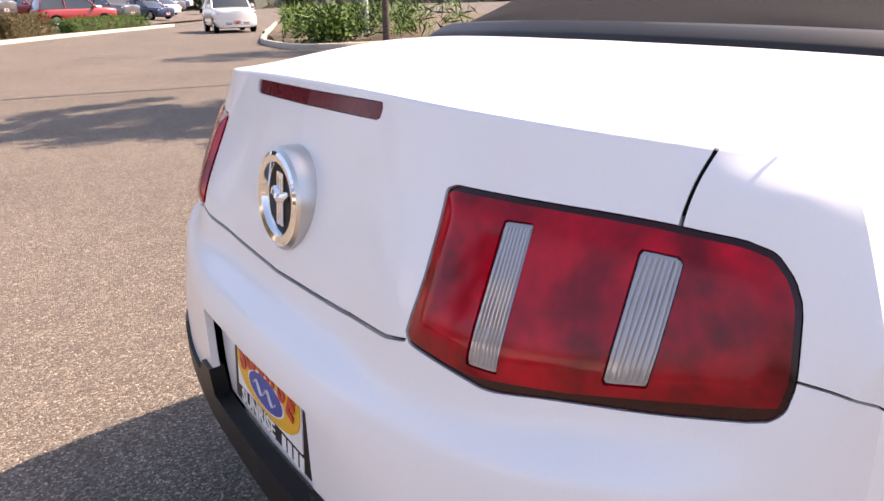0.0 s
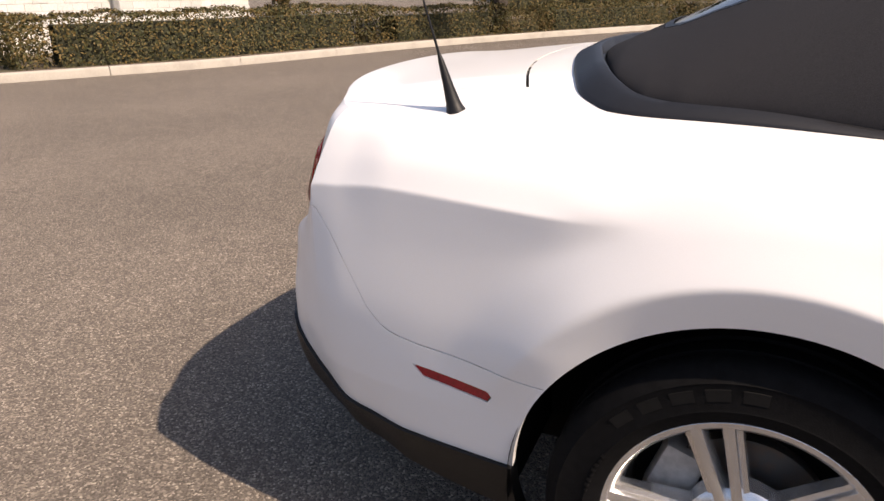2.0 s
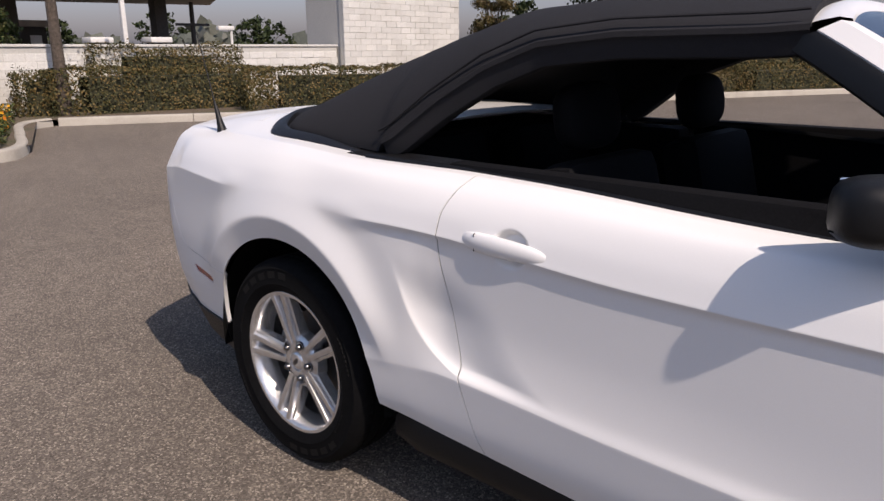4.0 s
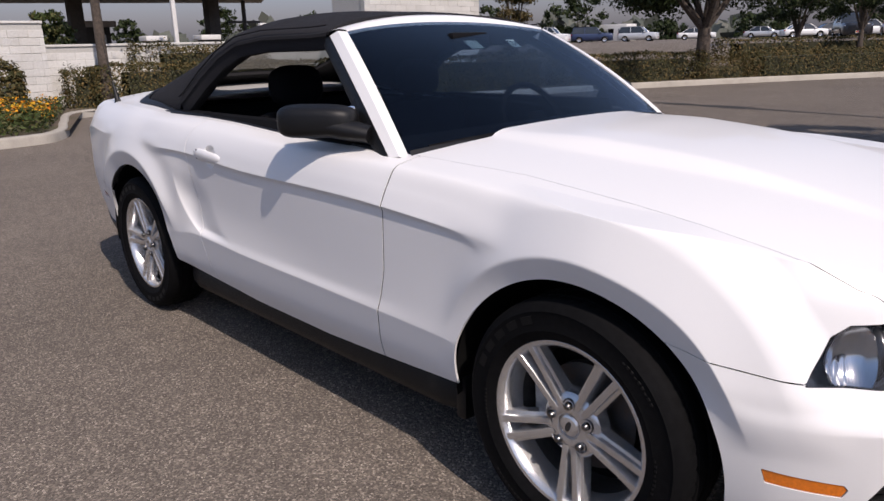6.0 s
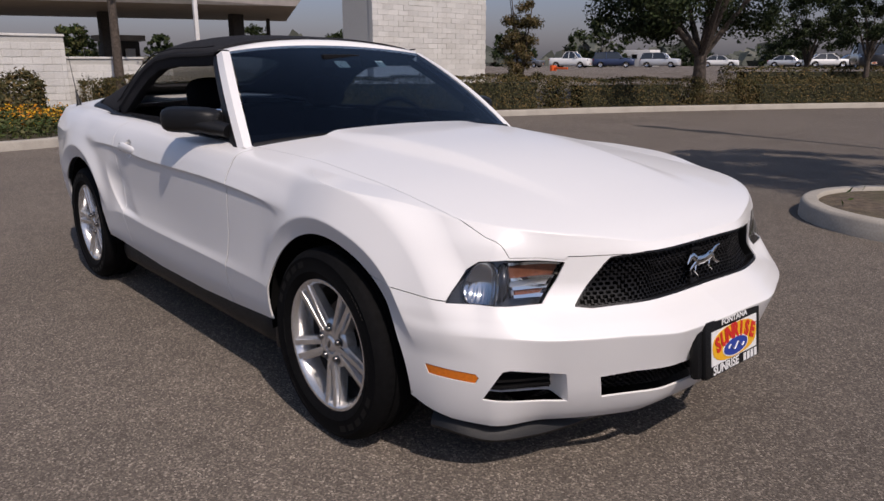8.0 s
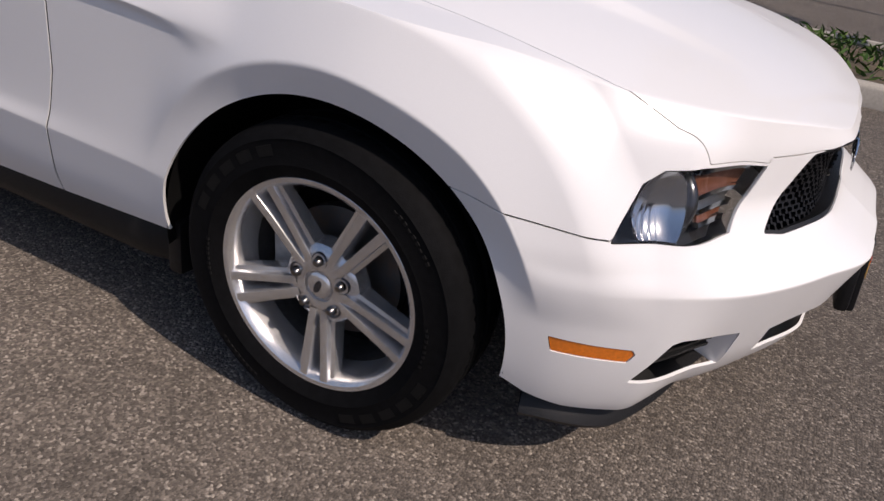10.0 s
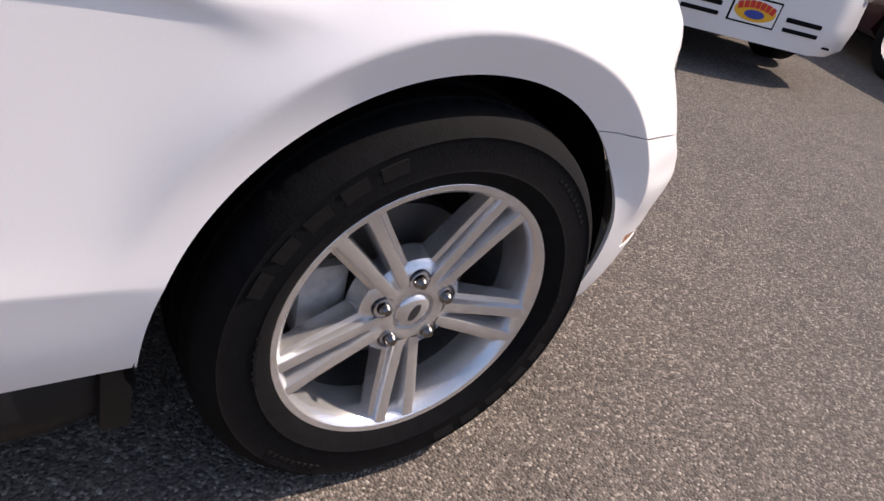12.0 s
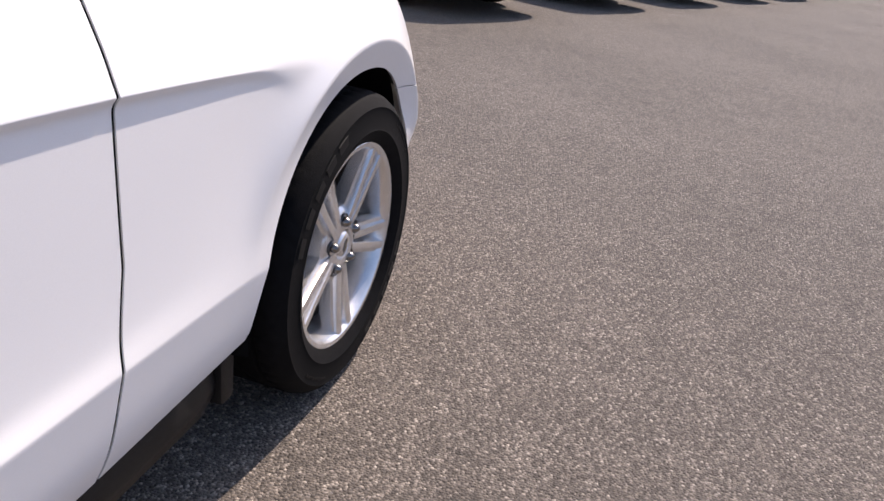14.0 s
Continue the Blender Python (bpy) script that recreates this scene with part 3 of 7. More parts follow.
def panel(name, pieces, sides, mat, parent, label="", lip=0.014, lift=0.0, smooth_edge=True):
    """A body panel with a turned-in edge."""
    v, n, t = both(pieces, sides)
    if lift:
        v = v + n * lift
    key = np.round(v * 20000).astype(np.int64)
    _, first, back = np.unique(key, axis=0, return_index=True, return_inverse=True)
    back = back.ravel()
    t = back[t]
    v, n = v[first], n[first]
    t = t[(t[:, 0] != t[:, 1]) & (t[:, 1] != t[:, 2]) & (t[:, 0] != t[:, 2])]
    faces = t.tolist()
    if lip:
        e = np.vstack([t[:, [0, 1]], t[:, [1, 2]], t[:, [2, 0]]])
        s = np.sort(e, 1)
        _, idx, cnt = np.unique(s, axis=0, return_index=True, return_counts=True)
        rim = e[idx[cnt == 1]]
        base = len(v)
        a, b = v[rim[:, 0]], v[rim[:, 1]]
        na, nb = n[rim[:, 0]], n[rim[:, 1]]
        v = np.vstack([v, a, b, b - lip * nb, a - lip * na])
        side = np.cross(b - a, na)
        side /= np.linalg.norm(side, axis=1, keepdims=True) + 1e-12
        edge_n = np.vstack([side] * 4)
        n = np.vstack([n, edge_n])
        m = len(rim)
        i = base + np.arange(m)
        faces += np.stack([i, i + 3 * m, i + 2 * m, i + m], 1).tolist()
    ob = mesh_object(name, v, faces, mat, parent, label, normals=n)
    ob.shadow_terminator_normal_offset, ob.shadow_terminator_geometry_offset = 0.008, 0.3
    return ob


def cut(piece, *fields):
    """Clips by functions of (x, y, z, u, v)."""
    for f in fields:
        d = piece[0]
        piece = clip(piece, f(d[:, 0], d[:, 1], d[:, 2], d[:, 6], d[:, 7]))
    return piece


def on_sheet(piece, u, z, lift=0.0):
    """The place of the body at u along the outline and height z on its flank, raised by lift."""
    d = piece[0]
    near = np.argsort(((d[:, 6] - u) ** 2 + (d[:, 2] - z) ** 2) + 9 * (d[:, 7] > 9))[:6]
    w = 1 / (1e-4 + np.hypot(d[near, 6] - u, d[near, 2] - z))
    p, n = (d[near, :3] * w[:, None]).sum(0) / w.sum(), (d[near, 3:6] * w[:, None]).sum(0)
    return p + n / np.linalg.norm(n) * lift


def sunk(piece, depth):
    """A piece moved along its normals by depth(u, z)."""
    d = piece[0].copy()
    d[:, :3] += d[:, 3:6] * depth(d[:, 6], d[:, 2])[:, None]
    t = piece[1]
    face = np.cross(d[t[:, 1], :3] - d[t[:, 0], :3], d[t[:, 2], :3] - d[t[:, 0], :3])
    total = np.zeros((len(d), 3))
    for k in range(3):
        np.add.at(total, t[:, k], face)
    total *= np.sign((total * d[:, 3:6]).sum(1, keepdims=True) + 1e-12)
    d[:, 3:6] = total / (np.linalg.norm(total, axis=1, keepdims=True) + 1e-12)
    return d, t


def inverse(f, gap=0.0):
    return lambda *a: -f(*a) - gap


def shape(points, gap=0.0):
    return lambda x, y, z, u, v: inside_polygon(u, z, points) + gap


ARCH_DROP = (0.010, 0.0)


def arch(i):
    return lambda x, y, z, u, v: np.where(v < 8.9, np.hypot(x - WHEELS_X[i], z - WHEEL_R) - ARCH_R[i] + ARCH_DROP[i] * smooth(0.2, 0.95, (z - WHEEL_R) / ARCH_R[i]), 1)


def door_front(z):
    return np.interp(z, [0.28, 0.48, 0.62, 0.83, 0.92, 1.02], [-0.768, -0.745, -0.718, -0.714, -0.708, -0.698])


def door_back(z):
    return curve(np.clip(z, 0.28, 1.06), [0.28, 0.46, 0.56, 0.64, 0.75, 0.85, 0.92, 0.98, 1.06], [-1.92, -1.98, -2.008, -2.030, -2.055, -2.074, -2.072, -2.052, -2.012])


HEADLIGHT = [(1.026, 0.615), (0.716, 0.602), (0.668, 0.662), (0.635, 0.723), (0.725, 0.731), (0.850, 0.738), (0.945, 0.733), (0.988, 0.708), (1.015, 0.646)]
GRILLE = [(-0.6, 0.590), (0.0, 0.590), (0.149, 0.588), (0.446, 0.587), (0.545, 0.584), (0.607, 0.590), (0.545, 0.657), (0.492, 0.714), (0.470, 0.733), (0.336, 0.743), (0.15, 0.743), (0.0, 0.744), (-0.6, 0.744)]
LOWER_GRILLE = [(-0.6, 0.293), (0.1, 0.293), (0.376, 0.297), (0.499, 0.293), (0.520, 0.375), (0.399, 0.386), (0.127, 0.382), (-0.6, 0.382)]
FOG = [(0.913, 0.319), (0.845, 0.408), (0.823, 0.413), (0.690, 0.396), (0.676, 0.303)]
FOG_POCKET = [(0.917, 0.313), (0.848, 0.413), (0.823, 0.418), (0.690, 0.401), (0.640, 0.396), (0.618, 0.288), (0.672, 0.290)]
FRONT_MARKER = [(1.112, 0.417), (0.936, 0.402), (0.926, 0.390), (0.938, 0.369), (1.100, 0.382)]
TAIL_LAMP = [(5.702, 0.977), (5.599, 0.976), (5.475, 0.974), (5.378, 0.971), (5.311, 0.968), (5.282, 0.960), (5.267, 0.940), (5.261, 0.917), (5.267, 0.851), (5.276, 0.825), (5.291, 0.813), (5.384, 0.799), (5.516, 0.786), (5.584, 0.776), (5.64, 0.787), (5.712, 0.799), (5.701, 0.867), (5.700, 0.935)]
REVERSE = ([(5.594, 0.948), (5.560, 0.949), (5.572, 0.803), (5.606, 0.803)], [(5.412, 0.942), (5.368, 0.941), (5.398, 0.827), (5.440, 0.821)])


def rounded(points, near=0.3, times=2):
    """A polygon with its corners cut round."""
    for _ in range(times):
        q = np.array(points, float)
        nxt = np.roll(q, -1, 0)
        points = np.stack([q + (nxt - q) * near, nxt - (nxt - q) * near], 1).reshape(-1, 2).tolist()
        near = 0.25
    return points


TAIL_LAMP = rounded(TAIL_LAMP, 0.15, 1)


def bulge(u, z):
    """How far the tail lamp's lens stands out of the tail."""
    return 0.010 * smooth(-0.002, 0.035, inside_polygon(np.asarray(u, float), np.asarray(z, float), TAIL_LAMP))


BRAKE_STRIP = [(5.870, 1.053), (5.865, 1.046), (5.869, 1.033), (5.878, 1.029), (6.6, 1.029), (6.6, 1.053)]
REAR_MARKER = [(4.952, 0.553), (4.778, 0.541), (4.770, 0.530), (4.780, 0.514), (4.926, 0.528)]


def hood_side(x):
    return np.interp(x, [-0.95, -0.78, -0.3, -0.05, 0.3, 0.46, 0.57, 0.625, 0.70], [0.762, 0.740, 0.690, 0.698, 0.703, 0.700, 0.671, 0.645, 0.60])


def hood_field(x, y, z, u, v):
    return np.minimum(np.minimum(hood_side(x) - y, np.where(u > 0.63, z - np.interp(u, [0.62, 0.725, 0.85, 0.94], [0.727, 0.738, 0.744, 0.736]), (v - 8.1) * 0.05)), 0.7)


def bumper_front(x, y, z, u, v):
    seam = np.where(u > 1.03, np.interp(x, [0.2, 0.29, 0.55, 0.56], [0.653, 0.650, 0.618, 0.618]), np.interp(u, [0.63, 0.99, 1.012, 1.03], [0.66, 0.66, 0.63, 0.618]))
    lamp_edge = np.interp(z, [0.600, 0.632, 0.722, 0.74], [0.705, 0.672, 0.627, 0.627]) + 0.010
    return np.minimum(np.where(u < lamp_edge, (8.1 - v) * 0.05, seam - z), x - 0.2)


def bumper_rear(x, y, z, u, v):
    seam = np.interp(u, [4.5, 4.655, 4.73, 4.85, 4.93, 4.975, 5.005, 5.025, 5.054, 5.094, 5.15, 5.190, 5.210, 5.266, 5.69, 5.708, 5.75, 5.88, 6.2],
                     [0.572, 0.579, 0.590, 0.596, 0.600, 0.606, 0.613, 0.624, 0.652, 0.714, 0.793, 0.836, 0.845, 0.854, 0.854, 0.799, 0.788, 0.776, 0.770])
    return np.minimum(seam - z, (8.9 - v))


def lid_field(x, y, z, u, v, tight=5):
    side = np.where(v > 9.0, np.minimum((0.612 - y) * tight, -3.292 + 0.092 * (np.abs(y) / 0.6) ** 2.2 - x), (u - 5.336 - (9.0 - v) * 0.034))
    low = z - np.interp(u, [5.60, 5.708, 5.75, 5.88, 6.2], [0.806, 0.799, 0.790, 0.778, 0.772])
    return np.minimum(np.minimum(side, low), (v - 6.0))


def valence(x, y, z, u, v):
    return np.interp(u, [4.4, 4.72, 4.86, 5.0, 5.2, 5.30, 5.36, 5.44, 5.6, 5.70, 5.78, 5.82, 6.2], [0.38, 0.372, 0.370, 0.368, 0.385, 0.435, 0.475, 0.505, 0.515, 0.495, 0.485, 0.525, 0.54]) - z


g = GAP_HALF


def sill(x, y, z, u, v):
    return np.where(v < 5, z - np.interp(x, [-2.35, -2.1, -1.6, -1.1, -0.8, -0.4], [0.348, 0.328, 0.292, 0.288, 0.303, 0.330]), 1)


def chin(x, y, z, u, v):
    return np.where(v < 5, z - np.interp(x, [-1.1, -0.8, -0.4, 0.3, 0.41, 0.45, 0.52, 0.65, 1.0], [0.288, 0.303, 0.330, 0.335, 0.278, 0.252, 0.224, 0.205, 0.192]), 1)


FRONT_CUT, MIDDLE_CUT = cut(FRONT, chin), cut(MIDDLE, sill, lambda x, y, z, u, v: np.where(x < -0.80, 9.28 - v, 1))
holes_front = [inverse(shape(p)) for p in (HEADLIGHT, GRILLE, LOWER_GRILLE, FOG_POCKET, FRONT_MARKER)]
front_skin = cut(FRONT_CUT, *holes_front, arch(0))
nose = cut(front_skin, lambda *a: bumper_front(*a) - g)
front_bumper = panel("front_bumper", [nose], ("right", "left"), PAINT, car, lip=0.007)
panel("hood", [cut(front_skin, lambda *a: hood_field(*a) - 0.0008, lambda x, y, z, u, v: x + 0.64 + 0.095 * (np.abs(y) / 0.748) ** 2.2 + 0.006 + 0.014 * smooth(0.50, 0.34, np.abs(y)))], ("right", "left"), PAINT, car, "white hood with a raised centre")
below = lambda f: lambda x, y, z, u, v: np.where(v < 9.1, f(x, z), 1)
fender_front = cut(front_skin, inverse(bumper_front, g), inverse(hood_field, 0.0008), below(lambda x, z: x - door_front(z) - DOOR_GAP))
door_edge = cut(front_skin, inverse(hood_field, 0.0008), lambda x, y, z, u, v: 9.1 - v, lambda x, y, z, u, v: door_front(z) - x - DOOR_GAP)
door_skin = cut(MIDDLE_CUT, lambda x, y, z, u, v: door_front(z) - x - DOOR_GAP, lambda x, y, z, u, v: x - door_back(z) - 0.0018)
quarter_front = cut(MIDDLE_CUT, arch(1), lambda x, y, z, u, v: door_back(z) - x - 0.0018)
PLATE_RECESS = [(5.872, 0.470), (6.6, 0.470), (6.6, 0.652), (5.872, 0.652)]
holes_rear = [inverse(shape(p)) for p in (TAIL_LAMP, BRAKE_STRIP, REAR_MARKER, PLATE_RECESS)]
rear_skin = cut(REAR, *holes_rear, arch(1))
quarter_rear = cut(rear_skin, inverse(bumper_rear, g), inverse(lid_field, DOOR_GAP))
tail_white = cut(rear_skin, lambda *a: bumper_rear(*a) - g, inverse(valence))
tail_black = cut(rear_skin, lambda *a: bumper_rear(*a) - g, lambda *a: valence(*a) - 0.001)
rear_bumper = panel("rear_bumper", [tail_white], ("right", "left"), PAINT, car)
panel("lower_valence", [tail_black], ("right", "left"), BLACK_PLASTIC, rear_bumper, "black plastic lower valence", lip=0.03, lift=0.008)
panel("plate_recess", [cut(REAR, shape(PLATE_RECESS, 0.004))], ("right", "left"), PAINT, rear_bumper, "white plate recess", lip=0, lift=-0.028)
trunk_lid = panel("trunk_lid", [cut(rear_skin, lambda *a: lid_field(*a) - DOOR_GAP, inverse(bumper_rear, g))], ("right", "left"), PAINT, car)
panel("high_brake_lamp", [cut(REAR, shape(BRAKE_STRIP, -0.001))], ("right", "left"), material("brake_strip", (0.15, 0.010, 0.018), 0.15, coat=0.15, grain=(90, 0.3), spec=0.25), trunk_lid, "dark red brake lamp strip", lift=-0.003)

# dark seals deep in the joints
def seam(piece, field, name, parent, sides=("right", "left"), half=0.009):
    panel(name, [cut(piece, lambda *a: half - np.abs(field(*a)))], sides, GAP, parent, "dark panel joint", lip=0, lift=-0.0025)


doors = {}
for side in ("right", "left"):
    sgn = -1 if side == "right" else 1
    panel("fender", [fender_front], (side,), PAINT, car, lip=0.007)
    door = doors[side] = panel("door", [door_skin, door_edge], (side,), PAINT, car)
    panel("quarter_panel", [quarter_front, quarter_rear], (side,), PAINT, car, lip=0.007)
    seam(cut(FRONT_CUT, lambda x, y, z, u, v: 9.0 - v), lambda x, y, z, u, v: x - door_front(z), "front_joint", door, (side,))
    seam(MIDDLE_CUT, lambda x, y, z, u, v: x - door_back(z), "rear_joint", door, (side,))
    seam(cut(REAR, lambda x, y, z, u, v: v - 7.9), lambda *a: lid_field(*a, tight=1), "lid_joint", car, (side,))
    panel("belt_ledge", [cut(MIDDLE, lambda x, y, z, u, v: v - 9.28, lambda x, y, z, u, v: -0.80 - x)], (side,), BLACK_PLASTIC, car, "black rubber along the window line", lift=0.002)
    panel("front_side_marker", [cut(FRONT, shape(FRONT_MARKER, -0.002))], (side,), AMBER, front_bumper, "amber side marker lamp", lift=-0.002)
    panel("rear_side_marker", [cut(REAR, shape(REAR_MARKER, -0.002))], (side,), material("marker_red", (0.30, 0.003, 0.014), 0.12, coat=0.3, grain=(140, 0.3)), rear_bumper, "dark red side marker", lift=-0.002)
    # the recessed fog opening with its slats
    dip = lambda u, z: -0.050 * smooth(0.622, 0.690, u + (z - 0.34) * -0.12)
    panel("fog_pocket", [sunk(cut(FRONT, shape(FOG_POCKET, 0.001), inverse(shape(FOG))), dip)], (side,), PAINT, front_bumper, "white scooped pocket beside the fog opening", lip=0)
    panel("fog_recess", [cut(FRONT, shape(FOG, 0.004))], (side,), BLACK_PLASTIC, front_bumper, "black fog lamp recess", lip=0, lift=-0.05)
    for k in (0.345, 0.368):
        panel("fog_slat", [cut(FRONT, shape(FOG, 0.0), lambda x, y, z, u, v, k=k: 0.004 - np.abs(z - k))], (side,), BLACK_PLASTIC, front_bumper, lip=0.03, lift=-0.02)
    # headlamp: dark housing, a round reflector, an amber indicator with bright ribs, and a clear cover
    lamp = panel("headlight", [cut(FRONT, shape(HEADLIGHT, 0.002))], (side,), LAMP_DARK, car, "clear headlight with an amber indicator", lip=0, lift=-0.05)
    bowl = cut(FRONT, shape(HEADLIGHT, -0.004), lambda x, y, z, u, v: 0.066 - np.hypot((u - 0.925) * 1.1, z - 0.666))
    panel("reflector", [sunk(bowl, lambda u, z: -0.012 - 0.030 * (1 - (np.hypot(u - 0.925, z - 0.666) / 0.066) ** 2) + 0.0022 * np.sin(u * 420) * smooth(0.675, 0.645, z) * smooth(0.92, 0.95, u))], (side,), REFLECTOR, lamp, "silver reflector bowl", lip=0.004)
    drum = cut(FRONT, shape(HEADLIGHT, -0.006), lambda x, y, z, u, v: 0.040 - np.hypot((u - 0.845) * 1.15, (z - 0.674) * 0.75))
    panel("dark_drum", [sunk(drum, lambda u, z: -0.034 + 0.026 * (1 - (np.hypot((u - 0.845) * 1.15, (z - 0.674) * 0.75) / 0.040) ** 2))], (side,), LAMP_DARK, lamp, "dark glossy lamp drum", lip=0.004)
    slant = lambda u, z: 0.815 - u - (0.672 - z) * 0.25
    panel("indicator", [cut(FRONT, shape(HEADLIGHT, -0.012), lambda x, y, z, u, v: slant(u, z), lambda x, y, z, u, v: np.minimum(z - 0.679, 0.715 - z))], (side,), AMBER_DIM, lamp, "amber indicator", lift=-0.030)
    panel("low_indicator", [cut(FRONT, shape(HEADLIGHT, -0.014), lambda x, y, z, u, v: slant(u, z) - 0.01, lambda x, y, z, u, v: np.minimum(z - 0.634, 0.648 - z))], (side,), AMBER_DIM, lamp, "amber reflector strip", lift=-0.028)
    panel("clear_field", [cut(FRONT, shape(HEADLIGHT, -0.012), lambda x, y, z, u, v: slant(u, z), lambda x, y, z, u, v: np.minimum(z - 0.632, 0.672 - z))], (side,), SATIN, lamp, "silver reflector field", lift=-0.032)
    for k in (0.719, 0.675, 0.650, 0.628):
        panel("chrome_rib", [cut(FRONT, shape(HEADLIGHT, -0.008), lambda x, y, z, u, v, k=k: 0.0045 - np.abs(z - k - (u - 0.72) * 0.04), lambda x, y, z, u, v: slant(u, z))], (side,), CHROME, lamp, lift=-0.020)
    panel("chrome_edge", [cut(FRONT, shape(HEADLIGHT, -0.008), lambda x, y, z, u, v: 0.005 - np.abs(u - 0.637 - (0.712 - z) * 0.52))], (side,), CHROME, lamp, lift=-0.018)
    cover = panel("lens", [cut(FRONT, shape(HEADLIGHT, -0.002))], (side,), LENS_GLASS, lamp, "clear cover", lip=0.01, lift=-0.001)
    cover.visible_shadow = False
    # tail lamp: dark rim, three red fields and two fluted reverse lamps
    rise_by = lambda extra: (lambda u, z: bulge(u, z) + extra)
    tail = panel("taillight", [sunk(cut(REAR, shape(TAIL_LAMP, -0.001)), rise_by(-0.004))], (side,), RED_LENS_DARK, car, "red taillight with a dark rim", lip=0.012)
    lens = cut(REAR, shape(TAIL_LAMP, -0.007), *[inverse(shape(p, 0.003)) for p in REVERSE], lambda x, y, z, u, v: z - np.interp(u, [5.25, 5.484, 5.60, 5.72], [0.834, 0.800, 0.790, 0.80]))
    panel("red_lens", [sunk(lens, rise_by(0.0005))], (side,), RED_LENS, tail, "bright red lens", lip=0.005)
    for k in (0, 1):
        rev = panel("reverse_lamp", [sunk(cut(REAR, shape(REVERSE[k], 0.001)), rise_by(-0.002))], (side,), CLEAR_LENS, tail, "fluted clear reverse lamp")
        (ua, za), (ub, zb), (uc, zc), (ud, zd) = REVERSE[k]
        for j in range(7):
            f = (j + 0.6) / 7.2
            line = []
            for h in (0.02, 0.35, 0.7, 0.98):
                fu, fz = (ua + (ub - ua) * f) * (1 - h) + (ud + (uc - ud) * f) * h, (za + (zb - za) * f) * (1 - h) + (zd + (zc - zd) * f) * h
                line.append(on_sheet(REAR, fu, fz, float(bulge(fu, fz)) - 0.0014))
            part("flute", tube([(p[0], sgn * p[1], p[2]) for p in line], 0.0016, 6), CLEAR_LENS, rev)

# grille with a honeycomb of wires, and the lower grille
grille = panel("grille", [cut(FRONT, shape(GRILLE, 0.004))], ("right", "left"), GAP, car, "black honeycomb grille", lip=0, lift=-0.055)


def honeycomb(x, y, z, u, v):
    """Above 0 on the wires between the cells of a honeycomb."""
    w, h = 0.025, 0.0100
    row = np.floor(z / h)
    fx = np.abs((u / w + 0.5 * (row % 2)) % 1.0 - 0.5) * w
    fz = np.abs((z / h) % 1.0 - 0.5) * h
    cell = np.maximum(fz / h * 2, (fx + fz * 0.6) / (w * 0.5))
    return (cell - 0.80) * 0.01


panel("grille_mesh", [cut(FRONT, shape(GRILLE, 0.002), honeycomb)], ("right", "left"), GRILLE_BLACK, grille, lip=0.012, lift=-0.03)
panel("grille_rim", [cut(FRONT, shape(GRILLE, 0.001), inverse(shape(GRILLE, -0.007)))], ("right", "left"), BLACK_PLASTIC, grille, lip=0.03, lift=-0.004)
lower = panel("lower_grille", [cut(FRONT, shape(LOWER_GRILLE, 0.004))], ("right", "left"), GAP, car, "black lower grille", lip=0, lift=-0.06)
panel("grille_mesh", [cut(FRONT, shape(LOWER_GRILLE, 0.002), honeycomb)], ("right", "left"), GRILLE_BLACK, lower, lip=0.012, lift=-0.035)

# black splitter under the nose
u_ = np.linspace(0, 1.13, 60)
ox, oy, onx, ony = outline(u_)
deep = 0.03 + 0.15 * smooth(1.06, 0.30, u_)
rows_ = []
for inset, zz in ((0.14, 0.262), (0.075, 0.238), (0.048, 0.205), (0.036, 0.182), (0.044, 0.170), (0.11, 0.162), (0.26, 0.162)):
    rows_.append(np.stack([ox - onx * (inset + deep), -(oy - ony * (inset + deep)), zz - 0.035 * smooth(1.10, 0.85, u_) + 0.02 * smooth(0.7, 0.2, u_)], -1))
half = np.stack(rows_)
grid_object("splitter", np.concatenate([half[:, ::-1], half[:, 1:] * [1, -1, 1]], 1), BLACK_PLASTIC, front_bumper, "black plastic lower lip")

# black sills, inner arches and underside
for sgn in (-1, 1):
    xs = np.linspace(-2.31, -0.405, 40)
    prof = [(0.78, 0.335), (0.825, 0.320), (0.838, 0.295), (0.846, 0.24), (0.842, 0.212), (0.82, 0.196), (0.70, 0.19)]
    end = 0.02 * (smooth(-2.2, -2.31, xs) + smooth(-0.52, -0.405, xs))
    grid_object("side_skirt", [[(x, sgn * (y - e), z + 0.3 * e) for x, e in zip(xs, end)] for y, z in prof], BLACK_PLASTIC, car, "black plastic sill")
    for i, wx in enumerate(WHEELS_X):
        a = np.linspace(-1.70, 1.70, 40)
        ring = [[(wx + r * math.sin(t), sgn * (y - (0.048 * float(smooth(0.02, 0.42, r * math.sin(t))) if i == 0 and y > 0.6 else 0)), WHEEL_R + r * math.cos(t)) for t in a] for r, y in ((ARCH_R[i] + 0.004, 0.874), (ARCH_R[i] + 0.012, 0.85), (ARCH_R[i] + 0.014, 0.52), (0.02, 0.50))]
        grid_object("wheel_housing", ring, GAP, car, "black wheel arch liner")
    flap = box(-0.445, -0.402, sgn * 0.785 - 0.060, sgn * 0.785 + 0.060, 0.195, 0.335, 0.010)
    part("mud_flap", flap, BLACK_PLASTIC, car)
part("underbody", add_box(box(-3.55, 0.58, -0.52, 0.52, 0.22, 0.30, 0.02), -2.3, -0.42, -0.82, 0.82, 0.215, 0.30, 0.02), GAP, car, "dark underside")


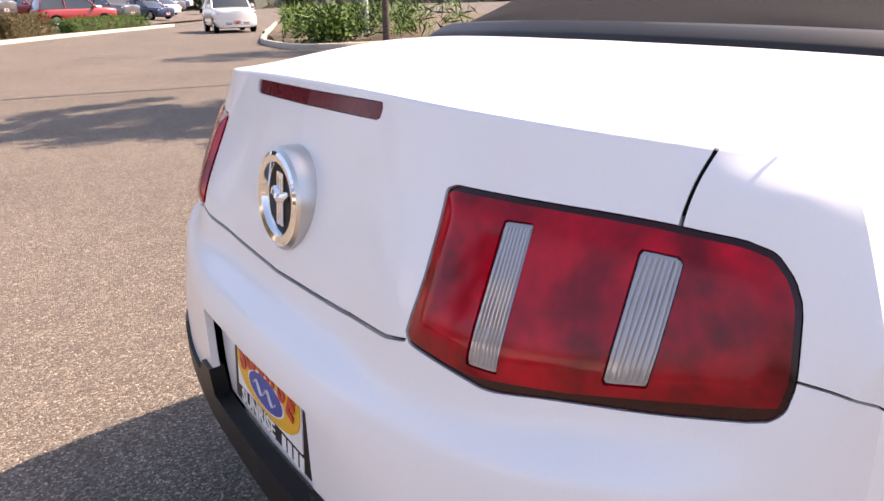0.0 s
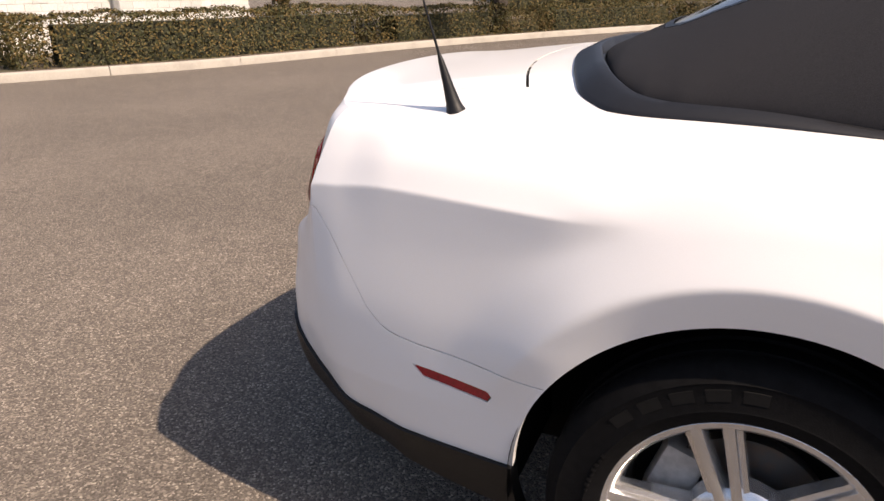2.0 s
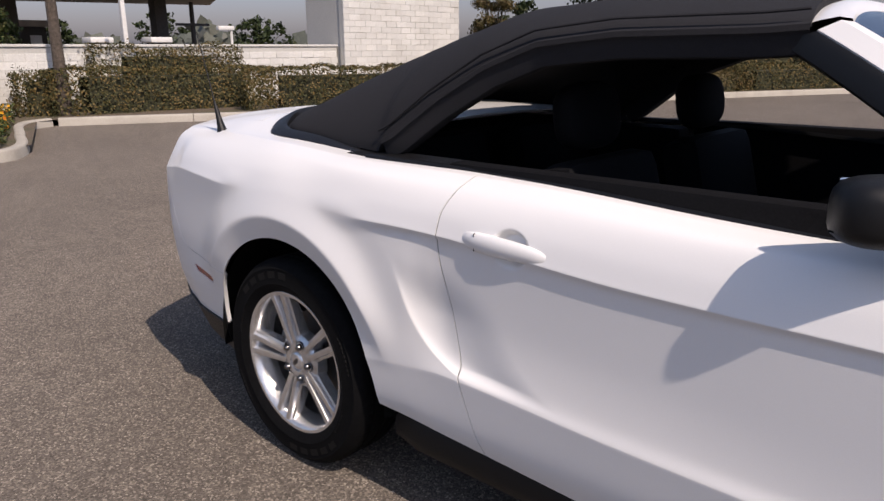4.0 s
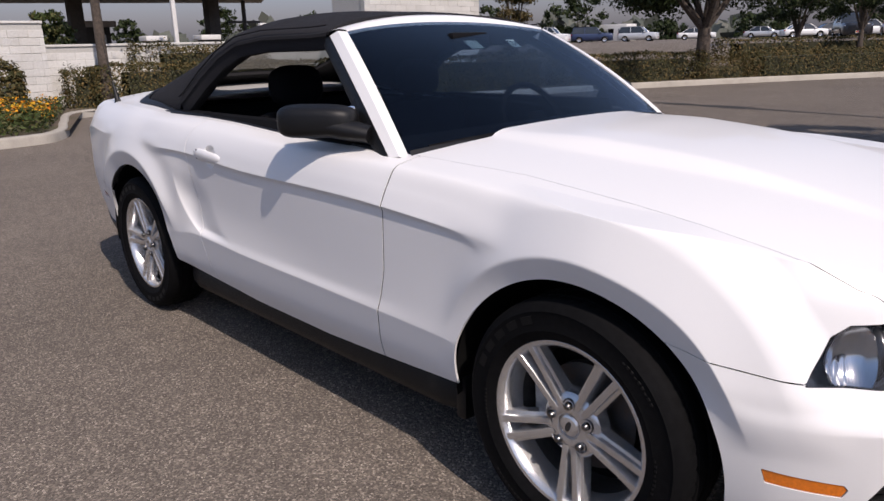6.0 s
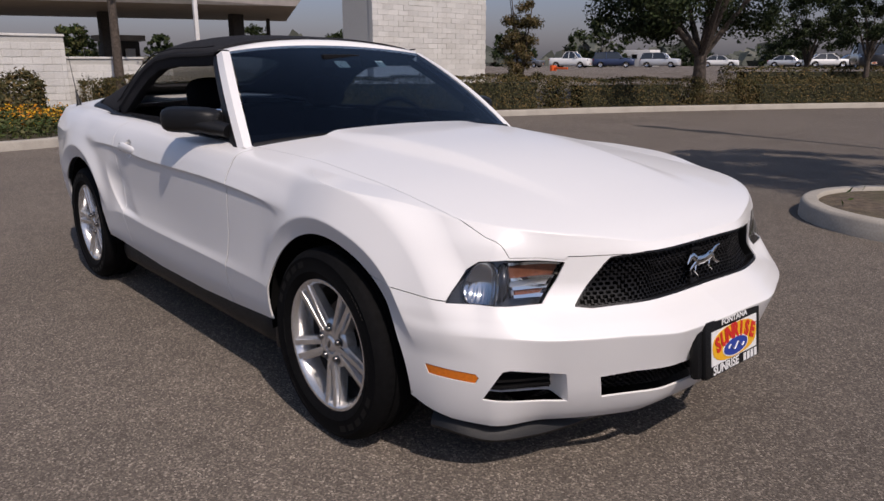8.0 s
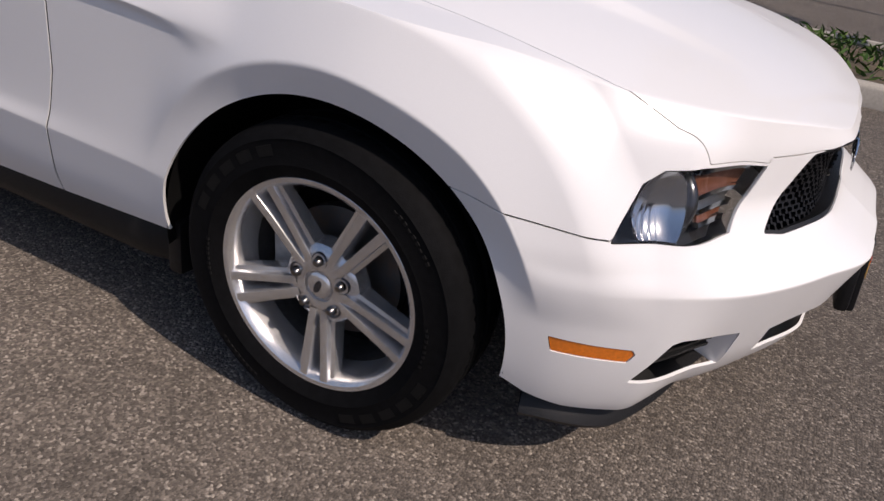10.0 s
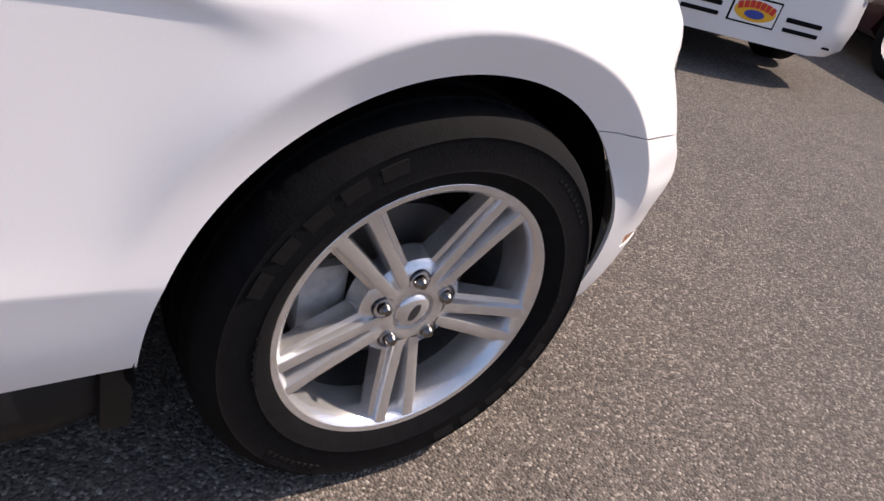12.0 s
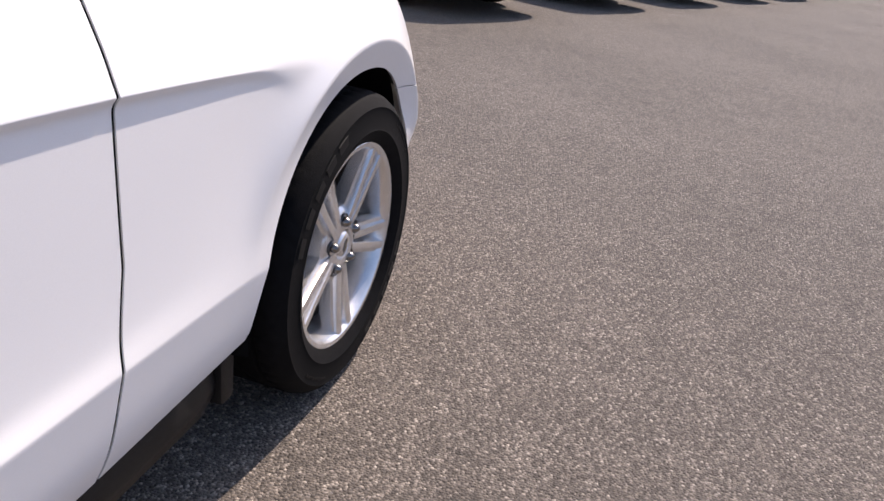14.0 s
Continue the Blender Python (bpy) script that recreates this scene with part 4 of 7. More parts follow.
# wheels
def build_wheel():
    w = new("wheel")
    w["label"] = "five double-spoke silver alloy wheel with a black tyre"
    half_tyre = [(0.232, 0.086), (0.246, 0.098), (0.262, 0.104), (0.266, 0.1065), (0.270, 0.105), (0.292, 0.107), (0.312, 0.104), (0.316, 0.1055), (0.320, 0.102), (0.333, 0.092), (0.341, 0.080), (0.3445, 0.064), (0.345, 0.052),
                 (0.338, 0.050), (0.338, 0.043), (0.345, 0.041), (0.345, 0.014), (0.338, 0.012), (0.338, 0.004)]
    prof = [(r, 0.078 - y) for r, y in half_tyre] + [(r, 0.078 + y) for r, y in half_tyre[::-1]]
    tread = {11: 0.5, 12: 1.0, 25: 1.0, 26: 0.5}
    tyre = revolve(prof, 280, RUBBER, "tyre", w, "black rubber tyre with dusty tread", wobble=lambda k, i: -0.004 * tread.get(i, 0) * (k % 5 == 0))
    # raised marks on the sidewall
    def mark(at, arc, r0, r1, proud=0.0014):
        rows_ = [[(r * math.sin(radians(a)), 0.078 - y, r * math.cos(radians(a))) for a in np.linspace(at, at + arc, 5)] for r, y in ((r0, 0.1045), (r0 + 0.0006, 0.1062 + proud), (r1 - 0.0006, 0.1062 + proud), (r1, 0.1040))]
        grid_object("sidewall_mark", rows_, MARK_RUBBER, tyre, "raised dark grey mark")

    for start in (-68, 112):
        for k in range(5):
            mark(start + 11 * k, 7.5, 0.284, 0.306, 0.0008)
    for start, n_, r0 in ((38, 9, 0.297), (208, 9, 0.297), (-100, 8, 0.262), (86, 8, 0.268)):
        for k in range(n_):
            mark(start + 2.6 * k, 1.5, r0, r0 + (0.0075 if k % 3 else 0.005), 0.001)
    barrel = revolve([(0.2410, 0.012), (0.2430, 0.0), (0.2420, -0.009), (0.2365, -0.013), (0.2270, -0.012), (0.2205, -0.006), (0.2145, 0.012), (0.209, 0.045), (0.206, 0.062)], 96, ALLOY, "rim", w, "silver alloy rim")
    # the deep part of the barrel is coloured dark for its shade and dust
    revolve([(0.206, 0.062), (0.200, 0.09), (0.198, 0.16), (0.215, 0.17)], 96, DUST_AND_SHADE, "inner_barrel", barrel, "inside of the rim, dark with dust and painted shade")
    spokes = bmesh.new()
    for k in range(5):
        a = math.radians(36 + 72 * k)
        for s in (-1, 1):
            rings = []
            for r, lat, wd, o, dp in ((0.056, 0.0125, 0.021, 0.006, 0.04), (0.080, 0.0145, 0.0215, 0.003, 0.05), (0.12, 0.0180, 0.0215, 0.000, 0.045), (0.17, 0.0220, 0.022, -0.004, 0.040), (0.205, 0.0250, 0.0225, -0.008, 0.035), (0.228, 0.0270, 0.024, -0.010, 0.03)):
                ring = []
                for du, do in ((-0.56, 1.0), (-0.5, 0.14), (-0.40, 0.0), (0.0, -0.03), (0.40, 0.0), (0.48, 0.10), (0.54, 0.26), (0.92, 0.32), (1.0, 1.0)):
                    lt = s * (lat + du * wd)
                    ring.append(spokes.verts.new((r * math.sin(a) + lt * math.cos(a), o + do * dp, r * math.cos(a) - lt * math.sin(a))))
                rings.append(ring)
            for r0, r1 in zip(rings, rings[1:]):
                for j in range(8):
                    spokes.faces.new((r0[j], r0[j + 1], r1[j + 1], r1[j]))
    part("spokes", spokes, ALLOY, barrel, "five pairs of spokes", 30)
    revolve([(0.0, 0.012), (0.034, 0.012), (0.036, 0.006), (0.042, 0.004), (0.055, 0.006), (0.070, 0.009), (0.084, 0.014), (0.090, 0.020), (0.094, 0.055)], 60, ALLOY, "hub", barrel)
    revolve([(0.0, 0.001), (0.020, 0.002), (0.027, 0.004), (0.0315, 0.009), (0.033, 0.016)], 40, ALLOY, "hub_cap", barrel, "round centre cap with a dark oval mark")
    mark = revolve([(0.0, 0.0002), (0.0125, 0.0006), (0.0135, 0.002)], 24, LAMP_DARK, "oval_mark", barrel, "dark oval mark")
    mark.data.transform(Matrix.Rotation(radians(25), 4, "Y") @ Matrix.Diagonal((0.62, 1, 1.25, 1)))
    for k in range(5):
        t = math.radians(72 * k)
        c = Matrix.Translation((0.0572 * math.sin(t), 0.004, 0.0572 * math.cos(t)))
        pocket = revolve([(0.0, 0.012), (0.0165, 0.012), (0.0180, 0.001), (0.0195, 0.0025), (0.021, 0.016)], 24, LAMP_DARK, "lug_pocket", barrel)
        pocket.data.transform(c)
        nut = revolve([(0.0, -0.012), (0.006, -0.011), (0.0100, -0.006), (0.0112, 0.0), (0.0125, 0.012)], 12, LUG_CHROME, "lug_nut", barrel, "chrome lug nut")
        nut.data.transform(c)
    disc = revolve([(0.06, 0.085), (0.147, 0.085), (0.147, 0.112), (0.06, 0.112)], 64, STEEL, "brake_disc", w, "grey steel brake disc", closed=True)
    calliper = box(-0.168, -0.085, 0.066, 0.13, -0.065, 0.065, 0.015)
    part("brake_calliper", calliper, CALLIPER, w, "grey brake calliper")
    revolve([(0.0, 0.125), (0.195, 0.13), (0.196, 0.14)], 48, GAP, "backing_plate", w)
    return w


wheel = build_wheel()
wheel.parent = car
wheel.matrix_basis = pose(0, -0.872, WHEEL_R, 0, -3, 0)
for x, side, spin in ((-2.72, 1, 20), (0.0, -1, 30), (-2.72, -1, 10)):
    turn = pose(x, -0.872 * side, WHEEL_R, 0, spin, 0 if side == 1 else 180)
    copy_thing(wheel, turn)

# windshield, its white frame, the canvas top and the cabin
ts = np.linspace(-1, 1, 33)
hs = np.linspace(0, 1, 17)[:, None]


def across(mid, edge):
    """A bowed line from edge to edge through the middle; places as (x, half width, z)."""
    k = np.abs(ts) ** 2.2
    return np.stack([mid[0] + (edge[0] - mid[0]) * k, ts * edge[1], mid[2] + (edge[2] - mid[2]) * k], -1)


base_line, head_line = across((-0.635, 0, 0.991), (-0.735, 0.748, 0.955)), across((-1.355, 0, 1.397), (-1.295, 0.560, 1.360))
glass_grid = base_line * (1 - hs[..., None]) + head_line * hs[..., None]
glass_grid = glass_grid + np.array([0.35, 0, 0.9]) * (0.022 * 4 * hs * (1 - hs))[..., None]
windshield = grid_object("windshield", glass_grid, WINDSHIELD, car, "tinted blue windshield glass", thick=0.004)
windshield.visible_shadow = False
for sgn in (-1, 1):
    e = np.linspace(0, 1, 24)
    bow = 4 * e * (1 - e)
    inner = np.stack([-0.735 - 0.56 * e + 0.008 * bow, sgn * (0.748 - 0.188 * e + 0.010 * bow), 0.955 + 0.405 * e + 0.022 * bow], -1)
    outer = np.stack([-0.785 - 0.562 * e + 0.008 * bow, sgn * (0.790 - 0.188 * e + 0.014 * bow), 0.958 + 0.388 * e + 0.020 * bow], -1)
    mid = (inner + outer) / 2 + np.array([0.010, sgn * 0.010, 0.010])
    low = outer + np.array([-0.02, -sgn * 0.02, -0.02])
    rows_ = [inner + np.array([-0.012, 0, -0.014]), inner, mid * 0.7 + inner * 0.3, mid, mid * 0.7 + outer * 0.3, outer, low]
    grid_object("windshield_pillar", rows_ if sgn < 0 else rows_[::-1], PAINT, car, "white windshield pillar")
    seal_rows = [outer + np.array([-0.002, 0, -0.003]), outer + np.array([-0.022, sgn * 0.004, -0.008]), outer + np.array([-0.058, -sgn * 0.006, -0.030]), outer + np.array([-0.062, -sgn * 0.04, -0.04])]
    grid_object("pillar_seal", seal_rows if sgn < 0 else seal_rows[::-1], BLACK_PLASTIC, car, "black rubber pillar seal")
roof_line = across((-1.405, 0, 1.424), (-1.345, 0.598, 1.360))
lip_line = head_line + np.array([-0.004, 0, 0.006])
header = np.stack([head_line + np.array([0, 0, -0.012]), lip_line, (lip_line + roof_line) / 2 + np.array([0.004, 0, 0.007]), roof_line + np.array([0, 0, 0.004]), roof_line + np.array([-0.05, 0, -0.01])])
grid_object("windshield_header", header[::-1], PAINT, car, "white windshield header")
# dark band and mirror inside the glass
grid_object("windshield_edge", np.stack([base_line + np.array([0.012, 0, 0.004]), base_line * 0.96 + head_line * 0.04 + np.array([0.014, 0, 0.010])]), BLACK_PLASTIC, car, "black cowl strip")

# the foot of the top: the rim's outer line on the deck and its inner line, as (x, half width)
RIM_OUT = [(-2.42, 0.745), (-2.71, 0.732), (-2.92, 0.722), (-3.015, 0.704), (-3.06, 0.668), (-3.09, 0.632), (-3.115, 0.565), (-3.165, 0.37), (-3.197, 0.2), (-3.208, 0)]
RIM_IN = [(-2.42, 0.728), (-2.71, 0.703), (-2.90, 0.686), (-2.968, 0.660), (-3.006, 0.620), (-3.032, 0.58), (-3.055, 0.52), (-3.098, 0.35), (-3.130, 0.19), (-3.142, 0)]
tx = np.concatenate([np.linspace(-1.42, -2.8, 58), -2.8 - 0.3419 * np.sin(np.linspace(0, math.pi / 2, 44))[1:]])
zc = curve(-tx, [1.42, 1.6, 1.9, 2.15, 2.4, 2.62, 2.78, 2.95, 3.05, 3.142], [1.432, 1.450, 1.455, 1.440, 1.388, 1.330, 1.276, 1.196, 1.152, 1.112])
front_x, front_y, front_z = [1.42, 1.5, 1.75, 1.95, 2.1, 2.25, 2.40], [0.602, 0.618, 0.652, 0.668, 0.682, 0.700, 0.724], [1.352, 1.347, 1.345, 1.325, 1.27, 1.185, 1.078]
rim_in = np.array(RIM_IN)
ye = np.where(tx > -2.42, np.interp(-tx, front_x + [2.42], front_y + [0.728]), np.interp(-tx, -rim_in[:, 0], rim_in[:, 1]))
ye = np.maximum(ye, 0.004)
ze = np.where(tx > -2.46, np.interp(-tx, front_x + [2.46], front_z + [1.052]), deck_height(tx, ye) + 0.006)
zc = np.maximum(zc, ze + 0.001)
qs = np.linspace(-1, 1, 97)[:, None]
n1 = np.interp(-tx, [1.42, 1.9, 2.4, 2.7, 3.14], [2.6, 2.8, 3.0, 2.4, 2.0])
ys = ye * np.sin(qs * math.pi / 2)
prof = (1 - np.clip(np.abs(ys) / ye, 0, 1) ** n1) ** (1 / 1.7)
ribs = 0.006 * np.exp(-((tx + 1.78) / 0.05) ** 2) + 0.006 * np.exp(-((tx + 2.18) / 0.05) ** 2)
zs = ze + (zc - ze + ribs) * prof
# the front edge follows the bow of the windshield
forward = 0.06 * smooth(-1.78, -1.42, tx)
tx2 = tx + forward * (np.abs(ys) / ye) ** 2.2
canopy = np.stack([tx2, ys, zs], -1)
flatn = canopy.reshape(-1, 3)
du, dv = np.gradient(canopy, axis=1), np.gradient(canopy, axis=0)
nn = np.cross(du, dv)
nn /= np.linalg.norm(nn, axis=-1, keepdims=True) + 1e-12
nn *= np.sign(nn[..., 2:3] + 1e-9)
r_, c_ = canopy.shape[:2]
a_ = (np.arange(r_ - 1)[:, None] * c_ + np.arange(c_ - 1)).ravel()
quads_ = np.stack([a_, a_ + 1, a_ + c_ + 1, a_ + c_], 1)
top_piece = (np.concatenate([flatn, nn.reshape(-1, 3), np.zeros((len(flatn), 2))], 1), np.vstack([quads_[:, [0, 2, 1]], quads_[:, [0, 3, 2]]]))
WINDOW = rounded([(-2.48, -0.40), (-2.99, -0.37), (-2.99, 0.37), (-2.48, 0.40)], 0.14, 2)
back_window = lambda x, y, z, u, v: inside_polygon(x, y, WINDOW)


def single(name, piece, mat, parent, label="", lip=0.02, lift=0.0):
    """A piece that already spans both sides."""
    flipped = (piece[0] * np.array([1, -1, 1, 1, -1, 1, 1, 1]), piece[1][:, ::-1])
    return panel(name, [flipped], ("right",), mat, parent, label, lip, lift)


soft_top = single("soft_top", cut(top_piece, lambda *a: -back_window(*a)), FABRIC, car, "closed black canvas convertible top")
single("rear_window", cut(top_piece, lambda *a: back_window(*a) + 0.004), REAR_GLASS, soft_top, "dark rear window glass", lip=0, lift=-0.004).visible_shadow = False
single("window_edge", cut(top_piece, lambda *a: 0.009 - np.abs(back_window(*a) + 0.004)), BLACK_PLASTIC, soft_top, lip=0.002, lift=0.001)
# welts along the side rails, and the rubber rim where the top meets the deck
for sgn in (-1, 1):
    k = tx > -2.46
    line = np.stack([(tx + forward)[k], sgn * ye[k], ze[k]], -1)
    # the rail's way down from the canvas edge, across the line
    step = np.gradient(line, axis=0)
    across_ = np.stack([step[:, 2], 0 * step[:, 0], -step[:, 0]], -1)
    across_ /= np.linalg.norm(across_, axis=1, keepdims=True)
    across_ *= -np.sign(across_[:, 2:3] + 1e-9)
    side_out = np.array([0, sgn, 0])
    rail = [line + across_ * d + side_out * o for d, o in ((-0.012, -0.006), (-0.006, 0.007), (0.006, 0.008), (0.012, 0.000), (0.030, -0.002), (0.052, -0.010), (0.056, -0.022), (0.050, -0.060), (0.0, -0.075))]
    grid_object("side_rail", rail if sgn < 0 else rail[::-1], FABRIC, soft_top, "black rubber side rail")
    part("welt", tube(line - across_ * 0.034 + side_out * 0.002, 0.0035, 6), FABRIC, soft_top)
# the broad rubber rim slopes up from the deck and drops into a dark groove before the canvas
rim_out = np.array(RIM_OUT)
way = np.linspace(0, 1, 70)
step_ = np.r_[0, np.cumsum(np.hypot(*np.diff(rim_out, axis=0).T))]
ox, oy = (curve(way * step_[-1], step_, rim_out[:, i]) for i in (0, 1))
ix, iy = (curve(way * step_[-1], step_, rim_in[:, i]) for i in (0, 1))
rim_rows = []
for k_, up in ((0.0, -0.010), (0.02, 0.006), (0.10, 0.012), (0.55, 0.026), (0.80, 0.030), (0.88, 0.026), (0.92, 0.006), (1.06, 0.000)):
    rx, ry = ox + (ix - ox) * k_, oy + (iy - oy) * k_
    rim_rows.append(np.stack([rx, -ry, deck_height(rx, ry) + up * smooth(-0.02, 0.30, way) * (0.6 + 0.4 * smooth(0.35, 0.6, way)) - 0.004 * smooth(0.12, 0.0, way)], -1))
rim_rows = np.array(rim_rows)
rim_rows = np.concatenate([rim_rows, (rim_rows * [1, -1, 1])[:, -2::-1]], 1)
grid_object("top_rim", rim_rows[::-1], RIM_RUBBER, soft_top, "broad dark grey rubber rim of the top")

# belt seals, door handles, mirrors
for side, door in doors.items():
    sgn = -1 if side == "right" else 1
    bx = np.linspace(-2.46, -0.80, 50)
    uu = np.interp(-bx, -np.array(OUTLINE)[5:16, 0], knots[5:16])
    _, by, _, _ = outline(uu)
    by = by - np.interp(-bx, [0.8, 1.5, 2.46], [0.150, 0.146, 0.156])
    bz = top_height(bx, by) - 0.002
    line = np.stack([bx, sgn * by, bz], -1)
    part("belt_seal", tube(line, 0.011, 8), BLACK_PLASTIC, door, "black rubber window seal")
    # pull handle over its hollow
    hb = bmesh.new()
    pts = [(-1.995, 0.882), (-1.985, 0.881), (-1.95, 0.880), (-1.90, 0.879), (-1.84, 0.877), (-1.79, 0.873), (-1.76, 0.870), (-1.748, 0.869)]
    rr = [0.007, 0.0115, 0.0138, 0.0140, 0.0130, 0.0115, 0.0095, 0.005]
    add_tube(hb, [(x, sgn * (0.883 + 0.009 * math.sin((x + 2.0) / 0.25 * math.pi)), z) for x, z in pts], rr, 14, 1.75)
    part("door_handle", hb, PAINT, door, "white pull handle")
    lock = box(-1.952, -1.9508, sgn * 0.889 - 0.0105, sgn * 0.889 + 0.0105, 0.860, 0.902)
    part("handle_joint", lock, GAP, door)
    # mirror
    mirror = new("side_mirror")
    mirror.parent = door
    mirror["label"] = "black plastic door mirror"
    shell_m = pose(-1.088, sgn * 0.846, 1.066, 0, 0, sgn * 56)
    mb = bmesh.new()
    bmesh.ops.create_uvsphere(mb, u_segments=36, v_segments=20, radius=1)
    for v in mb.verts:
        x, y, z = v.co
        s = lambda t, p: math.copysign(abs(t) ** p, t)
        v.co = Vector((s(x, 0.75) * (0.075 if x > 0 else 0.05), s(y, 0.55) * 0.140, s(z, 0.55) * (0.056 + 0.006 * y * sgn)))
    bmesh.ops.transform(mb, matrix=shell_m, verts=mb.verts)
    part("mirror_shell", mb, BLACK_PLASTIC, mirror)
    line_ = tube([shell_m @ Vector((0.06 * math.cos(t) * 1.01, 0.139 * math.sin(t), -0.032)) for t in np.linspace(-1.5, 1.5, 14)], 0.0016, 6)
    part("mirror_groove", line_, GAP, mirror)
    glass_m = box(-0.0535, -0.046, -0.115, 0.115, -0.042, 0.045, 0.006, shell_m)
    part("mirror_glass", glass_m, CHROME, mirror, "mirror glass")
    arm = tube([(-0.91, sgn * 0.765, 1.024), (-0.97, sgn * 0.800, 1.036), (-1.04, sgn * 0.838, 1.052)], [0.040, 0.050, 0.054], 14, 0.7)
    part("mirror_arm", arm, BLACK_PLASTIC, mirror)
    sail = bmesh.new()
    tri = [(-0.80, 0.776, 0.985), (-1.12, 0.772, 1.005), (-1.03, 0.722, 1.150)]
    lo = [sail.verts.new((x, sgn * y, z)) for x, y, z in tri]
    hi = [sail.verts.new((x, sgn * (y - 0.02), z)) for x, y, z in tri]
    sail.faces.new(lo), sail.faces.new(hi[::-1])
    for i in range(3):
        sail.faces.new((lo[i], hi[i], hi[(i + 1) % 3], lo[(i + 1) % 3]))
    part("mirror_sail", sail, BLACK_PLASTIC, mirror)

# antenna on the right quarter
antenna = new("antenna")
antenna.parent = car
antenna["label"] = "black rubber roof antenna with a thin mast"
foot = Vector((-3.306, -0.712, 1.030))
lean = Vector((-0.30, -0.02, 1)).normalized()
part("antenna_base", tube([foot + lean * d for d in (-0.004, 0.003, 0.010, 0.022, 0.05, 0.10, 0.115)], [0.020, 0.0205, 0.017, 0.0140, 0.0105, 0.0058, 0.0035], 20), BLACK_PLASTIC, antenna)
part("antenna_mast", tube([foot + lean * d for d in (0.10, 0.16, 0.22, 0.30, 0.37)], [0.0030, 0.0024, 0.0020, 0.0018, 0.0017], 8), BLACK_PLASTIC, antenna)

# cabin
cabin = new("cabin")
cabin.parent = car
cabin["label"] = "dark charcoal cabin trim"
part("tub", box(-2.75, -0.70, -0.70, 0.70, 0.28, 0.34, 0.02), INTERIOR, cabin)
for sgn in (-1, 1):
    part("door_card", box(-2.15, -1.02, sgn * 0.735 - 0.030, sgn * 0.735 + 0.030, 0.33, 1.035, 0.012), INTERIOR, cabin)
    part("rear_side_panel", box(-2.70, -2.16, sgn * 0.66 - 0.055, sgn * 0.66 + 0.055, 0.33, 1.01, 0.03), INTERIOR, cabin)
part("rear_shelf", box(-2.95, -2.705, -0.64, 0.64, 0.33, 1.030, 0.02), INTERIOR, cabin)
dash = bmesh.new()
add_tube(dash, [(-0.98, -0.72, 0.88), (-0.98, 0.72, 0.88)], 0.13, 24, 0.85)
add_box(dash, -0.98, -0.68, -0.73, 0.73, 0.62, 0.965, 0.03)
part("dashboard", dash, INTERIOR, cabin, "black dashboard")


def seat(x, y, rear=False):
    s = new("seat")
    s.parent = car
    s["label"] = "charcoal cloth seat with a headrest"
    w = 0.24
    sb = box(x - 0.05, x + 0.46, y - w, y + w, 0.45, 0.62, 0.06)
    part("cushion", sb, INTERIOR, s)
    back = box(-0.075, 0.075, -w, w, 0.0, 0.52, 0.06, pose(x - 0.03, y, 0.52, 0, -14, 0))
    part("backrest", back, INTERIOR, s)
    if not rear:
        head = bmesh.new()
        bmesh.ops.create_uvsphere(head, u_segments=24, v_segments=14, radius=1)
        for v in head.verts:
            f = lambda t: math.copysign(abs(t) ** 0.7, t)
            v.co = Vector((f(v.co.x) * 0.055, f(v.co.y) * 0.135, f(v.co.z) * 0.095))
        bmesh.ops.transform(head, matrix=pose(x - 0.185, y, 1.135, 0, -8, 0), verts=head.verts)
        part("headrest", head, INTERIOR, s)


for sgn in (-1, 1):
    seat(-1.80, sgn * 0.37)
    seat(-2.48, sgn * 0.33, True)
steer = new("steering_wheel")
steer.parent = car
steer["label"] = "black three-spoke steering wheel"
sw = revolve([(0.178, 0.0), (0.186, -0.012), (0.196, -0.015), (0.205, -0.006), (0.206, 0.006), (0.197, 0.015), (0.186, 0.012)], 40, INTERIOR, "wheel_rim", steer, closed=True)
swm = pose(-1.17, 0.37, 0.94, 0, 0, 90) @ pose(0, 0, 0, -26, 0, 0)
sw.data.transform(swm)
spk = box(-0.18, 0.18, -0.012, 0.012, -0.022, 0.022, 0.008)
add_box(spk, -0.022, 0.022, -0.012, 0.012, -0.18, 0.0, 0.008)
add_box(spk, -0.06, 0.06, -0.03, 0.02, -0.055, 0.055, 0.02)
bmesh.ops.transform(spk, matrix=swm, verts=spk.verts)
part("wheel_spokes", spk, INTERIOR, steer)
inner_mirror = new("rearview_mirror")
inner_mirror.parent = car
part("mirror_case", box(-0.018, 0.018, -0.125, 0.125, -0.035, 0.035, 0.014, pose(-1.24, 0.02, 1.315, 0, -8, 8)), INTERIOR, inner_mirror)
part("mirror_face", box(-0.020, -0.0175, -0.115, 0.115, -0.028, 0.028, 0, pose(-1.24, 0.02, 1.315, 0, -8, 8)), CHROME, inner_mirror)
for y, w in ((-0.02, 0.07), (0.22, 0.05)):
    part("window_sticker", box(-0.001, 0.001, -w / 2, w / 2, -0.03, 0.03, 0, pose(-1.17, y, 1.30, 0, -58, 0)), material("pale_sticker", (0.45, 0.55, 0.50), 0.6), windshield, "pale sticker on the glass")
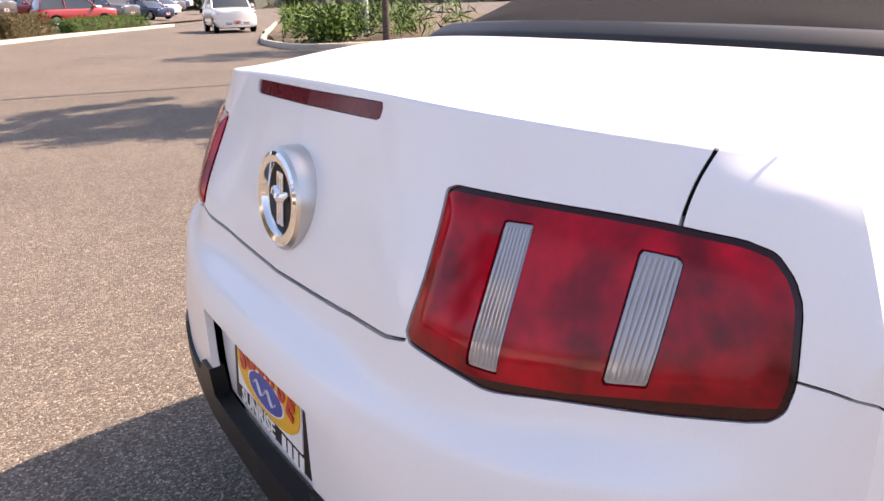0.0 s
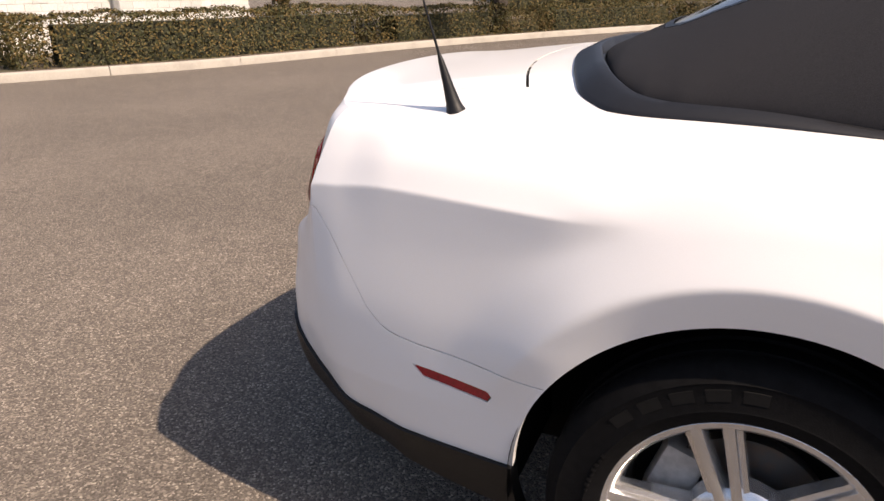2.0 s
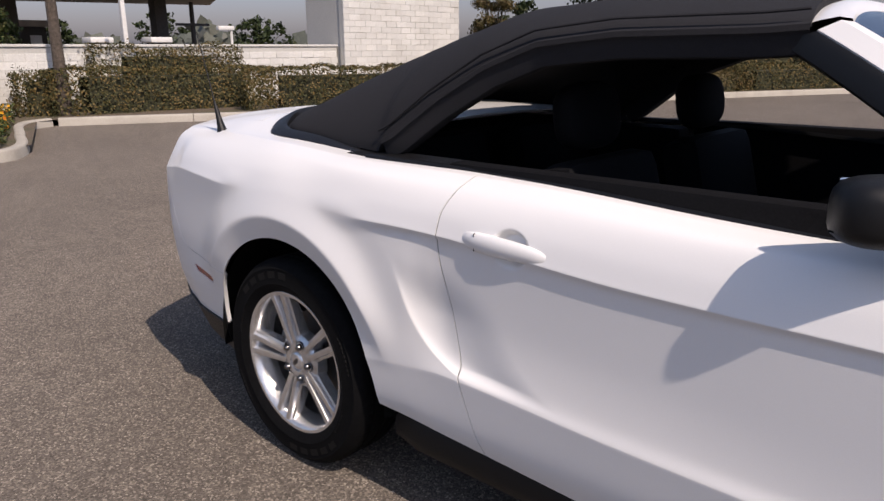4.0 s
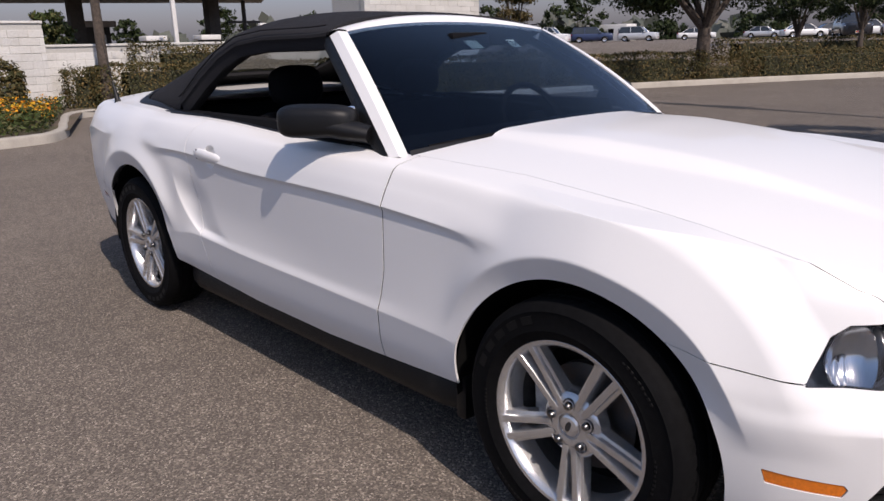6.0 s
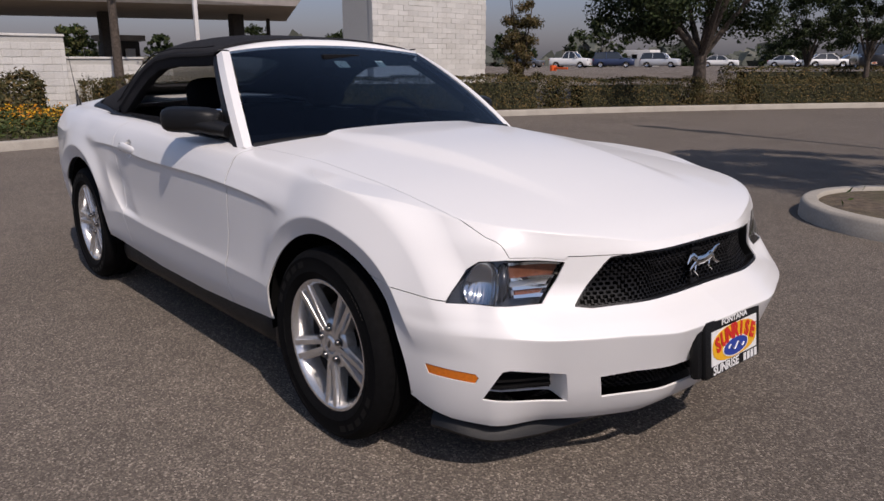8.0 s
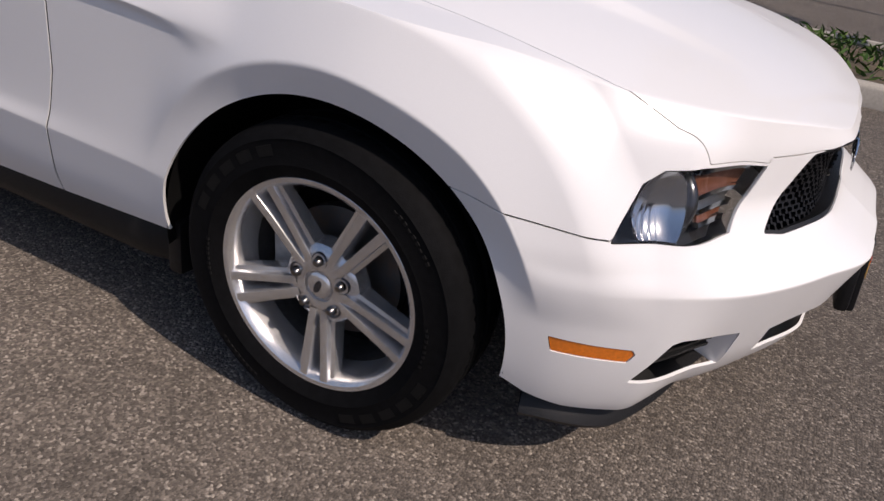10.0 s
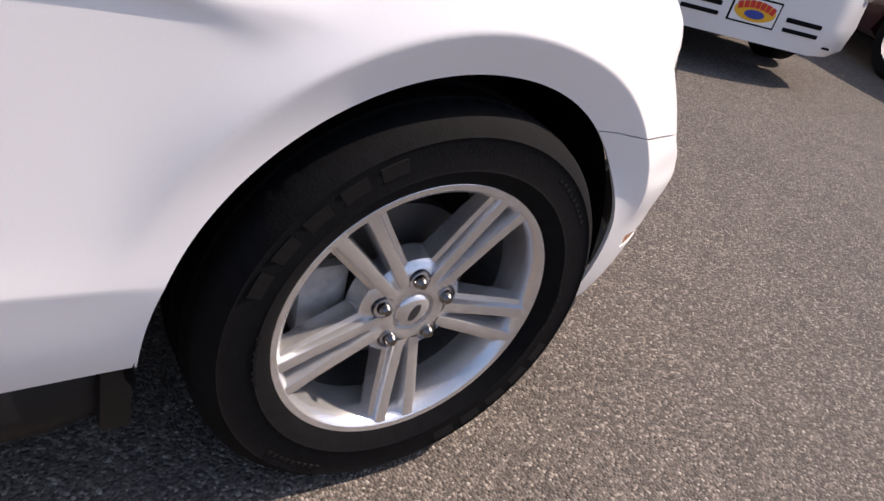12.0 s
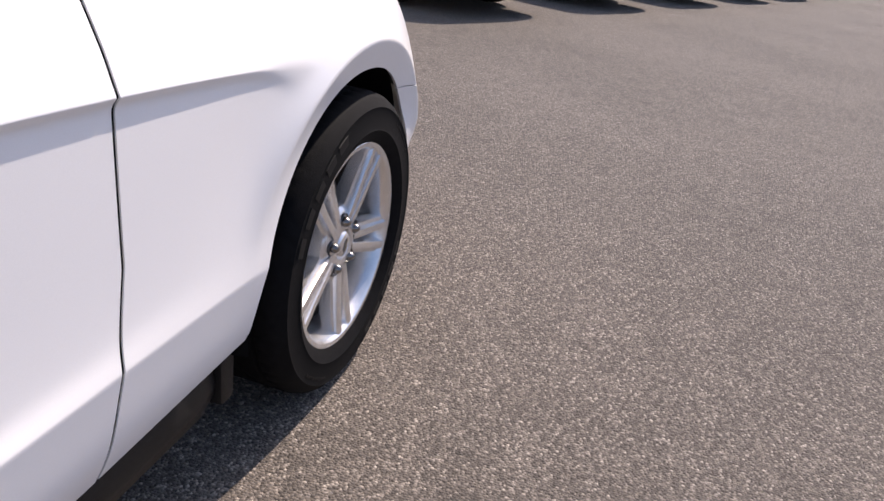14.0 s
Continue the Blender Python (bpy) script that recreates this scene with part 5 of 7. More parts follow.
# wipers
for y0, y1 in ((-0.66, -0.10), (-0.02, 0.56)):
    wiper = new("wiper")
    wiper.parent = car
    rest = lambda y, up, back=0.0: (-0.635 - 0.10 * (abs(y) / 0.748) ** 2.2 - back, y, 0.991 - 0.036 * (abs(y) / 0.748) ** 2.2 + up)
    span = np.linspace(y0, y1, 9)
    part("wiper_arm", tube([rest(y, 0.014 + 0.006 * math.sin(k / 8 * math.pi), 0.012) for k, y in enumerate(span)], [0.004] + [0.006] * 7 + [0.009], 8), RUBBER, wiper)
    part("wiper_blade", tube([rest(y, 0.022, 0.034) for y in span], 0.0055, 6), RUBBER, wiper)

# badges
badge = new("tail_badge")
badge.parent = car
badge["label"] = "round chrome tail badge with a dark centre"
bm_ = pose(-3.770, 0, 0.889, 0, 6, 0) @ pose(0, 0, 0, 0, 0, -90)
for name, prof_, mat in (("drum", [(0.083, 0.02), (0.083, -0.005), (0.080, -0.018), (0.074, -0.023)], SATIN), ("ring", [(0.074, -0.023), (0.068, -0.026), (0.058, -0.024), (0.053, -0.018), (0.052, -0.012)], CHROME), ("centre", [(0.0, -0.013), (0.053, -0.013)], GRILLE_BLACK)):
    o = revolve(prof_, 64, mat, name, badge)
    o.data.transform(bm_)
tri_bar = bmesh.new()
for k in (-0.0085, 0.0, 0.0085):
    add_box(tri_bar, k - 0.003, k + 0.003, -0.018, -0.012, -0.042, 0.042, 0.001, bm_)
part("emblem_bars", tri_bar, CHROME, badge)
emb = bmesh.new()
add_tube(emb, [bm_ @ Vector(p) for p in ((-0.028, -0.018, 0.004), (-0.012, -0.019, 0.012), (0.006, -0.019, 0.004), (0.024, -0.018, 0.008), (0.036, -0.018, 0.014))], [0.003, 0.008, 0.010, 0.007, 0.003], 8)
part("emblem", emb, CHROME, badge)
nose_badge = new("grille_badge")
nose_badge.parent = car
nose_badge["label"] = "chrome emblem in the middle of the grille"
nb = bmesh.new()
for pts, rad in (([(0.0, 0.092, 0.036), (0.0, 0.066, 0.030), (0.0, 0.046, 0.018)], [0.002, 0.005, 0.008]),
                 ([(0.0, 0.052, 0.015), (0.0, 0.036, 0.015), (0.0, 0.0, 0.008), (0.0, -0.030, 0.010), (0.0, -0.042, 0.014)], [0.005, 0.014, 0.012, 0.013, 0.008]),
                 ([(0.0, -0.036, 0.014), (0.0, -0.052, 0.026), (0.0, -0.064, 0.022), (0.0, -0.080, 0.006)], [0.010, 0.009, 0.007, 0.003]),
                 ([(0, 0.040, 0.010), (0, 0.026, -0.010), (0, 0.046, -0.030)], [0.009, 0.005, 0.002]), ([(0, 0.048, 0.012), (0, 0.062, -0.006), (0, 0.084, -0.014)], [0.008, 0.005, 0.002]),
                 ([(0, -0.032, 0.004), (0, -0.046, -0.016), (0, -0.030, -0.032)], [0.008, 0.004, 0.002]), ([(0, -0.036, 0.006), (0, -0.066, -0.010), (0, -0.064, -0.026)], [0.007, 0.004, 0.002])):
    add_tube(nb, [Vector(p) for p in pts], rad, 10)
bmesh.ops.transform(nb, matrix=pose(0.892, 0, 0.668, 0, -8, 0) @ Matrix.Diagonal((0.6, 1.15, 1.2, 1)), verts=nb.verts)
part("emblem", nb, CHROME, nose_badge)


def dealer_plate(m, name, label, front):
    """A dealer's sheet in a black frame; its face looks along local -y."""
    p = new(name)
    p.parent = car
    p["label"] = label
    fr = bmesh.new()
    if front:
        add_box(fr, -0.195, 0.195, 0.010, 0.045, -0.088, 0.098, 0.016)
    add_box(fr, -0.172, 0.172, -0.004, 0.020, -0.092, 0.098 if front else 0.082, 0.010)
    bmesh.ops.transform(fr, matrix=m, verts=fr.verts)
    part("plate_frame", fr, BLACK_PLASTIC, p)
    part("plate_sheet", box(-0.143, 0.143, -0.0062, -0.003, -0.052, 0.062 if front else 0.076, 0, m), WHITE_SHEET, p)

    def oval(nm, w, h, zc_, y, mat):
        o = revolve([(0.0, y), (1.0, y), (1.0, y + 0.002)], 40, mat, nm, p)
        o.data.transform(m @ Matrix.Translation((0, 0, zc_)) @ Matrix.Diagonal((w, 1, h, 1)))

    mid, tall = (0.006, 0.056) if front else (0.012, 0.062)
    burst = bmesh.new()
    ring_ = [(0.139 * math.copysign(abs(math.cos(t)) ** 0.8, math.cos(t)), tall * math.copysign(abs(math.sin(t)) ** 0.8, math.sin(t))) for t in np.linspace(0, 2 * math.pi, 48, endpoint=False)]
    burst.faces.new([burst.verts.new(m @ Vector((x, -0.0078, mid + z))) for x, z in ring_])
    lifted = bmesh.ops.extrude_face_region(burst, geom=list(burst.faces))["geom"]
    bmesh.ops.translate(burst, vec=m.to_3x3() @ Vector((0, 0.0016, 0)), verts=[v for v in lifted if isinstance(v, bmesh.types.BMVert)])
    part("yellow_burst", burst, YELLOW_INK, p)
    for i, ch in enumerate("SUNRISE"):
        a = (i - 3) / 3.0
        mm = m @ pose(a * 0.108, -0.0096, mid + 0.030 - 0.024 * a * a, 90, 0, 0) @ pose(0, 0, 0, 0, 0, -20 * a)
        flat_text("letter", ch, 0.068, RED_INK, p, mm, 0.84, bold=0.0034)
    oval("blue_oval_rim", 0.080, 0.0315, mid - 0.020, -0.0096, WHITE_SHEET)
    oval("blue_oval", 0.075, 0.028, mid - 0.020, -0.0102, BLUE_INK)
    part("pale_squiggle", tube([m @ Vector((x, -0.0108, mid - 0.019 + 0.010 * math.sin(x * 130))) for x in np.linspace(-0.048, 0.048, 26)], 0.0032, 6, 0.4), WHITE_SHEET, p)
    flat_text("lettering", "SUNRISE", 0.040, WHITE_SHEET, p, m @ pose(-0.052, -0.0052, -0.071, 90, 0, 0), 1.06, bold=0.001)
    for k in range(4):
        part("print_bar", box(0.058 + 0.024 * k, 0.075 + 0.024 * k, -0.0058, -0.0050, -0.085, -0.058, 0, m), WHITE_SHEET, p)
    if front:
        flat_text("lettering", "FONTANA", 0.026, WHITE_SHEET, p, m @ pose(0, -0.0052, 0.079, 90, 0, 0), 1.3, bold=0.0006)


dealer_plate(pose(1.005, 0.03, 0.418, 0, 0, 90) @ pose(0, 0, 0, -6, 0, 0), "front_plate", "dealer plate with red, yellow and blue print in a black bracket", True)
dealer_plate(pose(-3.846, -0.024, 0.590, 0, 0, -90) @ pose(0, 0, 0, -4, 0, 0) @ Matrix.Scale(0.93, 4), "rear_plate", "dealer plate with red, yellow and blue print in a black frame", False)
# exhaust tips under the tail
for sgn in (-1, 1):
    ex = revolve([(0.036, 0.0), (0.042, -0.004), (0.044, 0.0), (0.044, 0.16), (0.036, 0.16)], 32, CHROME, "exhaust_tip", car, "chrome exhaust tip")
    ex.data.transform(pose(-3.69, sgn * 0.53, 0.285, 0, 0, -90))

# ---------- kerbs, hedges, walls, trees and parked cars ----------


def leaf_material(name, colours, rough=0.6):
    """Leaves whose colour changes from leaf to leaf."""
    m = bpy.data.materials.new(name)
    m.use_nodes = True
    nodes, links = m.node_tree.nodes, m.node_tree.links
    b = nodes["Principled BSDF"]
    b.inputs["Roughness"].default_value, b.inputs["Specular IOR Level"].default_value = rough, 0.2
    ramp = nodes.new("ShaderNodeValToRGB")
    ramp.color_ramp.interpolation = "LINEAR"
    n = len(colours)
    ramp.color_ramp.elements[0].color, ramp.color_ramp.elements[1].color = (*colours[0], 1), (*colours[-1], 1)
    for i, c in enumerate(colours[1:-1], 1):
        ramp.color_ramp.elements.new(i / (n - 1)).color = (*c, 1)
    geo, patch, mix = nodes.new("ShaderNodeNewGeometry"), nodes.new("ShaderNodeTexNoise"), nodes.new("ShaderNodeMath")
    patch.inputs["Scale"].default_value, patch.inputs["Detail"].default_value = 2.2, 3
    links.new(geo.outputs["Position"], patch.inputs["Vector"])
    shift = nodes.new("ShaderNodeMath")
    shift.operation = "MULTIPLY_ADD"
    shift.inputs[1].default_value, shift.inputs[2].default_value = 1.5, -0.75
    mix.operation = "ADD"
    mix.use_clamp = True
    links.new(patch.outputs["Fac"], shift.inputs[0])
    links.new(geo.outputs["Random Per Island"], mix.inputs[0])
    links.new(shift.outputs[0], mix.inputs[1])
    links.new(mix.outputs[0], ramp.inputs[0])
    links.new(ramp.outputs[0], b.inputs["Base Color"])
    return m


HEDGE_LEAF = leaf_material("hedge_leaves", [(0.040, 0.044, 0.018), (0.056, 0.056, 0.022), (0.074, 0.068, 0.026), (0.096, 0.078, 0.030), (0.125, 0.090, 0.034), (0.165, 0.110, 0.040)])
BROWN_LEAF = leaf_material("dry_hedge_leaves", [(0.05, 0.045, 0.018), (0.09, 0.07, 0.028), (0.12, 0.085, 0.035), (0.07, 0.07, 0.024), (0.15, 0.10, 0.05)])
TREE_LEAF = leaf_material("tree_leaves", [(0.010, 0.018, 0.006), (0.018, 0.030, 0.009), (0.028, 0.042, 0.013), (0.042, 0.050, 0.018)])
GREEN_LEAF = leaf_material("green_leaves", [(0.03, 0.07, 0.012), (0.05, 0.11, 0.02), (0.09, 0.15, 0.03)])
GRASS_LEAF = leaf_material("bed_leaves", [(0.035, 0.055, 0.016), (0.055, 0.080, 0.022), (0.085, 0.095, 0.030), (0.11, 0.10, 0.04)])
FLOWERS = leaf_material("orange_flowers", [(0.55, 0.20, 0.01), (0.65, 0.30, 0.02), (0.60, 0.38, 0.03), (0.45, 0.12, 0.01)])
BARK = material("bark", (0.085, 0.066, 0.052), 0.9, grain=(18, 0.4), bump=(35, 0.02))
# colour of the shade between hedge leaves, used on an added sheet
SHADE_CORE = material("hedge_inner_shade", (0.036, 0.036, 0.018), 0.95, grain=(9, 0.3))
CONCRETE = material("kerb_concrete", (0.42, 0.385, 0.33), 0.85, grain=(60, 0.1), spots=(3, 0.4, (0.26, 0.235, 0.20)), bump=(160, 0.002))
SOIL = material("planting_soil", (0.115, 0.085, 0.058), 0.95, grain=(14, 0.35), spots=(1.2, 0.7, (0.07, 0.075, 0.03)), bump=(20, 0.03))
BLOCK = material("white_block", (0.66, 0.65, 0.62), 0.8, grain=(22, 0.07), spots=(1.4, 0.35, (0.48, 0.46, 0.42)), bump=(28, 0.012), spread=0.08)
MORTAR = material("white_mortar", (0.50, 0.49, 0.46), 0.9, grain=(30, 0.08))
CANOPY_PAINT = material("canopy_fascia", (0.42, 0.38, 0.35), 0.7, grain=(2, 0.12), spots=(0.6, 0.4, (0.33, 0.30, 0.28)))
WHITE_POST = material("white_post", (0.72, 0.71, 0.69), 0.6, grain=(8, 0.06))
DARK_POST = material("dark_post", (0.06, 0.055, 0.05), 0.7, grain=(8, 0.2))
rng = np.random.default_rng(7)


def leaf_mesh(name, centres, normals, size, mat, parent=None, spread=0.6, narrow=0.55):
    """Many small leaves, each a folded pair of triangles."""
    n = len(centres)
    d = normals + spread * rng.normal(size=(n, 3))
    d /= np.linalg.norm(d, axis=1, keepdims=True)
    a = np.cross(d, rng.normal(size=(n, 3)))
    a /= np.linalg.norm(a, axis=1, keepdims=True)
    b = np.cross(d, a)
    s = size * rng.uniform(0.6, 1.35, (n, 1))
    v = np.stack([centres - a * s * 0.5, centres + b * s * narrow * 0.5 + d * s * 0.08, centres + a * s * 0.5, centres - b * s * narrow * 0.5 + d * s * 0.08], 1).reshape(-1, 3)
    me = bpy.data.meshes.new(name)
    me.vertices.add(4 * n)
    me.vertices.foreach_set("co", v.ravel())
    me.loops.add(4 * n)
    me.loops.foreach_set("vertex_index", np.arange(4 * n))
    me.polygons.add(n)
    me.polygons.foreach_set("loop_start", np.arange(n) * 4)
    me.update(calc_edges=True)
    me.validate()
    me.materials.append(mat)
    ob = new(name, me)
    ob.parent = parent
    return ob


def along(points, step):
    """Points, directions and left-hand normals at even steps along a line in plan."""
    p = np.array(points, float)
    s = np.r_[0, np.cumsum(np.hypot(*np.diff(p, axis=0).T))]
    t = np.arange(0, s[-1], step)
    q = np.stack([curve(t, s, p[:, 0]), curve(t, s, p[:, 1])], 1)
    d = np.gradient(q, axis=0)
    d /= np.linalg.norm(d, axis=1, keepdims=True)
    return q, d, np.stack([-d[:, 1], d[:, 0]], 1)


KERB_LINE = [(-15.4, 3.2), (-15.0, 4.0), (-14.2, 5.4), (-13.2, 7.0), (-12.2, 8.8), (-11.4, 11.2), (-10.6, 13.8), (-9.2, 17.2), (-7.6, 20.4), (-5.4, 24.4), (-2.6, 29.6), (0.4, 34.6), (4.2, 40.0), (8.5, 46.0)]


def kerb(name, points, label, width=0.16, height=0.15, piece=2.4):
    """A concrete kerb laid in lengths with joints between them."""
    k = thing(name, label, "kerb", kind="structure")
    q, d, nl = along(points, 0.15)
    per = int(piece / 0.15)
    for i in range(0, len(q) - 1, per):
        a, b = q[i : i + per + 1], nl[i : i + per + 1]
        if len(a) < 2:
            continue
        a = a.copy()
        a[0] += d[i] * 0.006
        a[-1] -= d[min(i + per, len(q) - 1)] * 0.006
        rows_ = []
        for off, z in ((0.0, -0.02), (0.012, height - 0.03), (0.022, height - 0.008), (0.04, height), (width - 0.02, height + 0.002), (width, height - 0.02), (width, -0.02)):
            rows_.append(np.column_stack([a + b * off, np.full(len(a), z)]))
        grid_object("kerb_stone", np.array(rows_), CONCRETE, k)
    return k


def hedge(name, line, depth, height, mat, label, density=640, size=0.058, lift=0.12, uneven=0.12):
    """A clipped hedge along a line: leaves over a dark sheet that stands in for inner shade."""
    h = thing(name, label, "hedge")
    q, d, nl = along(line, 0.25)
    length = 0.25 * len(q)
    # a dark sheet added as the shade behind the leaves
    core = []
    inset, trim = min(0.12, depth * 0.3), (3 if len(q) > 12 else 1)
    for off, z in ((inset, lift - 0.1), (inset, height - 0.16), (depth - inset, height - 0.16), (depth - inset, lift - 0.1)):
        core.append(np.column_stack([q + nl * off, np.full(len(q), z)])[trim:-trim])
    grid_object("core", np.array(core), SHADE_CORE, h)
    n = int(length * (2 * height + depth) * density)
    i = rng.integers(0, len(q) - 1, n)
    f = rng.uniform(0, 1, n)[:, None]
    base, nn = q[i] * (1 - f) + q[i + 1] * f, nl[i]
    face = rng.uniform(0, 2 * height + depth, n)
    s = base[:, 0] * 1.7 + base[:, 1] * 2.3
    bumpy = uneven * (np.sin(s) * 0.5 + np.sin(s * 2.7 + 1) * 0.3 + rng.normal(size=n) * 0.35)
    off = np.where(face < height, 0.0, np.where(face < height + depth, face - height, depth))
    z = np.where(face < height, face, np.where(face < height + depth, height, 2 * height + depth - face))
    out = np.where(face < height, -1, np.where(face < height + depth, 0, 1))
    up = np.where(out == 0, 1.0, 0.25)
    c = np.column_stack([base + nn * (off + out * bumpy * 0.5)[:, None], lift + z * (1 - lift / height) + (out == 0) * bumpy * 0.55])
    nrm = np.column_stack([nn * (out[:, None] + 1e-3), up])
    # both ends are closed with leaves too
    m = int(depth * height * density * 1.6)
    for at, way in ((0, -1), (-1, 1)):
        w = rng.uniform(0, depth, m)
        pos = q[at] + nl[at] * w[:, None] + d[at] * (way * rng.normal(0, 0.06, m) - way * 0.05)[:, None]
        c = np.vstack([c, np.column_stack([pos, rng.uniform(lift, height, m)])])
        nrm = np.vstack([nrm, np.tile([way * d[at][0], way * d[at][1], 0.25], (m, 1))])
    leaf_mesh("leaves", c, nrm, size, mat, h)
    return h


def offset_line(points, by):
    q, d, nl = along(points, 0.5)
    return (q + nl * by)[::4].tolist()


def stretch(points, a, b):
    """The part of a line between two distances along it."""
    q, _, _ = along(points, 0.5)
    return q[int(a / 0.5) : int(b / 0.5) + 1 : 2].tolist()


kerb("kerb_far", KERB_LINE, "pale concrete kerb along the hedge")
kerb("kerb_bed", [(-10.3, -9.0), (-10.6, -3.0), (-10.95, 0.3), (-11.1, 0.95), (-11.6, 1.35), (-13.2, 1.9), (-15.2, 2.7), (-15.5, 3.2)], "pale concrete kerb round the flower bed", piece=3.0)
bed = mesh_object("planting_strip", np.vstack([np.column_stack([np.array([p for p in KERB_LINE]), np.full(len(KERB_LINE), 0.12)]) + [-0.1, 0.05, 0], [(4, 60, 0.12), (-60, 60, 0.12), (-60, -9, 0.12), (-10.45, -9, 0.12), (-10.75, -3, 0.12), (-11.1, 0.3, 0.12), (-11.7, 1.45, 0.12), (-15.3, 2.8, 0.12)]]), [list(range(len(KERB_LINE) + 8))], SOIL)
tagged(bed, "bare soil and dry grass of the planting strip", "ground", kind="structure")
inner = offset_line(KERB_LINE, 0.75)
hedge("hedge", stretch(inner, 3.6, 11.5), 0.9, 0.98, HEDGE_LEAF, "clipped green and brown hedge along the kerb")
hedge("hedge", stretch(inner, 11.5, 16.5), 0.9, 0.88, HEDGE_LEAF, "clipped green and brown hedge along the kerb")
hedge("hedge", stretch(inner, 17.5, 24.5), 0.9, 0.84, HEDGE_LEAF, "clipped green and brown hedge beside the tree")
hedge("hedge", stretch(inner, 24.5, 33.0), 0.9, 0.88, BROWN_LEAF, "dry brown hedge along the kerb")
hedge("hedge", stretch(inner, 33.0, 37.5), 0.9, 1.0, BROWN_LEAF, "dry brown hedge along the kerb")
hedge("dry_brush", stretch(inner, 16.0, 18.0), 0.8, 0.62, BROWN_LEAF, "low dry brush round the foot of the tree", uneven=0.35)
hedge("low_shrubs", stretch(inner, 38.5, 50.0), 1.1, 0.65, GREEN_LEAF, "low bright green shrubs along the kerb", uneven=0.3)
hedge("hedge", [(-16.1, 3.4), (-15.9, 5.2), (-15.5, 7.2), (-15.3, 8.2)], 0.9, 1.0, HEDGE_LEAF, "clipped dark green hedge before the white wall")
hedge("tall_hedge", [(-16.85, 4.6), (-16.75, 6.6), (-16.65, 8.1)], 0.5, 1.4, HEDGE_LEAF, "taller yellowing hedge against the white wall", uneven=0.25)
hedge("hedge", [(-13.4, 27.0), (-12.0, 29.0), (-8.0, 36.0)], 1.0, 1.15, HEDGE_LEAF, "second dark hedge behind the first", density=160, size=0.10)
hedge("bush", [(-16.0, -1.6), (-15.9, 0.0), (-15.55, 2.0)], 1.0, 0.98, HEDGE_LEAF, "dark brownish green bush against the white wall", uneven=0.3, size=0.09)
hedge("bush", [(-16.5, 2.9), (-16.3, 4.0)], 0.5, 0.95, HEDGE_LEAF, "loose green bush against the low wall", uneven=0.35)
# flowers in the bed
fl = thing("flower_bed", "orange and yellow flowers among green leaves", "flowers", kind="stuff")
n = 17000
fx = rng.uniform(-16.4, -11.3, n)
fy = rng.uniform(-3.0, 2.9, n)
ok = (fy < 1.1 + (-11.6 - fx) * 0.36) & (fx < -11.25 - 0.05 * fy)
cl = np.sin(fx * 2.1) * np.cos(fy * 2.6) + rng.normal(size=n) * 0.4
c3 = np.column_stack([fx, fy, 0.14 + rng.uniform(0, 0.28, n)])
leaf_mesh("green", c3[ok], np.tile([0, 0, 1.0], (ok.sum(), 1)), 0.09, GRASS_LEAF, fl, 0.9, 0.4)
sel = ok & (cl > 0.42) & (fx < -12.3)
leaf_mesh("blooms", c3[sel] + [0, 0, 0.12], np.tile([0, 0, 1.0], (sel.sum(), 1)), 0.048, FLOWERS, fl, 0.5, 0.9)


def block_wall(name, label, x, y0, y1, z1, thick=0.2, course=0.165, brick=0.405):
    """A wall of white blocks in running bond, facing +x."""
    w = thing(name, label, "wall", kind="structure")
    part("mortar_core", box(x - thick, x - 0.012, y0 + 0.012, y1 - 0.012, -0.05, z1 - 0.012), MORTAR, w)
    shapes = {}
    for r in range(int(z1 / course)):
        y = y0 - (0.5 * brick if r % 2 else 0)
        while y < y1 - 0.02:
            a, b = max(y, y0), min(y + brick, y1)
            y += brick
            if b - a < 0.05:
                continue
            key = round(b - a, 2)
            if key not in shapes:
                bm = box(-0.05, 0.0, 0.004, b - a - 0.004, 0.004, course - 0.004, 0.007)
                me = bpy.data.meshes.new("block")
                bm.to_mesh(me)
                bm.free()
                me.materials.append(BLOCK)
                shapes[key] = me
            if r * course < 0.25:
                continue
            ob = new("block", shapes[key])
            ob.parent = w
            ob.matrix_basis = pose(x + rng.uniform(-0.007, 0.008), a, r * course, 0, rng.uniform(-0.4, 0.4), rng.uniform(-0.25, 0.25))
    part("coping", box(x - thick - 0.02, x + 0.02, y0 - 0.01, y1 + 0.01, z1 - 0.005, z1 + 0.05, 0.012), BLOCK, w)
    return w


block_wall("wall_left", "white painted block wall beside the flower bed", -17.0, -3.2, 2.78, 1.95)
block_wall("wall_low", "low white painted block wall behind the hedge", -17.3, 2.85, 11.6, 1.45)
block_wall("wall_block", "tall white painted block wall of a small building", -17.0, 11.62, 16.5, 3.95)
part("building_back", box(-18.7, -17.22, 11.66, 16.4, 0, 3.9), MORTAR, tagged(new("pump_building"), "plain back of the white block building", "building", kind="structure"))

# flat canopy on posts behind the wall
can = thing("flat_canopy", "wide flat canopy on posts behind the wall", "canopy")
near_side, far_side = [(-33.5, 18.6), (-43.5, -6.5)], [(-46.0, 25.0), (-56.0, -6.0)]
cb = bmesh.new()
low = [cb.verts.new((x, y, 4.3)) for x, y in (near_side[0], near_side[1], far_side[1], far_side[0])]
high = [cb.verts.new((x + dx, y + dy, 5.3)) for (x, y), dx, dy in zip((near_side[0], near_side[1], far_side[1], far_side[0]), (0.5, 0.5, -0.5, -0.5), (0.6, -0.6, -0.6, 0.6))]
cb.faces.new(low), cb.faces.new(high[::-1])
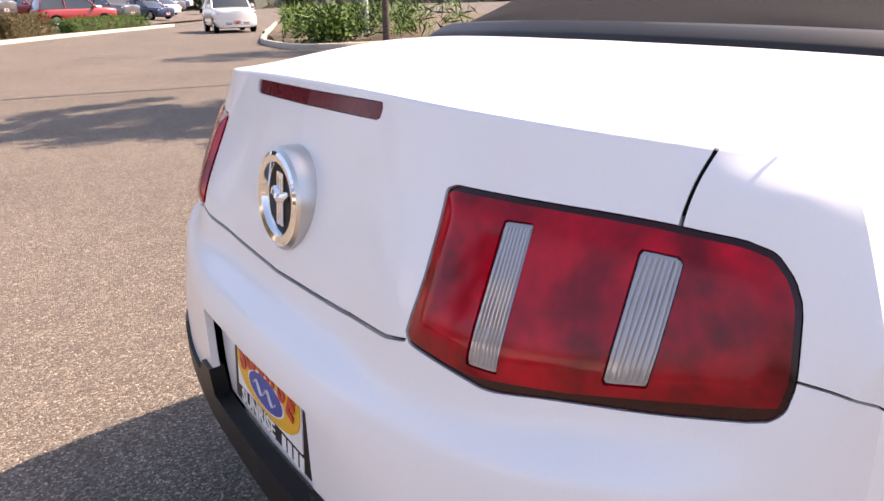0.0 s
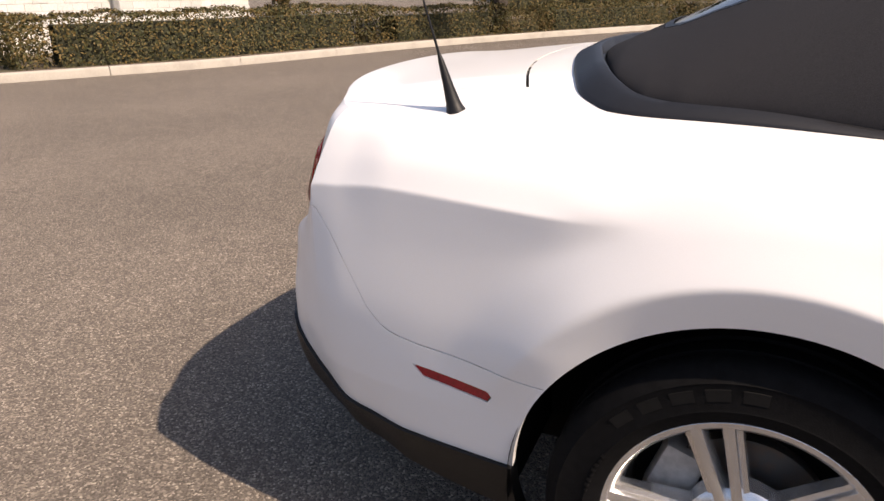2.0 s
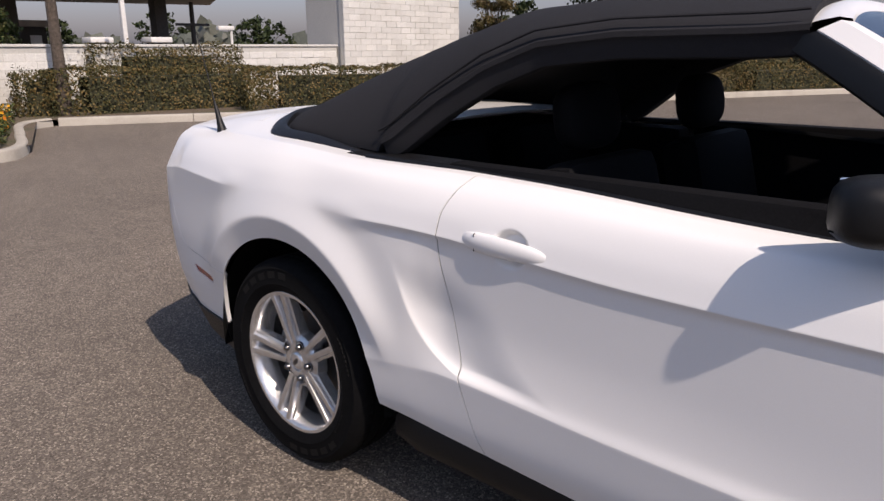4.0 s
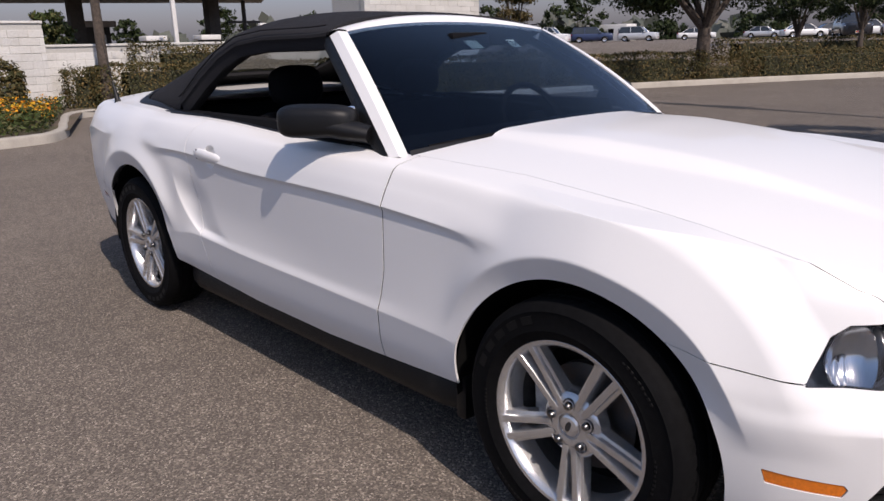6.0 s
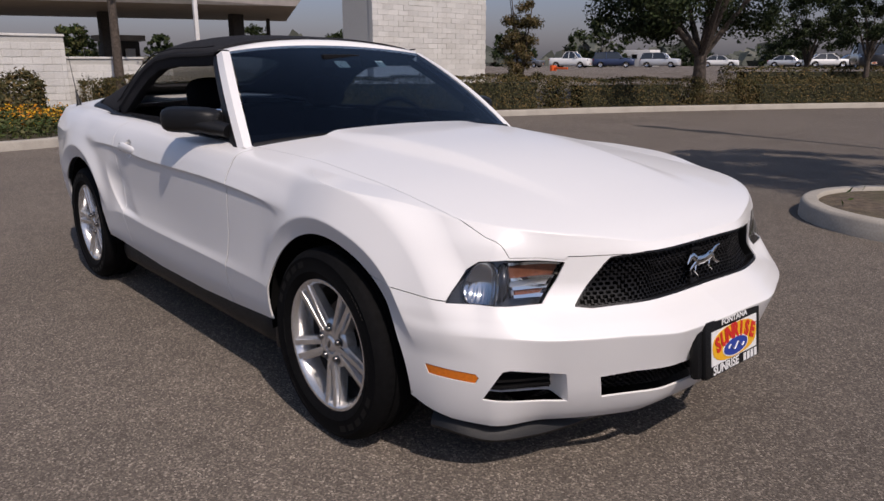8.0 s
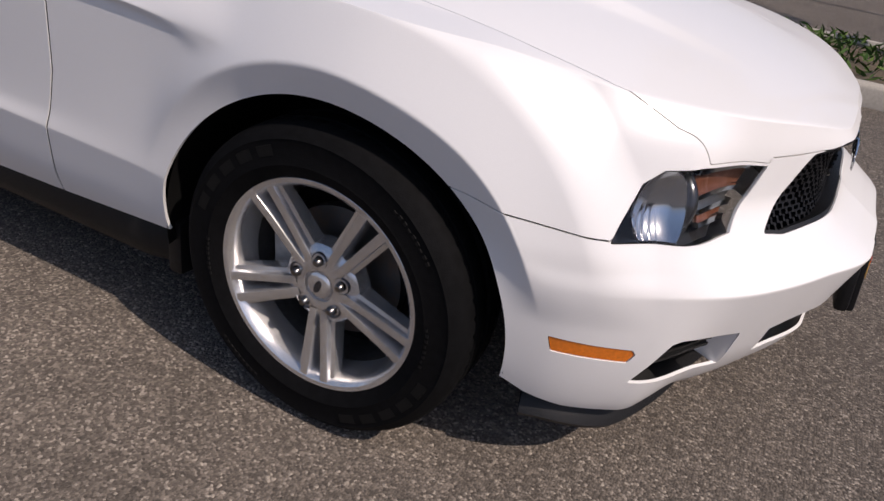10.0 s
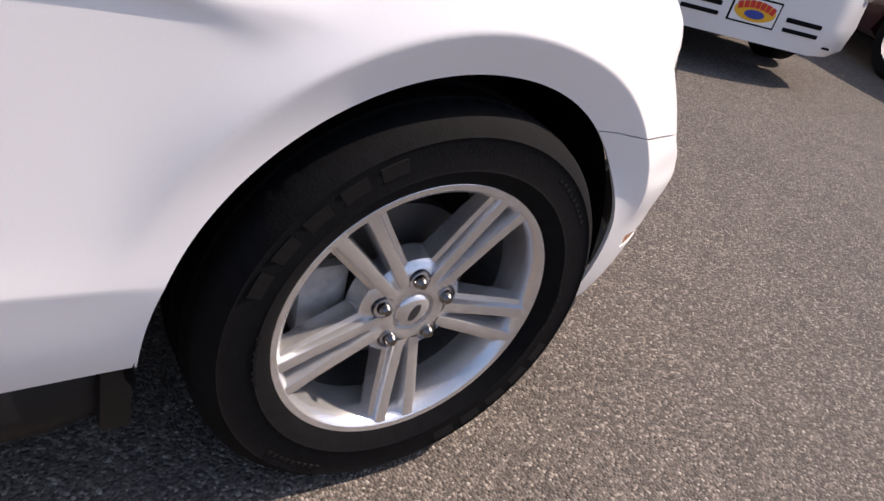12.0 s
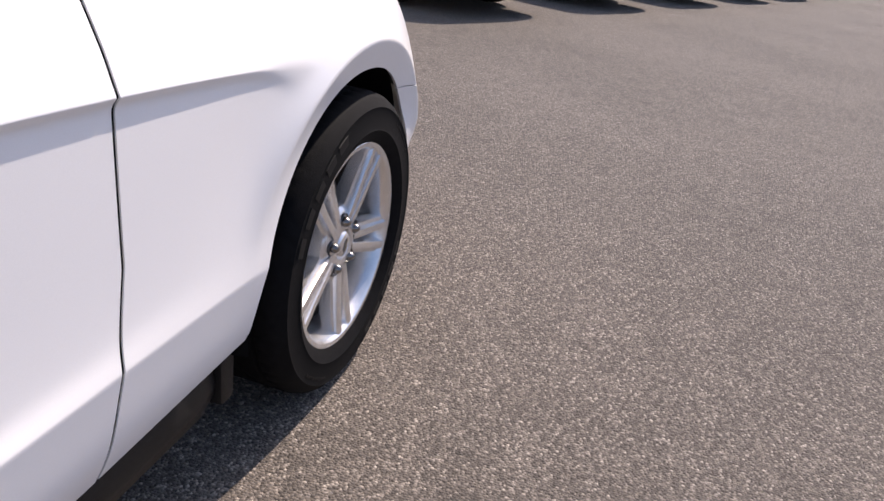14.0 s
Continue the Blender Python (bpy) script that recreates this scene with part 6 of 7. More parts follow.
for k in range(4):
    cb.faces.new((low[k], low[(k + 1) % 4], high[(k + 1) % 4], high[k]))
part("roof_slab", cb, CANOPY_PAINT, can, "brown-grey fascia and underside")
for px_, py_, w, mat in ((-30.0, 11.55, 0.17, WHITE_POST), (-44.0, 12.1, 0.7, DARK_POST), (-41.3, 18.9, 0.7, DARK_POST), (-47.0, 2.0, 0.7, DARK_POST)):
    part("post", box(px_ - w / 2, px_ + w / 2, py_ - w / 2, py_ + w / 2, 0, 4.3 if mat is DARK_POST else 6.0, 0.02), mat, can)
for px_, py_ in ((-34.0, 12.2), (-33.0, 14.4)):
    pump = thing("fuel_pump", "grey box on an island under the canopy", "pump", group="pumps under the canopy")
    part("pump_body", box(px_ - 0.35, px_ + 0.35, py_ - 0.35, py_ + 0.35, 0, 1.75, 0.05), DARK_POST, pump)
    part("pump_top", box(px_ - 0.45, px_ + 0.45, py_ - 0.5, py_ + 0.5, 1.75, 1.98, 0.04), WHITE_POST, pump)
sign = thing("street_lamp", "thin white lamp post with a flat head", "lamp post")
part("lamp_pole", tube([(-27, 14.4, 0), (-27, 14.4, 2.2)], 0.05, 8), WHITE_POST, sign)
part("lamp_head", box(-27.1, -26.9, 13.8, 14.5, 2.15, 2.3, 0.03), WHITE_POST, sign)
pole = thing("utility_pole", "dark utility pole with a cross arm", "pole")
part("pole_shaft", tube([(-44, 22.5, 0), (-44, 22.5, 9)], [0.16, 0.11], 8), DARK_POST, pole)
part("cross_arm", box(-44.1, -43.9, 21.4, 23.6, 2.9, 3.05), DARK_POST, pole)


def tree(x, y, height, crown_low, spread, leaves, size, mat=None, label="dark green broad tree with a forked trunk", trunk=0.2, lean=(0, 0), seed=1, column=False):
    """A tapered forked trunk, limbs, and a crown of leaf clumps with gaps."""
    r = np.random.default_rng(seed)
    t = thing("tree", label, "tree")
    bm = bmesh.new()
    fork = crown_low * (0.75 if not column else 0.9)
    top = Vector((x + lean[0], y + lean[1], fork))
    add_tube(bm, [(x, y, 0), (x + lean[0] * 0.3, y + lean[1] * 0.3, fork * 0.4), top], [trunk * 1.25, trunk, trunk * 0.8], 10)
    clumps = []
    limbs = 7 if not column else 4
    for k in range(limbs):
        a = 2 * math.pi * (k + r.uniform(-0.3, 0.3)) / limbs
        reach = spread * r.uniform(0.45, 0.8)
        end = Vector((top.x + reach * math.cos(a), top.y + reach * math.sin(a), crown_low + (height - crown_low) * r.uniform(0.25, 0.75)))
        mid = top.lerp(end, 0.5) + Vector((0, 0, r.uniform(0.1, 0.5)))
        add_tube(bm, [top - Vector((0, 0, 0.25)), mid, end], [trunk * 0.55, trunk * 0.3, trunk * 0.1], 7)
    part("trunk", bm, BARK, t, "brown bark trunk and limbs")
    nc = 70 if not column else 60
    for k in range(nc):
        h = r.uniform(0, 1)
        z = crown_low + (height - crown_low) * h
        prof_ = math.sqrt(max(0.05, 1 - (2 * h - 0.85) ** 2 / 1.35)) if not column else 1 - 0.75 * h
        a, q = r.uniform(0, 2 * math.pi), math.sqrt(r.uniform(0, 1))
        clumps.append((x + lean[0] + spread * prof_ * q * math.cos(a), y + lean[1] + spread * prof_ * q * math.sin(a), z, r.uniform(0.13, 0.27) * spread * (1.9 if column else 1)))
    cs = np.array(clumps)
    pick = r.integers(0, nc, leaves)
    d = r.normal(size=(leaves, 3))
    d /= np.linalg.norm(d, axis=1, keepdims=True)
    rad = cs[pick, 3:4] * r.uniform(0.2, 1.05, (leaves, 1))
    c = cs[pick, :3] + d * rad * [1, 1, 0.7]
    leaf_mesh("crown", c, d, size, mat or TREE_LEAF, t, 0.7, 0.6)
    return t


tree(-9.9, 18.6, 5.9, 2.3, 3.8, 60000, 0.115, trunk=0.21, seed=3)
tree(-17.0, 18.3, 5.3, 0.4, 0.80, 22000, 0.080, column=True, label="narrow brown-green column tree", trunk=0.1, seed=4, mat=BROWN_LEAF)
tree(-16.4, 3.75, 6.4, 3.9, 1.7, 7000, 0.10, label="slim young tree before the low wall", trunk=0.115, seed=5)
tree(-13.6, 34.7, 5.0, 1.9, 2.2, 17000, 0.12, label="round dark green tree behind the second hedge", trunk=0.14, seed=6)
tree(-9.9, 31.8, 4.8, 2.1, 1.7, 13000, 0.11, label="small dark green tree behind the second hedge", trunk=0.11, seed=8)
tree(-5.6, 29.0, 4.6, 2.5, 1.5, 8000, 0.11, label="small dark green tree behind the kerb", trunk=0.13, seed=9)
tree(-3.4, 33.0, 5.0, 2.6, 1.6, 8000, 0.12, label="small dark green tree behind the kerb", trunk=0.15, seed=10)
tree(1.9, 5.3, 5.9, 3.7, 2.1, 26000, 0.10, lean=(0.1, 1.2), label="young green tree on the kerbed island", trunk=0.09, seed=11)
tree(5.5, 15.6, 5.2, 2.8, 1.8, 3200, 0.16, label="young green tree in the planting bed", trunk=0.09, seed=12)
tree(-20.5, 3.9, 2.35, 0.3, 0.85, 8000, 0.10, mat=GRASS_LEAF, label="dark green leafy bush behind the wall", trunk=0.1, seed=13)
kiosk = thing("kiosk", "dark grey kiosk with a flat roof beyond the canopy", "kiosk")
part("kiosk_wall", box(-47.6, -46.0, 12.6, 14.6, 0, 2.75, 0.02), DARK_POST, kiosk)
part("kiosk_roof", box(-47.9, -45.7, 12.3, 14.9, 2.75, 3.1, 0.03), CANOPY_PAINT, kiosk, "pale flat roof slab")
part("kiosk_window", box(-46.0, -45.96, 13.7, 14.3, 1.5, 2.3, 0.01), WHITE_POST, kiosk, "pale window blind")
for i in range(16):
    a = 0.35 + i * 0.115
    d = 128 + 22 * math.sin(i * 2.3)
    tree(-d * math.cos(a) * 1.0, d * math.sin(a), 6.0 + 2.2 * math.sin(i * 1.7), 0.8, (4.4 + 1.5 * math.sin(i * 3.1)) * (0.55 if i == 0 else 1), 1800, 0.6, label="distant grey-green tree beyond the street", seed=30 + i)

# the far lots lie a little higher behind the hedge
BANK_LINE = [(-10.2, 15.0), (-9.2, 17.2), (-7.6, 20.4), (-5.4, 24.4), (-2.6, 29.6), (0.4, 34.6), (4.2, 40.0), (8.5, 46.0), (14.0, 54.0), (24.0, 68.0)]
bq, _, bn = along(BANK_LINE, 1.0)


def bank_height(off):
    return 0.11 + 0.82 * smooth(4.0, 17.0, off)


rows_ = [np.column_stack([bq + bn * off, np.full(len(bq), float(bank_height(off)))]) for off in (2.6, 5.0, 7.5, 10.0, 12.5, 15.0, 17.0, 40.0, 200.0)]
bank = grid_object("raised_ground", np.array(rows_), ASPHALT)
tagged(bank, "raised asphalt of the lots beyond the hedge", "ground", kind="structure")

# kerbed island
isl = thing("kerbed_island", "kerbed island with dry soil and grass", "island", kind="structure")
ring = [(0.35 + 1.13 * math.cos(t), 4.95 + 1.13 * math.sin(t)) for t in np.linspace(math.pi * 0.5, math.pi * 1.5, 24)]
loop = [(3.1, 6.08)] + ring + [(3.1, 3.82)]
q = np.array(loop)
cen = np.array([1.8, 4.95])
for a, b in ((0, 8), (8, 13), (13, 18), (18, 25)):
    seg = q[a : b + 1]
    inward = cen - seg
    inward[:, 0] = np.where(seg[:, 0] > 0.35, 0, 0.35 - seg[:, 0])
    inward[:, 1] = 4.95 - seg[:, 1]
    inward /= np.linalg.norm(inward, axis=1, keepdims=True)
    rows_ = [np.column_stack([seg + inward * off, np.full(len(seg), z)]) for off, z in ((0.0, -0.02), (0.012, 0.12), (0.03, 0.145), (0.05, 0.15), (0.14, 0.15), (0.155, 0.13), (0.155, 0.0))]
    grid_object("kerb_stone", np.array(rows_), CONCRETE, isl)
soil = [(x * 0.88 + 0.05 if x < 0.35 else x, 4.95 + (y - 4.95) * 0.88, 0.115) for x, y in loop]
mesh_object("soil", soil, [list(range(len(soil)))], SOIL, isl)
n = 1400
gx, gy = rng.uniform(-0.4, 3, n), rng.uniform(4.0, 5.75, n)
keep = (np.sin(gx * 3 + gy) + rng.normal(size=n) * 0.5 > 0.3) & (np.hypot(np.minimum(gx - 0.35, 0), gy - 4.95) < 0.92)
leaf_mesh("tufts", np.column_stack([gx, gy, 0.14 + rng.uniform(0, 0.1, n)])[keep], np.tile([0.6, 0.2, 0.3], (keep.sum(), 1)), 0.12, GREEN_LEAF, isl, 0.9, 0.2)

# planting bed at the far side of the lane, with grasses and a post
pb = thing("planting_bed", "planting bed with tall ornamental grass", "planting", kind="structure")
bed_line = [(9.0, 16.0), (5.0, 16.6), (3.9, 17.6), (4.2, 20.0), (6.0, 25.0), (9.5, 33.0), (13.0, 41.0)]
kerb("kerb_bed_far", bed_line, "pale concrete kerb round the grass bed")
mesh_object("soil", [(x + 0.1, y, 0.12) for x, y in bed_line] + [(30, 41, 0.12), (30, 16, 0.12)], [list(range(9))], SOIL, pb)
n = 5200
gx, gy = rng.uniform(4.4, 9.5, n), rng.uniform(17.0, 27, n)
keep = gx > 4.1 + np.clip((gy - 19) * 0.42, 0, 9)
clump = np.sin(gx * 2.6) * np.sin(gy * 2.1) + rng.normal(size=n) * 0.3
keep &= clump > -0.15
hgt = rng.uniform(0.15, 0.95, n)
leaf_mesh("grass_blades", np.column_stack([gx, gy, 0.1 + hgt])[keep], np.tile([0.6, -0.5, 0.15], (keep.sum(), 1)), 0.55, GREEN_LEAF, pb, 0.5, 0.09)
bush = np.column_stack([rng.normal(5.1, 0.45, 1500), rng.normal(18.0, 0.4, 1500), np.abs(rng.normal(0.45, 0.25, 1500))])
leaf_mesh("shrub", bush, rng.normal(size=(1500, 3)), 0.13, GREEN_LEAF, pb, 0.6, 0.6)
sp = thing("sign_post", "grey post standing in the grass bed", "post")
part("post_shaft", tube([(7.1, 19.5, 0), (7.1, 19.5, 3.0)], 0.06, 10), WHITE_POST, sp)

# the dark streak of an old repair in the asphalt
streak = np.array([(-7.3, 11.6), (-6.7, 11.6), (-6.2, 11.45), (-5.5, 11.4), (-4.8, 11.25), (-3.6, 11.0), (-2.4, 10.75), (-1.2, 10.45), (0.2, 10.1), (1.5, 9.8)])
wide = np.array([0.06, 0.20, 0.11, 0.24, 0.09, 0.05, 0.045, 0.04, 0.04, 0.03])
st = mesh_object("sealed_crack", np.vstack([np.column_stack([streak + np.column_stack([0 * wide, wide]), np.full(10, 0.004)]), np.column_stack([streak - np.column_stack([0 * wide, wide]), np.full(10, 0.004)])[::-1]]), [list(range(20))], material("bitumen", (0.035, 0.032, 0.03), 0.7, grain=(30, 0.3), bump=(80, 0.004)))
tagged(st, "dark bitumen seal over a crack in the asphalt", "crack", kind="structure")


# parked cars
def paint(name, c, metal=0.0):
    return material("paint_" + name, c, 0.3, metal=metal, coat=1.0, grain=(400, 0.02))


CAR_GLASS = material("dark_car_glass", (0.025, 0.03, 0.035), 0.05, coat=1.0)
COLOURS = {"white": paint("white", (0.75, 0.75, 0.74)), "silver": paint("silver", (0.60, 0.61, 0.62), 0.3), "maroon": paint("maroon", (0.045, 0.012, 0.016), 0.2), "black": paint("black", (0.012, 0.012, 0.014)), "red": paint("red", (0.30, 0.015, 0.015)),
           "blue": paint("blue", (0.02, 0.035, 0.09), 0.2), "green": paint("green", (0.03, 0.06, 0.06), 0.2), "grey": paint("grey", (0.13, 0.13, 0.135), 0.4)}


def parked_car(kind, colour, m):
    """A whole parked car, nose towards local +x, standing on z = 0."""
    tall = {"sedan": 1.45, "suv": 1.72, "pickup": 1.78}[kind]
    c = thing("parked_car", f"parked {colour} {'pickup truck' if kind == 'pickup' else kind} on the asphalt", "car", group="cars parked in the lot")
    L, W, hood = 2.35, 0.91, {"sedan": 0.92, "suv": 1.05, "pickup": 1.08}[kind]
    xs = np.r_[-L, np.linspace(-L, L, 46), L]
    end = 1 - 0.10 * np.clip((np.abs(xs) - 1.5) / 0.85, 0, 1) ** 2.2
    round_off = np.sqrt(np.clip(1 - np.clip((np.abs(xs) - 2.15) / 0.21, 0, 1) ** 2, 0.0, 1))
    top = hood - 0.06 * smooth(1.2, 2.35, xs) - 0.10 * (1 - round_off) - (0.05 * smooth(-1.6, -2.35, xs) if kind == "sedan" else 0)
    closed = np.r_[0, np.ones(46), 0]
    rows_ = []
    for f, h in ((0.86, 0.0), (0.97, 0.10), (1.0, 0.35), (0.985, 0.62), (0.96, 0.84), (0.88, 0.97), (0.70, 1.0), (0.0, 1.02)):
        rows_.append(np.column_stack([xs, W * end * f * (0.55 + 0.45 * round_off) * closed, 0.24 + (top - 0.24) * h]))
    half = np.array(rows_)
    body = np.concatenate([half, (half * [1, -1, 1])[-2::-1]])
    piece = body.copy()
    for wx in (1.42, -1.38):
        near = (np.hypot(piece[..., 0] - wx, piece[..., 2] - 0.34) < 0.37) & (piece[..., 2] < 0.72)
        piece[..., 2] = np.where(near, np.maximum(piece[..., 2], 0.34 + np.sqrt(np.clip(0.37**2 - (piece[..., 0] - wx) ** 2, 0, 1))), piece[..., 2])
    grid_object("body", piece, COLOURS[colour], c)
    roof0, roof1 = {"sedan": (0.35, -0.95), "suv": (0.40, -1.95), "pickup": (0.45, -0.35)}[kind]
    base0, base1 = {"sedan": (1.15, -1.75), "suv": (1.10, -2.25), "pickup": (1.15, -0.75)}[kind]
    gx_ = [(base0, 0.80, hood - 0.04), ((base0 + roof0) / 2, 0.76, (hood + tall) / 2 + 0.05), (roof0, 0.66, tall - 0.02), ((roof0 + roof1) / 2, 0.65, tall), (roof1, 0.66, tall - 0.03), ((base1 + roof1) / 2, 0.75, (hood + tall) / 2 + 0.02), (base1, 0.80, hood - 0.04)]
    hs_ = []
    for x, y, z in gx_:
        hs_.append([(x, 0.83, hood - 0.06), (x, y + 0.3 * (0.83 - y), (z + hood) / 2), (x, y, z - 0.03), (x, y * 0.8, z + 0.005), (x, 0, z + 0.02), (x, -y * 0.8, z + 0.005), (x, -y, z - 0.03), (x, -y - 0.3 * (0.83 - y), (z + hood) / 2), (x, -0.83, hood - 0.06)])
    grid_object("glasshouse", hs_, CAR_GLASS, c, "dark glass")
    rf = [[(x, y * 0.98, z + 0.012 + (0.012 if abs(y) < 0.1 else 0)) for y in (0.64, 0.4, 0.0, -0.4, -0.64)] for x, z in ((roof0 + 0.05, tall - 0.03), ((roof0 + roof1) / 2, tall + 0.0), (roof1 - 0.05, tall - 0.035))]
    grid_object("roof", rf, COLOURS[colour], c, thick=0.02)
    for sg in (-1, 1):
        for (xa, za), (xb, zb) in (((base0, hood - 0.03), (roof0, tall - 0.02)), ((base1, hood - 0.03), (roof1, tall - 0.03)), (((roof0 + roof1) / 2, hood - 0.03), ((roof0 + roof1) / 2, tall - 0.02))):
            part("roof_pillar", tube([(xa, sg * 0.815, za), ((xa + xb) / 2, sg * 0.765, (za + zb) / 2 + 0.02), (xb, sg * 0.665, zb)], 0.035, 6), COLOURS[colour], c)
        part("headlight", box(2.05, 2.26, sg * 0.66 - 0.16, sg * 0.66 + 0.16, hood - 0.30, hood - 0.17, 0.04), REFLECTOR, c, "clear headlight")
        part("taillight", box(-2.28, -2.12, sg * 0.68 - 0.13, sg * 0.68 + 0.13, hood - 0.25, hood - 0.08, 0.03), RED_LENS, c, "red taillight")
        part("door_mirror", box(0.78, 0.95, sg * 0.95 - 0.09, sg * 0.95 + 0.09, hood, hood + 0.13, 0.04), COLOURS[colour], c)
        for wx in (1.42, -1.38):
            wl = new("wheel")
            wl.parent = c
            ty = revolve([(0.21, -0.10), (0.30, -0.105), (0.335, -0.08), (0.34, 0.0), (0.335, 0.08), (0.30, 0.105), (0.21, 0.10)], 32, RUBBER, "tyre", wl)
            rm = revolve([(0.0, -0.075), (0.06, -0.08), (0.19, -0.085), (0.215, -0.10), (0.22, -0.08)], 30, ALLOY, "rim", wl, wobble=None)
            sl = bmesh.new()
            for k in range(5):
                add_box(sl, 0.075, 0.185, -0.088, -0.083, -0.022, 0.022, 0, pose(0, 0, 0, 0, 72 * k, 0))
            so = part("rim_gap", sl, GAP, wl)
            for o in (ty, rm, so):
                o.data.transform(pose(wx, sg * 0.80, 0.34, 0, 0, 0 if sg < 0 else 180))
    part("front_grille", box(2.14, 2.30, -0.42, 0.42, hood - 0.36, hood - 0.20, 0.03), GAP, c)
    for sg in (-1, 1):
        part("lower_slit", box(2.16, 2.357, sg * 0.36 - 0.13, sg * 0.36 + 0.13, 0.405, 0.435, 0.008), GAP, c)
        part("lower_slit", box(2.16, 2.357, sg * 0.36 - 0.13, sg * 0.36 + 0.13, 0.345, 0.372, 0.008), GAP, c)
        part("corner_slit", box(2.02, 2.20, sg * 0.62 - 0.10, sg * 0.62 + 0.10, 0.37, 0.40, 0.01), GAP, c)
    plate_ = part("plate_frame", box(2.33, 2.352, -0.17, 0.17, 0.335, 0.505, 0.006), GAP, c, "black plate frame")
    part("front_sheet", box(2.35, 2.356, -0.155, 0.155, 0.348, 0.492), WHITE_SHEET, plate_, "white dealer sheet")
    def disc(name, w, h, z0, x0, mat, label):
        o = revolve([(0.0, 0.0), (1.0, 0.0), (1.0, 0.002)], 28, mat, name, plate_, label)
        o.data.transform(Matrix.Translation((x0, 0, z0)) @ pose(0, 0, 0, 0, 0, 90) @ Matrix.Diagonal((w, 1, h, 1)))
    disc("yellow_print", 0.145, 0.062, 0.420, 2.3585, YELLOW_INK, "yellow burst")
    for k_ in range(7):
        part("red_print", box(2.3590, 2.3605, -0.016, 0.016, -0.022, 0.022, 0, pose(0, -0.114 + 0.038 * k_, 0.462 - 0.0022 * (k_ - 3) ** 2, -6 * (k_ - 3), 0, 0)), RED_INK, plate_, "red printed bar")
    disc("blue_print", 0.070, 0.026, 0.402, 2.3615, BLUE_INK, "blue oval")
    part("lip_strip", box(2.20, 2.345, -0.62, 0.62, 0.298, 0.312, 0.004), GAP, c)
    part("floor_pan", box(-2.1, 2.05, -0.72, 0.72, 0.20, 0.34, 0.04), GAP, c)
    c.matrix_basis = m
    return c


first = {}


def place_car(kind, colour, x, y, heading):
    """heading: degrees of the nose from +x."""
    rel = np.array([x, y]) - bq
    i = np.hypot(*rel.T).argmin()
    off = float(rel[i] @ bn[i])
    z = float(bank_height(off)) if off > 2.7 and y > 30 else 0.0
    m = pose(x, y, z, 0, 0, heading)
    if (kind, colour) in first:
        return copy_thing(first[kind, colour], m)
    first[kind, colour] = parked_car(kind, colour, m)
    return first[kind, colour]


heading = math.degrees(math.atan2(-0.91, -0.42))
row_dir, back = np.array([0.935, -0.355]), np.array([0.42, 0.91])
for i, (kind, colour) in enumerate((("sedan", "white"), ("sedan", "maroon"), ("sedan", "green"), ("suv", "black"), ("sedan", "grey"), ("suv", "silver"), ("sedan", "blue"), ("suv", "grey"), ("sedan", "black"))):
    nose_at = np.array([3.65, 1.25]) + row_dir * 2.95 * i
    cx, cy = nose_at + back * 2.35
    place_car(kind, colour, cx, cy, heading)
place_car("suv", "white", 7.4, 33.0, -100)
mixed = ["white", "silver", "grey", "white", "red", "black", "white", "blue", "silver", "white", "red", "grey"]
k = 0
for row in range(5):
    for i in range(11):
        x = -17 + i * 2.75 + row * 2.6
        y = 52 + row * 7.5 + i * 0.9
        k += 1
        place_car("suv" if (i + row) % 3 == 0 else "sedan", mixed[(k * 5 + row) % 12], x, y, -62 + 180 * (row % 2))
place_car("suv", "red", 3.8, 50.5, 10)
place_car("sedan", "red", -3.2, 47.5, 12)
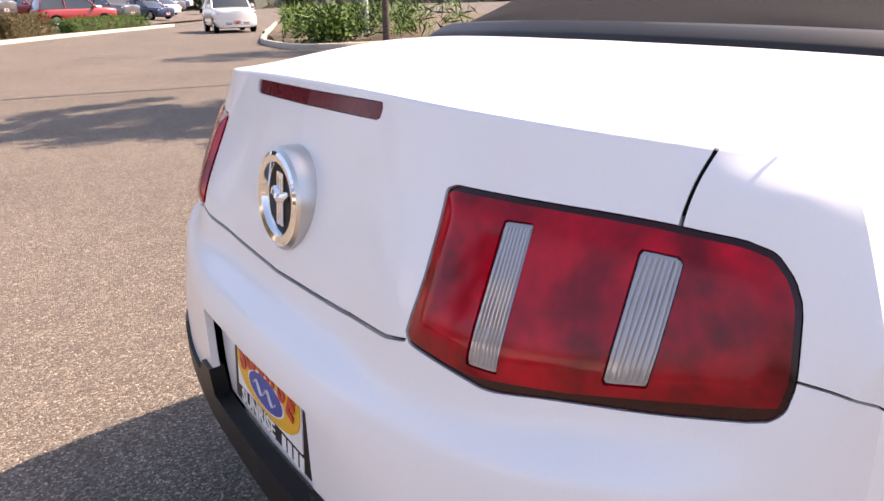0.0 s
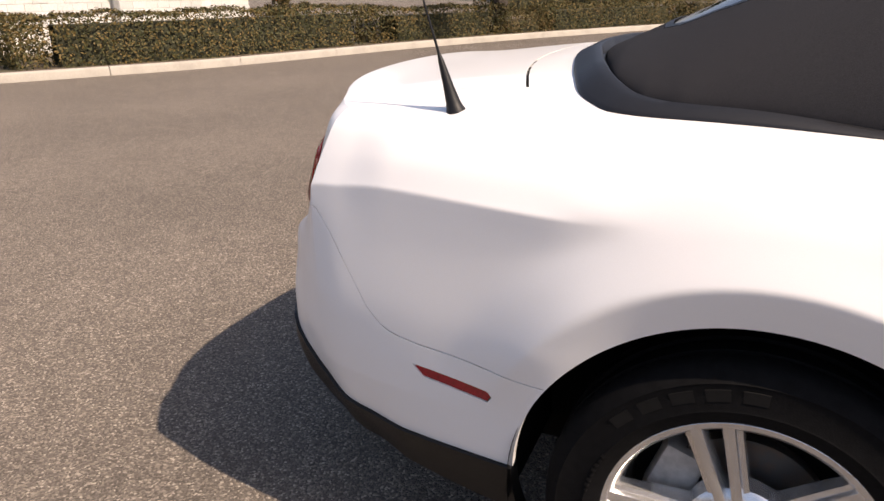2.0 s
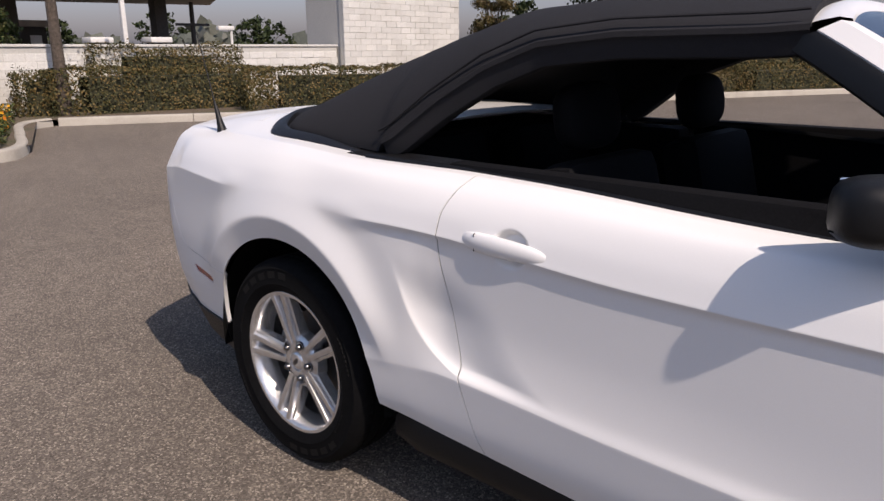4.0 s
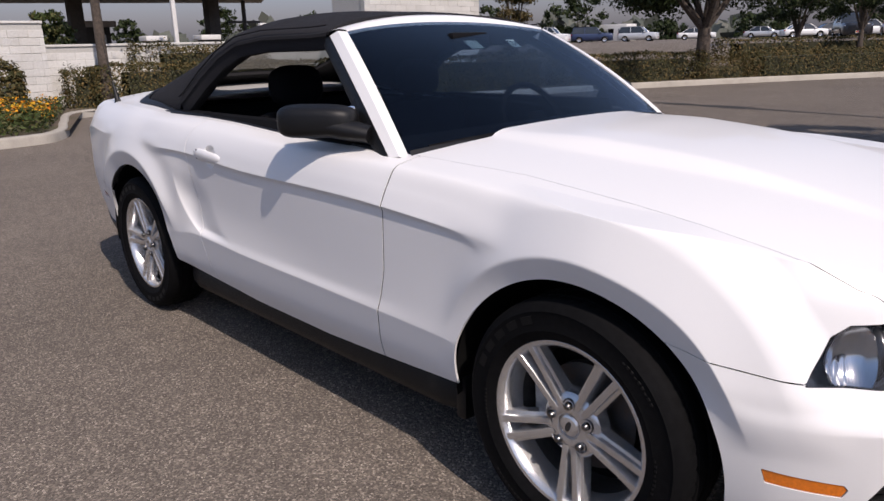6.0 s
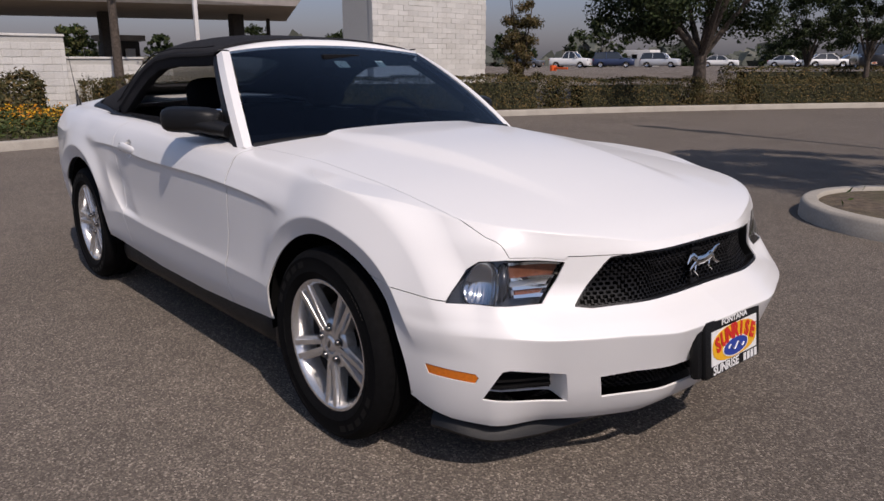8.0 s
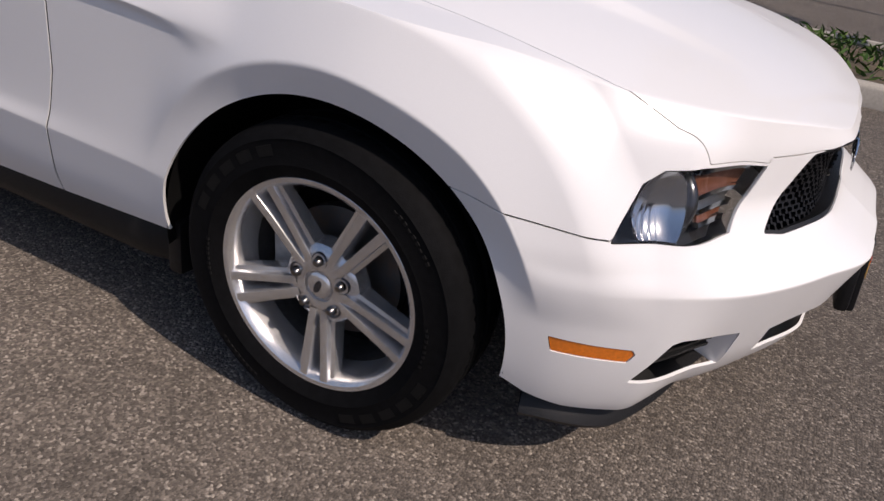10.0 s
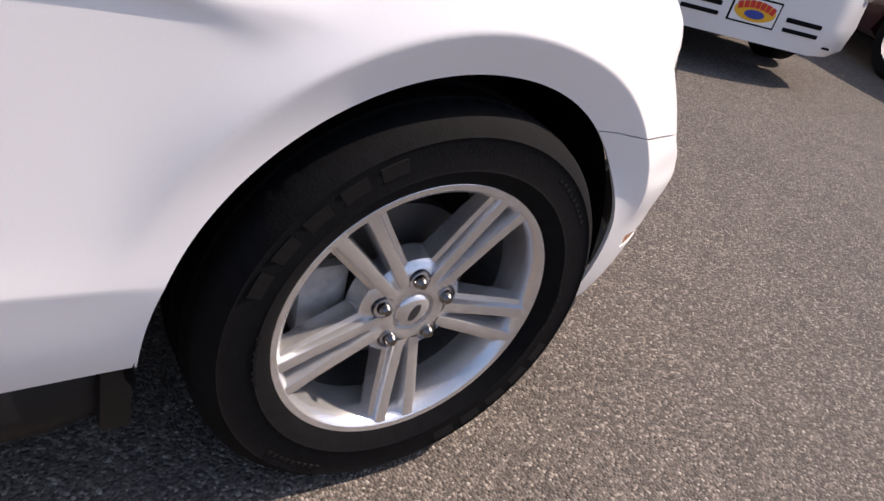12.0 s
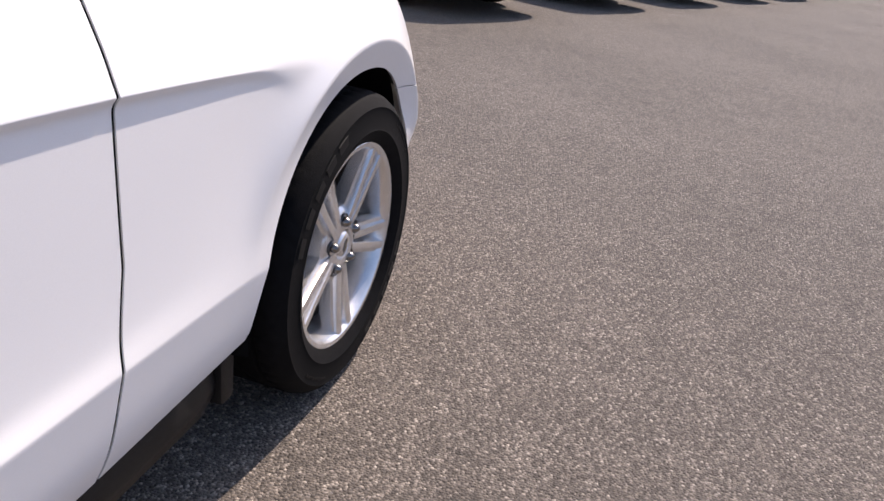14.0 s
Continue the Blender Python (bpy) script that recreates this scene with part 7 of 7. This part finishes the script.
# cars across the street beyond the hedge
for kind, colour, d, a, h in (("pickup", "white", 84, 129.2, 20), ("suv", "blue", 86, 126.0, 35), ("suv", "silver", 92, 122.6, 20), ("sedan", "white", 100, 118.5, 30), ("sedan", "white", 90, 111.5, 40), ("sedan", "black", 92, 109.6, 40), ("suv", "white", 94, 107.6, 40), ("sedan", "silver", 105, 114, 15), ("suv", "white", 110, 105.5, 15), ("sedan", "grey", 98, 132.5, 15)):
    place_car(kind, colour, 1.0 + d * math.cos(radians(a)), d * math.sin(radians(a)) - 1.0, h)
rv = thing("white_trailer", "long white trailer across the street", "trailer")
part("trailer_box", box(-66, -59, 90, 92.6, 1.0, 3.3, 0.1), WHITE_POST, rv)
for k in range(4):
    part("trailer_window", box(-65.4 + k * 1.7, -64.5 + k * 1.7, 89.97, 90.0, 2.1, 2.7), GAP, rv)
oj = thing("orange_barrier", "orange plastic barrier beside the street", "barrier")
part("barrier_panel", box(-27.6, -26.4, 32.4, 32.5, 1.02, 1.14, 0.03), material("orange_plastic", (0.75, 0.12, 0.02), 0.5, grain=(20, 0.1)), oj)
part("barrier_foot", box(-27.6, -27.4, 32.25, 32.65, 0.85, 1.25, 0.03), material("orange_foot", (0.75, 0.12, 0.02), 0.5, grain=(20, 0.1)), oj)
# low far skyline all round
hz = thing("far_treeline", "hazy line of far trees round the lot", "trees", kind="stuff")
nn_ = 9000
aa = rng.uniform(0, 2 * math.pi, nn_)
rr_ = rng.uniform(170, 230, nn_)
hh = (3.0 + 2.5 * np.sin(aa * 9) * np.sin(aa * 23 + 1) + 2.0 * np.sin(aa * 51)) * rng.uniform(0, 1, nn_)
leaf_mesh("far_crowns", np.column_stack([rr_ * np.cos(aa), rr_ * np.sin(aa), np.abs(hh) + 0.5]), np.column_stack([-np.cos(aa), -np.sin(aa), 0.3 + 0 * aa]), 4.0, leaf_material("far_leaves", [(0.07, 0.08, 0.07), (0.10, 0.11, 0.09), (0.13, 0.13, 0.11)]), hz, 0.6, 0.9)
